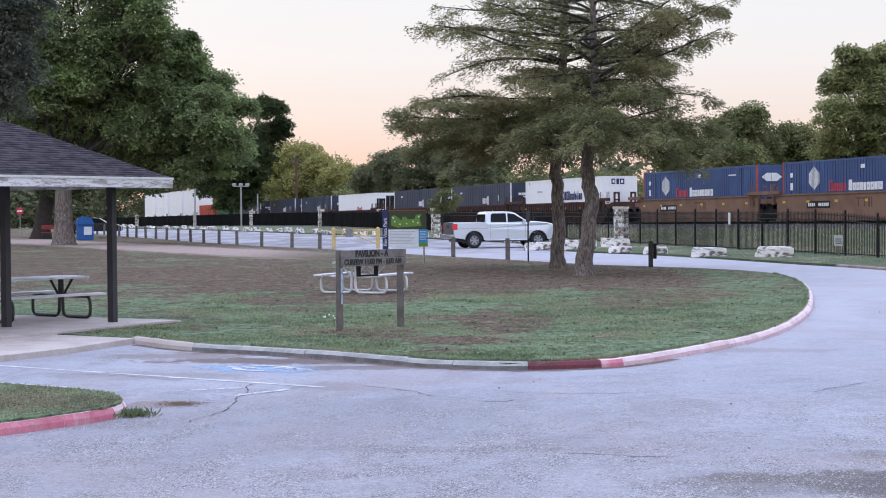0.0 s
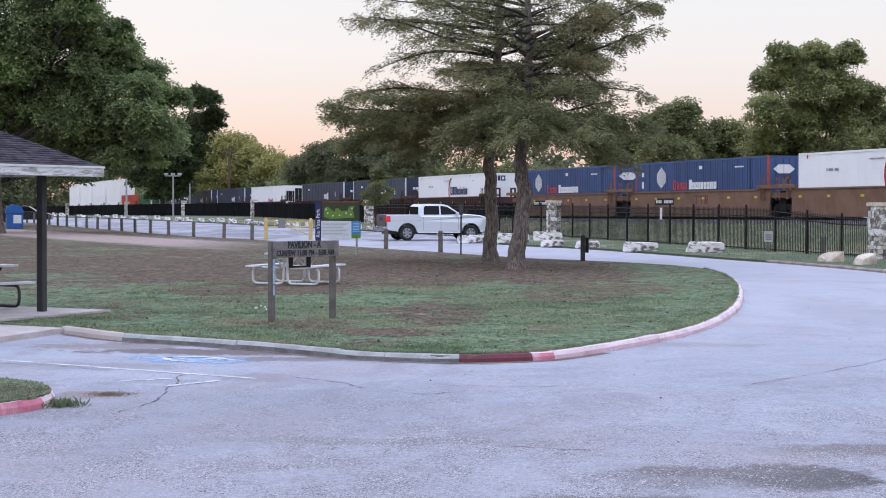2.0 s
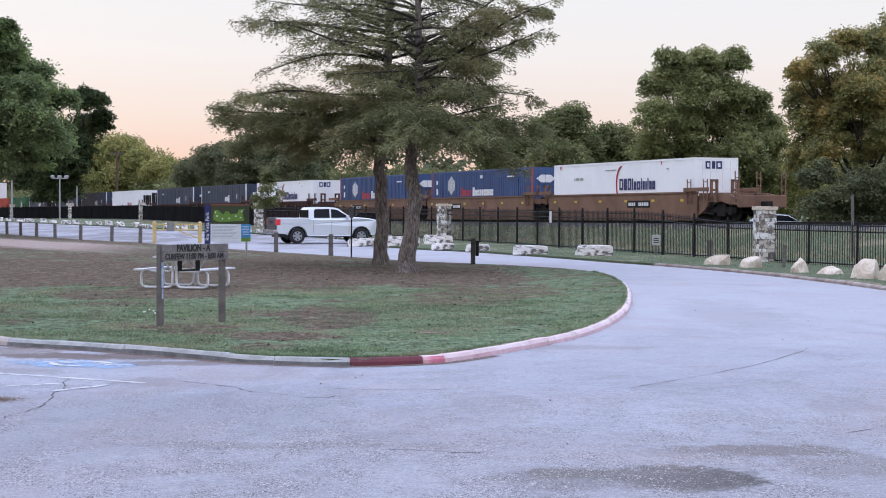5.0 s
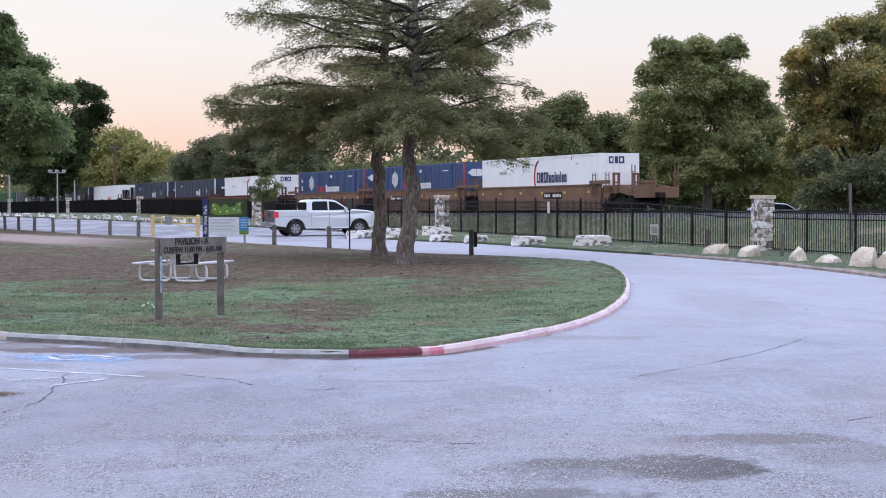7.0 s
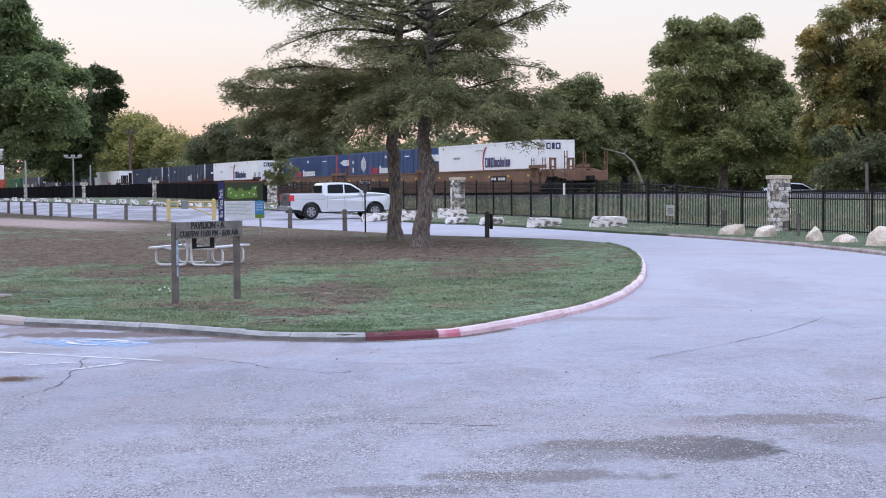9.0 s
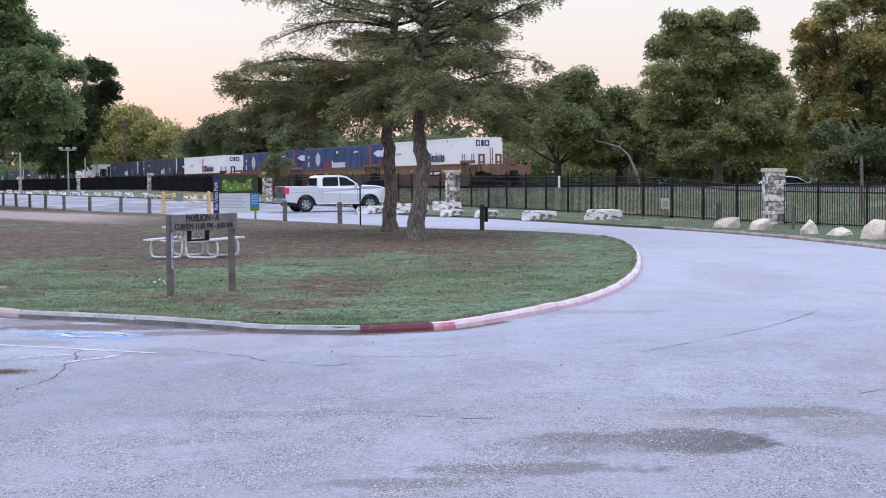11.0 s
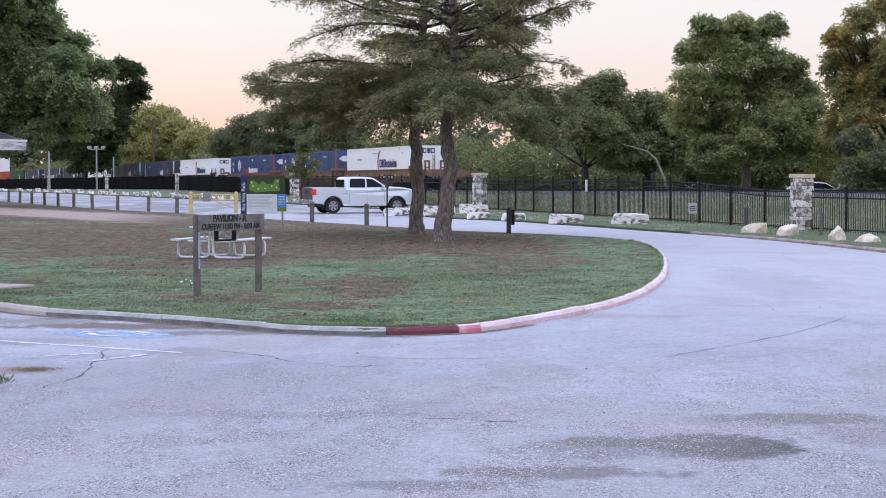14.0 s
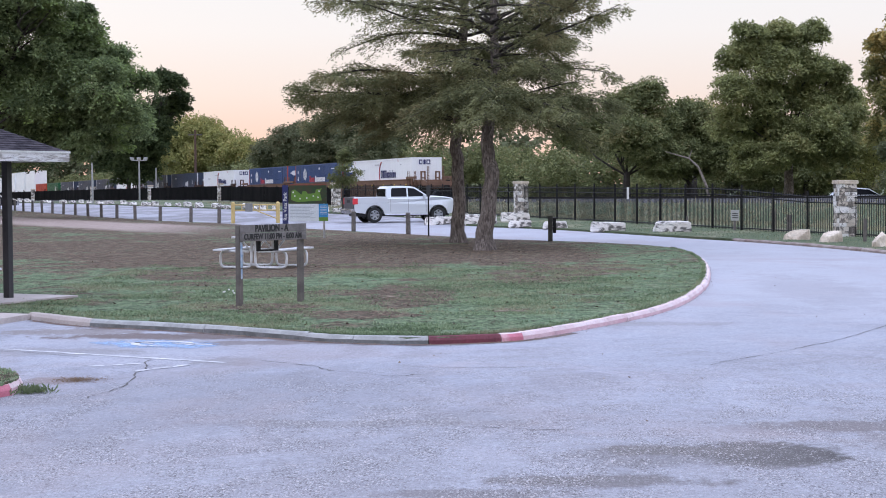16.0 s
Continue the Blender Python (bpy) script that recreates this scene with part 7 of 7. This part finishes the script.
CRACK = worn("crack_filler", (0.07, 0.062, 0.06), (0.12, 0.11, 0.11), 6, 0.95, grain=30)
CRACKS = [[(-4.39, 20.1), (-4.21, 19.3), (-4.23, 18.55), (-4.05, 17.85), (-4.13, 17.2), (-4.2, 16.4)], [(-3.0, 20.0), (-2.51, 19.58), (-1.9, 18.8), (-1.28, 18.3), (-1.05, 18.55)],
          [(2.08, 19.41), (3.11, 20.93), (3.79, 21.97), (4.38, 22.96), (5.29, 25.09)], [(0.6, 19.59), (-0.4, 19.12), (-1.3, 19.35)], [(3.5, 15.58), (4.2, 16.17), (4.9, 16.4)],
          [(-0.5, 14.51), (0.1, 14.34), (0.4, 14.4)], [(-8.0, 21.59), (-6.4, 21.24), (-5.2, 20.41)], [(-7.2, 25.13), (-5.4, 23.84), (-3.0, 22.18), (-1.2, 21.59), (0.2, 22.18)]]
edge = [Vector(p) for p in front]
for off, width in ((-0.075, 0.07), (-0.15, 0.07)):
    line_ = []
    for i in range(2, len(edge) - 6):
        if edge[i].x > 0.8:
            break
        t = (edge[i + 1] - edge[i - 1]).normalized()
        line_.append((edge[i].x - t.y * (off - 0.02), edge[i].y + t.x * (off - 0.02)))
    strip("gutter_dirt", line_, width, GUTTER, 0.0042 if off > -0.2 else 0.0026, "rusty dirt and leaf mould lying along the kerb", "dirt", 0.06, 7)
for i, pts in enumerate(CRACKS):
    g = random.Random(i)
    pts = [(x + g.uniform(-0.06, 0.06), y + g.uniform(-0.06, 0.06)) for x, y in smoothed(pts, 1)]
    strip("crack", pts, 0.013 if i < 2 else 0.009, CRACK, 0.0035, "thin dark crack in the asphalt", "crack", 1.3, i)

# ---------------------------------------------------------------- grass, weeds, fallen leaves
def in_outline(px, py, outline):
    inside = np.zeros(len(px), bool)
    for (x0, y0), (x1, y1) in zip(outline, outline[1:] + outline[:1]):
        hit = ((y0 > py) != (y1 > py)) & (px < (x1 - x0) * (py - y0) / (y1 - y0 + 1e-12) + x0)
        inside ^= hit
    return inside


def drift(px, py, cell):
    """Smooth random ground cover, 0 to 1, over a grid of the given cell."""
    grid = np.random.default_rng(int(cell * 100)).uniform(0, 1, (512, 512))
    fx, fy = px / cell + 256, py / cell
    ix, iy = np.floor(fx).astype(int) % 511, np.floor(fy).astype(int) % 511
    u, v = fx - np.floor(fx), fy - np.floor(fy)
    u, v = u * u * (3 - 2 * u), v * v * (3 - 2 * v)
    return (grid[ix, iy] * (1 - u) + grid[ix + 1, iy] * u) * (1 - v) + (grid[ix, iy + 1] * (1 - u) + grid[ix + 1, iy + 1] * u) * v


def turf(name, outline, count, x0, x1, y0, y1, size, mat, z, label, bias=1.0, lean=0.55, bare=()):
    px = rng.uniform(x0, x1, count)
    py = y0 + (y1 - y0) * rng.uniform(0, 1, count) ** bias
    ok = in_outline(px, py, outline)
    for cx, cy, rx, ry, k in bare:
        ok &= rng.uniform(0, 1, count) > 0.85 * k * (((px - cx) / rx) ** 2 + ((py - cy) / ry) ** 2 < rng.uniform(0.4, 1.3, count))
    if bare:
        thin = 0.5 * drift(px, py, 1.3) + 0.3 * drift(px, py, 0.5) + 0.2 * drift(px, py, 0.2)
        ok &= thin + 0.13 * np.clip((36.6 - py) / 7, -1, 0.4) > rng.uniform(0.45, 0.6, count)
    px, py = px[ok], py[ok]
    tips = rng.normal(size=(len(px), 3)) * lean
    tips[:, 2] = 1.0
    return tagged(leaf_mesh(name, np.stack([px, py, np.full(len(px), z)], 1), tips, size, mat, None, 0.34), label, "grass", "", "stuff")


LAWN_SHAPE = [(x, y + 0.16) for x, y in front] + LAWN_BACK + [(-40, 26.7), (-12, 27.7), (-10.3, 27.8)]
turf("lawn_grass", LAWN_SHAPE, 300000, -9, 5.2, 22, 42.5, 0.042, BLADE, 0.08, "short thin blades of autumn lawn grass", 1.6, 1.5, BARE)
# longer grass leaning over the kerb
k = 9000
idx = rng.integers(10, len(front) - 3, k)
fp = np.array(front)
base = fp[idx] + (fp[idx + 1] - fp[idx]) * rng.uniform(0, 1, (k, 1))
tan = fp[idx + 1] - fp[idx]
tan /= np.linalg.norm(tan, axis=1, keepdims=True)
base = base + np.stack([-tan[:, 1], tan[:, 0]], 1) * rng.uniform(0.07, 0.16, (k, 1))
tips = np.column_stack([tan[:, 1], -tan[:, 0], np.full(k, 1.1)]) * np.array((0.5, 0.5, 1.0)) + rng.normal(size=(k, 3)) * 0.5
tagged(leaf_mesh("kerb_grass", np.column_stack([base, np.full(k, 0.088)]), tips, 0.055, BLADE, None, 0.22), "longer grass hanging over the kerb", "grass", "", "stuff")
turf("island_grass", isle, 70000, -12, -4.9, 14, 20.1, 0.03, BLADE, 0.128, "short grass on the small island", 1.0, 1.1)
VERGE_SHAPE = [(15.0, 23.6), (13.95, 25.96)] + [(x + 0.3, y + 0.2) for x, y in ROAD_FAR[1:]] + [(-1.0, 78.59), (4, 99.12), (15, 63.72), (20, 49.56), (24, 23.6)]
turf("verge_grass", VERGE_SHAPE, 40000, -1, 20, 37.8, 99, 0.06, BLADE, 0.06, "uneven grass of the verge", 1.0, 1.0)
# tall dry weeds between the fence and the railway
m = 22000
sv, av = rng.uniform(-175, 5, m), rng.uniform(-8.4, -1.5, m)
pts = np.array([(*(TRACK_N * (NEAR_SIDE + a) + TRACK_U * s), 0.0) for s, a in zip(sv, av)])
pts[:, 2] = np.maximum(-0.05, np.array([rail_top(s) for s in sv]) - 0.36 + (av + 1.5) * 0.281)
tips = rng.normal(size=(m, 3)) * 0.35
tips[:, 2] = 1.0
STRAW = leafy("straw", (0.17, 0.165, 0.1), (0.37, 0.345, 0.23), (0.42, 0.37, 0.25), 0.22)
tagged(leaf_mesh("dry_weeds", pts, tips, 0.27, STRAW, None, 0.16), "tall dry weeds beside the railway", "weeds", "", "stuff")
# a clump at the end of the island and single tufts by the signs
WEED = leafy("weed_leaves", (0.11, 0.145, 0.075), (0.23, 0.27, 0.15), (0.24, 0.2, 0.12), 0.1)
for x, y, r, k, h in ((-4.86, 16.97, 0.085, 280, 0.085),):
    d = rng.normal(size=(k, 3)) * (r, r, 0)
    tips = rng.normal(size=(k, 3)) * 0.8
    tips[:, 2] = 1.0
    z0 = 0.0 if y < 26 else 0.085
    tagged(leaf_mesh("grass_tuft", d + np.array((x, y, z0)), tips, h, WEED, None, 0.2), "tuft of longer green grass", "grass tuft", "", "stuff")
# pale wild flowers by the sign
PETAL = worn("white_petals", (0.75, 0.75, 0.72), (0.68, 0.68, 0.66), 5, 0.6)
fl = thing("wild_flower", pose(-4.78, 28.79, 0.085), "small cluster of white wild flowers in the lawn", "flower")
for i in range(7):
    x, y, h = rng.uniform(-0.2, 0.15), rng.uniform(-0.15, 0.15), rng.uniform(0.1, 0.22)
    bm = bmesh.new()
    rod(bm, (x, y, 0), (x, y, h), 0.004, seg=4)
    part("stem", bm, WEED, fl)
    bm = bmesh.new()
    bmesh.ops.create_icosphere(bm, subdivisions=1, radius=0.018, matrix=Matrix.Translation((x, y, h)))
    part("blossom", bm, PETAL, fl)
# fallen leaves and litter
CLOD = leafy("dark_leaf_mould", (0.03, 0.022, 0.017), (0.09, 0.06, 0.045), (0.2, 0.14, 0.09), 0.15)
LITTER = leafy("fallen_leaves", (0.13, 0.09, 0.06), (0.25, 0.18, 0.12), (0.28, 0.2, 0.12), 0.1)
k = 1800
along = rng.uniform(0, 1, k)
idx = (along * (len(front) - 2)).astype(int)
fp = np.array(front)
base = fp[idx] + (fp[idx + 1] - fp[idx]) * rng.uniform(0, 1, (k, 1))
base = base + np.stack([rng.normal(size=k) * 0.06, -np.abs(rng.normal(size=k)) * 0.12 - 0.07], 1)
tagged(leaf_mesh("fallen_leaves", np.column_stack([base, np.full(k, 0.008)]), np.column_stack([rng.normal(size=(k, 2)), np.zeros(k)]), 0.015, LITTER, None, 0.6), "brown leaves and dirt blown along the kerb", "fallen leaves", "", "stuff")
k = 130
px, py = rng.uniform(-9, 9, k), rng.uniform(9.5, 40, k)
ok = ~in_outline(px, py, LAWN_SHAPE)
pp = np.column_stack([px, py, np.full(k, 0.012)])[ok]
tagged(leaf_mesh("fallen_leaves", pp, np.column_stack([rng.normal(size=(len(pp), 2)), np.full(len(pp), 0.1)]), 0.03, LITTER, None, 0.5), "scattered dead leaves on the asphalt", "fallen leaves", "", "stuff")
k = 1500
px, py = rng.normal(size=k) * 0.13 - 4.66, rng.normal(size=k) * 0.13 + 18.0
tagged(leaf_mesh("leaf_heap", np.column_stack([px, py, np.full(k, 0.012)]), np.column_stack([rng.normal(size=(k, 2)), np.full(k, 0.2)]), 0.016, LITTER, None, 0.4), "thin heap of dead leaves on the asphalt", "fallen leaves", "", "stuff")
k = 900
px, py = rng.uniform(-9, 4, k), rng.uniform(23.6, 56.6, k)
ok = in_outline(px, py, LAWN_SHAPE)
pp = np.column_stack([px, py, np.full(k, 0.1)])[ok]
tagged(leaf_mesh("fallen_leaves", pp, np.column_stack([rng.normal(size=(len(pp), 2)), np.full(len(pp), 0.2)]), 0.055, CLOD, None, 0.5), "dark brown leaves scattered on the lawn", "fallen leaves", "", "stuff")
k = 2500
px, py = rng.uniform(-16, 4.5, k), 34 + 28 * rng.uniform(0, 1, k)
ok = in_outline(px, py, LAWN_SHAPE)
pp = np.column_stack([px, py, np.full(k, 0.095)])[ok]
tagged(leaf_mesh("fallen_leaves", pp, np.column_stack([rng.normal(size=(len(pp), 2)), np.full(len(pp), 0.25)]), 0.04, LITTER, None, 0.6), "dry leaves on the bare lawn under the trees", "fallen leaves", "", "stuff")
for x, y, a, L in ((-0.15, 26.2, 5, 0.5), (-2.2, 29.38, -12, 0.3), (1.9, 36.58, 8, 0.4)):
    bm = bmesh.new()
    tube(bm, [(-L / 2, 0, 0), (0, 0.02, 0.015), (L / 2, -0.01, 0.0)], [0.014, 0.012, 0.006], 6)
    ob = part("fallen_twig", bm, worn("pale_twig", (0.36, 0.3, 0.24), (0.26, 0.2, 0.16), 5, 0.9))
    ob.matrix_basis = pose(x, y, 0.1, 0, 0, a)
    tagged(ob, "pale fallen twig lying on the lawn", "twig", "fallen twigs")

# ---------------------------------------------------------------- far things at the back of the park
KIOSK_BLUE = worn("blue_kiosk_paint", (0.02, 0.12, 0.38), (0.018, 0.1, 0.32), 3, 0.5)
kio = thing("blue_kiosk", pose(-35.9, 113.87, 0.1, 0, 0, 20), "bright blue roofed donation box with a picture panel", "kiosk")
bm = bmesh.new()
box(bm, -0.55, 0.55, -0.45, 0.45, 0.0, 1.05, 0.03)
part("body", bm, KIOSK_BLUE, kio)
bm = bmesh.new()
prism(bm, [(-0.62, 1.05), (0.62, 1.05), (0.4, 1.5), (-0.15, 1.62), (-0.5, 1.45)], -0.5, 0.5)
bmesh.ops.recalc_face_normals(bm, faces=bm.faces)
part("roof", bm, KIOSK_BLUE, kio)
bm = bmesh.new()
box(bm, -0.1, 0.42, -0.46, -0.452, 0.35, 0.9)
part("picture_panel", bm, PANEL_WHITE, kio)

def plain_car(m, paint, label):
    """A far parked car: body, glasshouse, wheels."""
    root = thing("parked_car", m, label, "car", "far parked cars")
    bm = bmesh.new()
    prism(bm, [(-2.2, 0.3)] + [(x, z - 0.08) for x, z in arch(-1.35, 0.38, 0.38)] + [(x, z - 0.08) for x, z in arch(1.4, 0.38, 0.38)] + [(2.25, 0.35), (2.3, 0.7), (1.9, 0.88), (1.1, 0.98), (-2.1, 1.0), (-2.25, 0.8)], -0.88, 0.88)
    bmesh.ops.recalc_face_normals(bm, faces=bm.faces)
    part("body", bm, paint, root)
    bm = bmesh.new()
    prism(bm, [(-1.9, 0.99), (1.15, 0.97), (0.4, 1.44), (-0.2, 1.5), (-1.3, 1.46)], -0.8, 0.8)
    bmesh.ops.recalc_face_normals(bm, faces=bm.faces)
    narrowed(bm, 0.99, 1.5, 0.2)
    part("roof", bm, paint, root)
    for s in (-1, 1):
        bm = bmesh.new()
        vs = [bm.verts.new((x, s * (0.81 * (1 - 0.2 * max(0, z - 0.99) / 0.51)), z)) for x, z in ((-1.6, 1.05), (0.95, 1.05), (0.36, 1.38), (-0.2, 1.43), (-1.25, 1.4))]
        bm.faces.new(vs)
        bmesh.ops.solidify(bm, geom=bm.faces[:], thickness=0.012)
        part("side_window", bm, GLASS, root)
        for x in (-1.35, 1.4):
            car_wheel(root, x, s * 0.78, 0.33, STEEL)
    return root


DARK_PAINT = worn("dark_car_paint", (0.012, 0.014, 0.018), (0.018, 0.02, 0.024), 3, 0.25)
WHITE_PAINT = worn("white_car_paint", (0.62, 0.66, 0.72), (0.56, 0.6, 0.66), 3, 0.25)
plain_car(pose(-44.5, 143.96, 0.0, 0, 0, 10), DARK_PAINT, "dark car parked at the far end")
plain_car(pose(-4.9, 128, -0.05, 0, 0, 3), DARK_PAINT, "dark car parked beyond the railway")
plain_car(pose(21.9, 112.69, 0.0, 0, 0, 4), WHITE_PAINT, "white car parked behind the railway")
stop = thing("stop_sign", pose(-58.0, 163.43, 0.1), "red octagonal road sign on a post", "road sign")
bm = bmesh.new()
rod(bm, (0, 0, 0), (0, 0, 2.2), 0.035, seg=6)
part("post", bm, STEEL, stop)
bm = bmesh.new()
bmesh.ops.create_cone(bm, cap_ends=True, segments=8, radius1=0.38, radius2=0.38, depth=0.02, matrix=pose(0, -0.05, 2.0, 90, 0, 0))
plate = part("plate", bm, LOGO_RED, stop)
bm = bmesh.new()
box(bm, -0.25, 0.25, -0.066, -0.061, 1.93, 2.07)
part("white_bar", bm, LOGO_WHITE, plate)
bench = thing("red_bench", pose(-39.8, 119.18, 0.1, 0, 0, 15), "red park bench under the trees", "bench")
RED_BENCH = worn("red_bench_paint", (0.3, 0.03, 0.03), (0.22, 0.03, 0.03), 3, 0.5)
for z in (0.42, 0.7, 0.86):
    bm = bmesh.new()
    box(bm, -0.9, 0.9, -0.2 if z < 0.5 else 0.2, 0.2 if z < 0.5 else 0.24, z, z + (0.05 if z < 0.5 else 0.12))
    part("slat", bm, RED_BENCH, bench)
for x in (-0.7, 0.7):
    bm = bmesh.new()
    box(bm, x - 0.03, x + 0.03, -0.18, 0.2, 0.0, 0.42)
    part("leg", bm, IRON, bench)
for x, y, h, heads in ((-44.6, 179.36, 5.3, 3), (-44.6, 201.78, 4.9, 3), (-45.6, 215.94, 4.2, 0)):
    lp = thing("light_pole", pose(x, y, land(x, y)), "grey steel lighting pole with a cross arm", "light pole", "lighting poles")
    bm = bmesh.new()
    rod(bm, (0, 0, -0.2), (0, 0, h), 0.11, 0.09, 8)
    part("pole", bm, STEEL, lp)
    if heads:
        bm = bmesh.new()
        box(bm, -0.95, 0.95, -0.05, 0.05, h - 0.12, h)
        part("cross_arm", bm, STEEL, lp)
        for a in (-0.8, 0.0, 0.8):
            bm = bmesh.new()
            box(bm, a - 0.22, a + 0.22, -0.3, 0.1, h, h + 0.28, 0.03)
            part("lamp_head", bm, STEEL, lp)
up = thing("utility_pole", pose(-42.6, 226.56, -0.3), "tall brown wooden utility pole", "utility pole")
bm = bmesh.new()
rod(bm, (0, 0, -0.2), (0, 0, 9.4), 0.2, 0.14, 8)
part("pole", bm, worn("brown_pole", (0.12, 0.07, 0.05), (0.09, 0.055, 0.04), 4, 0.9), up)
bm = bmesh.new()
box(bm, -0.9, 0.9, -0.05, 0.05, 8.7, 8.85)
part("cross_arm", bm, WOOD_GREY, up)
broad_tree("yellow_bush", (26.5, 132.16, 0.0), 0.1, 1.0, [(25.5, 132.16, 2.6, 1.5), (27.5, 132.16, 3.0, 1.6), (29, 133.34, 2.4, 1.5), (26.5, 132.16, 4.2, 1.2)], 0.2, YELLOWING, BARK_DARK, "yellow-green bush beyond the fence", 0.45)
broad_tree("young_tree", (-11.6, 113.28, 0.05), 0.07, 1.5, [(-11.6, 113.28, 3.2, 0.7), (-11.2, 113.28, 2.5, 0.7), (-11.9, 113.52, 2.2, 0.6), (-11.4, 113.28, 3.8, 0.5)], 0.12, FAR_GREEN, BARK_DARK, "slender young tree before the fence", 0.5)

motions()
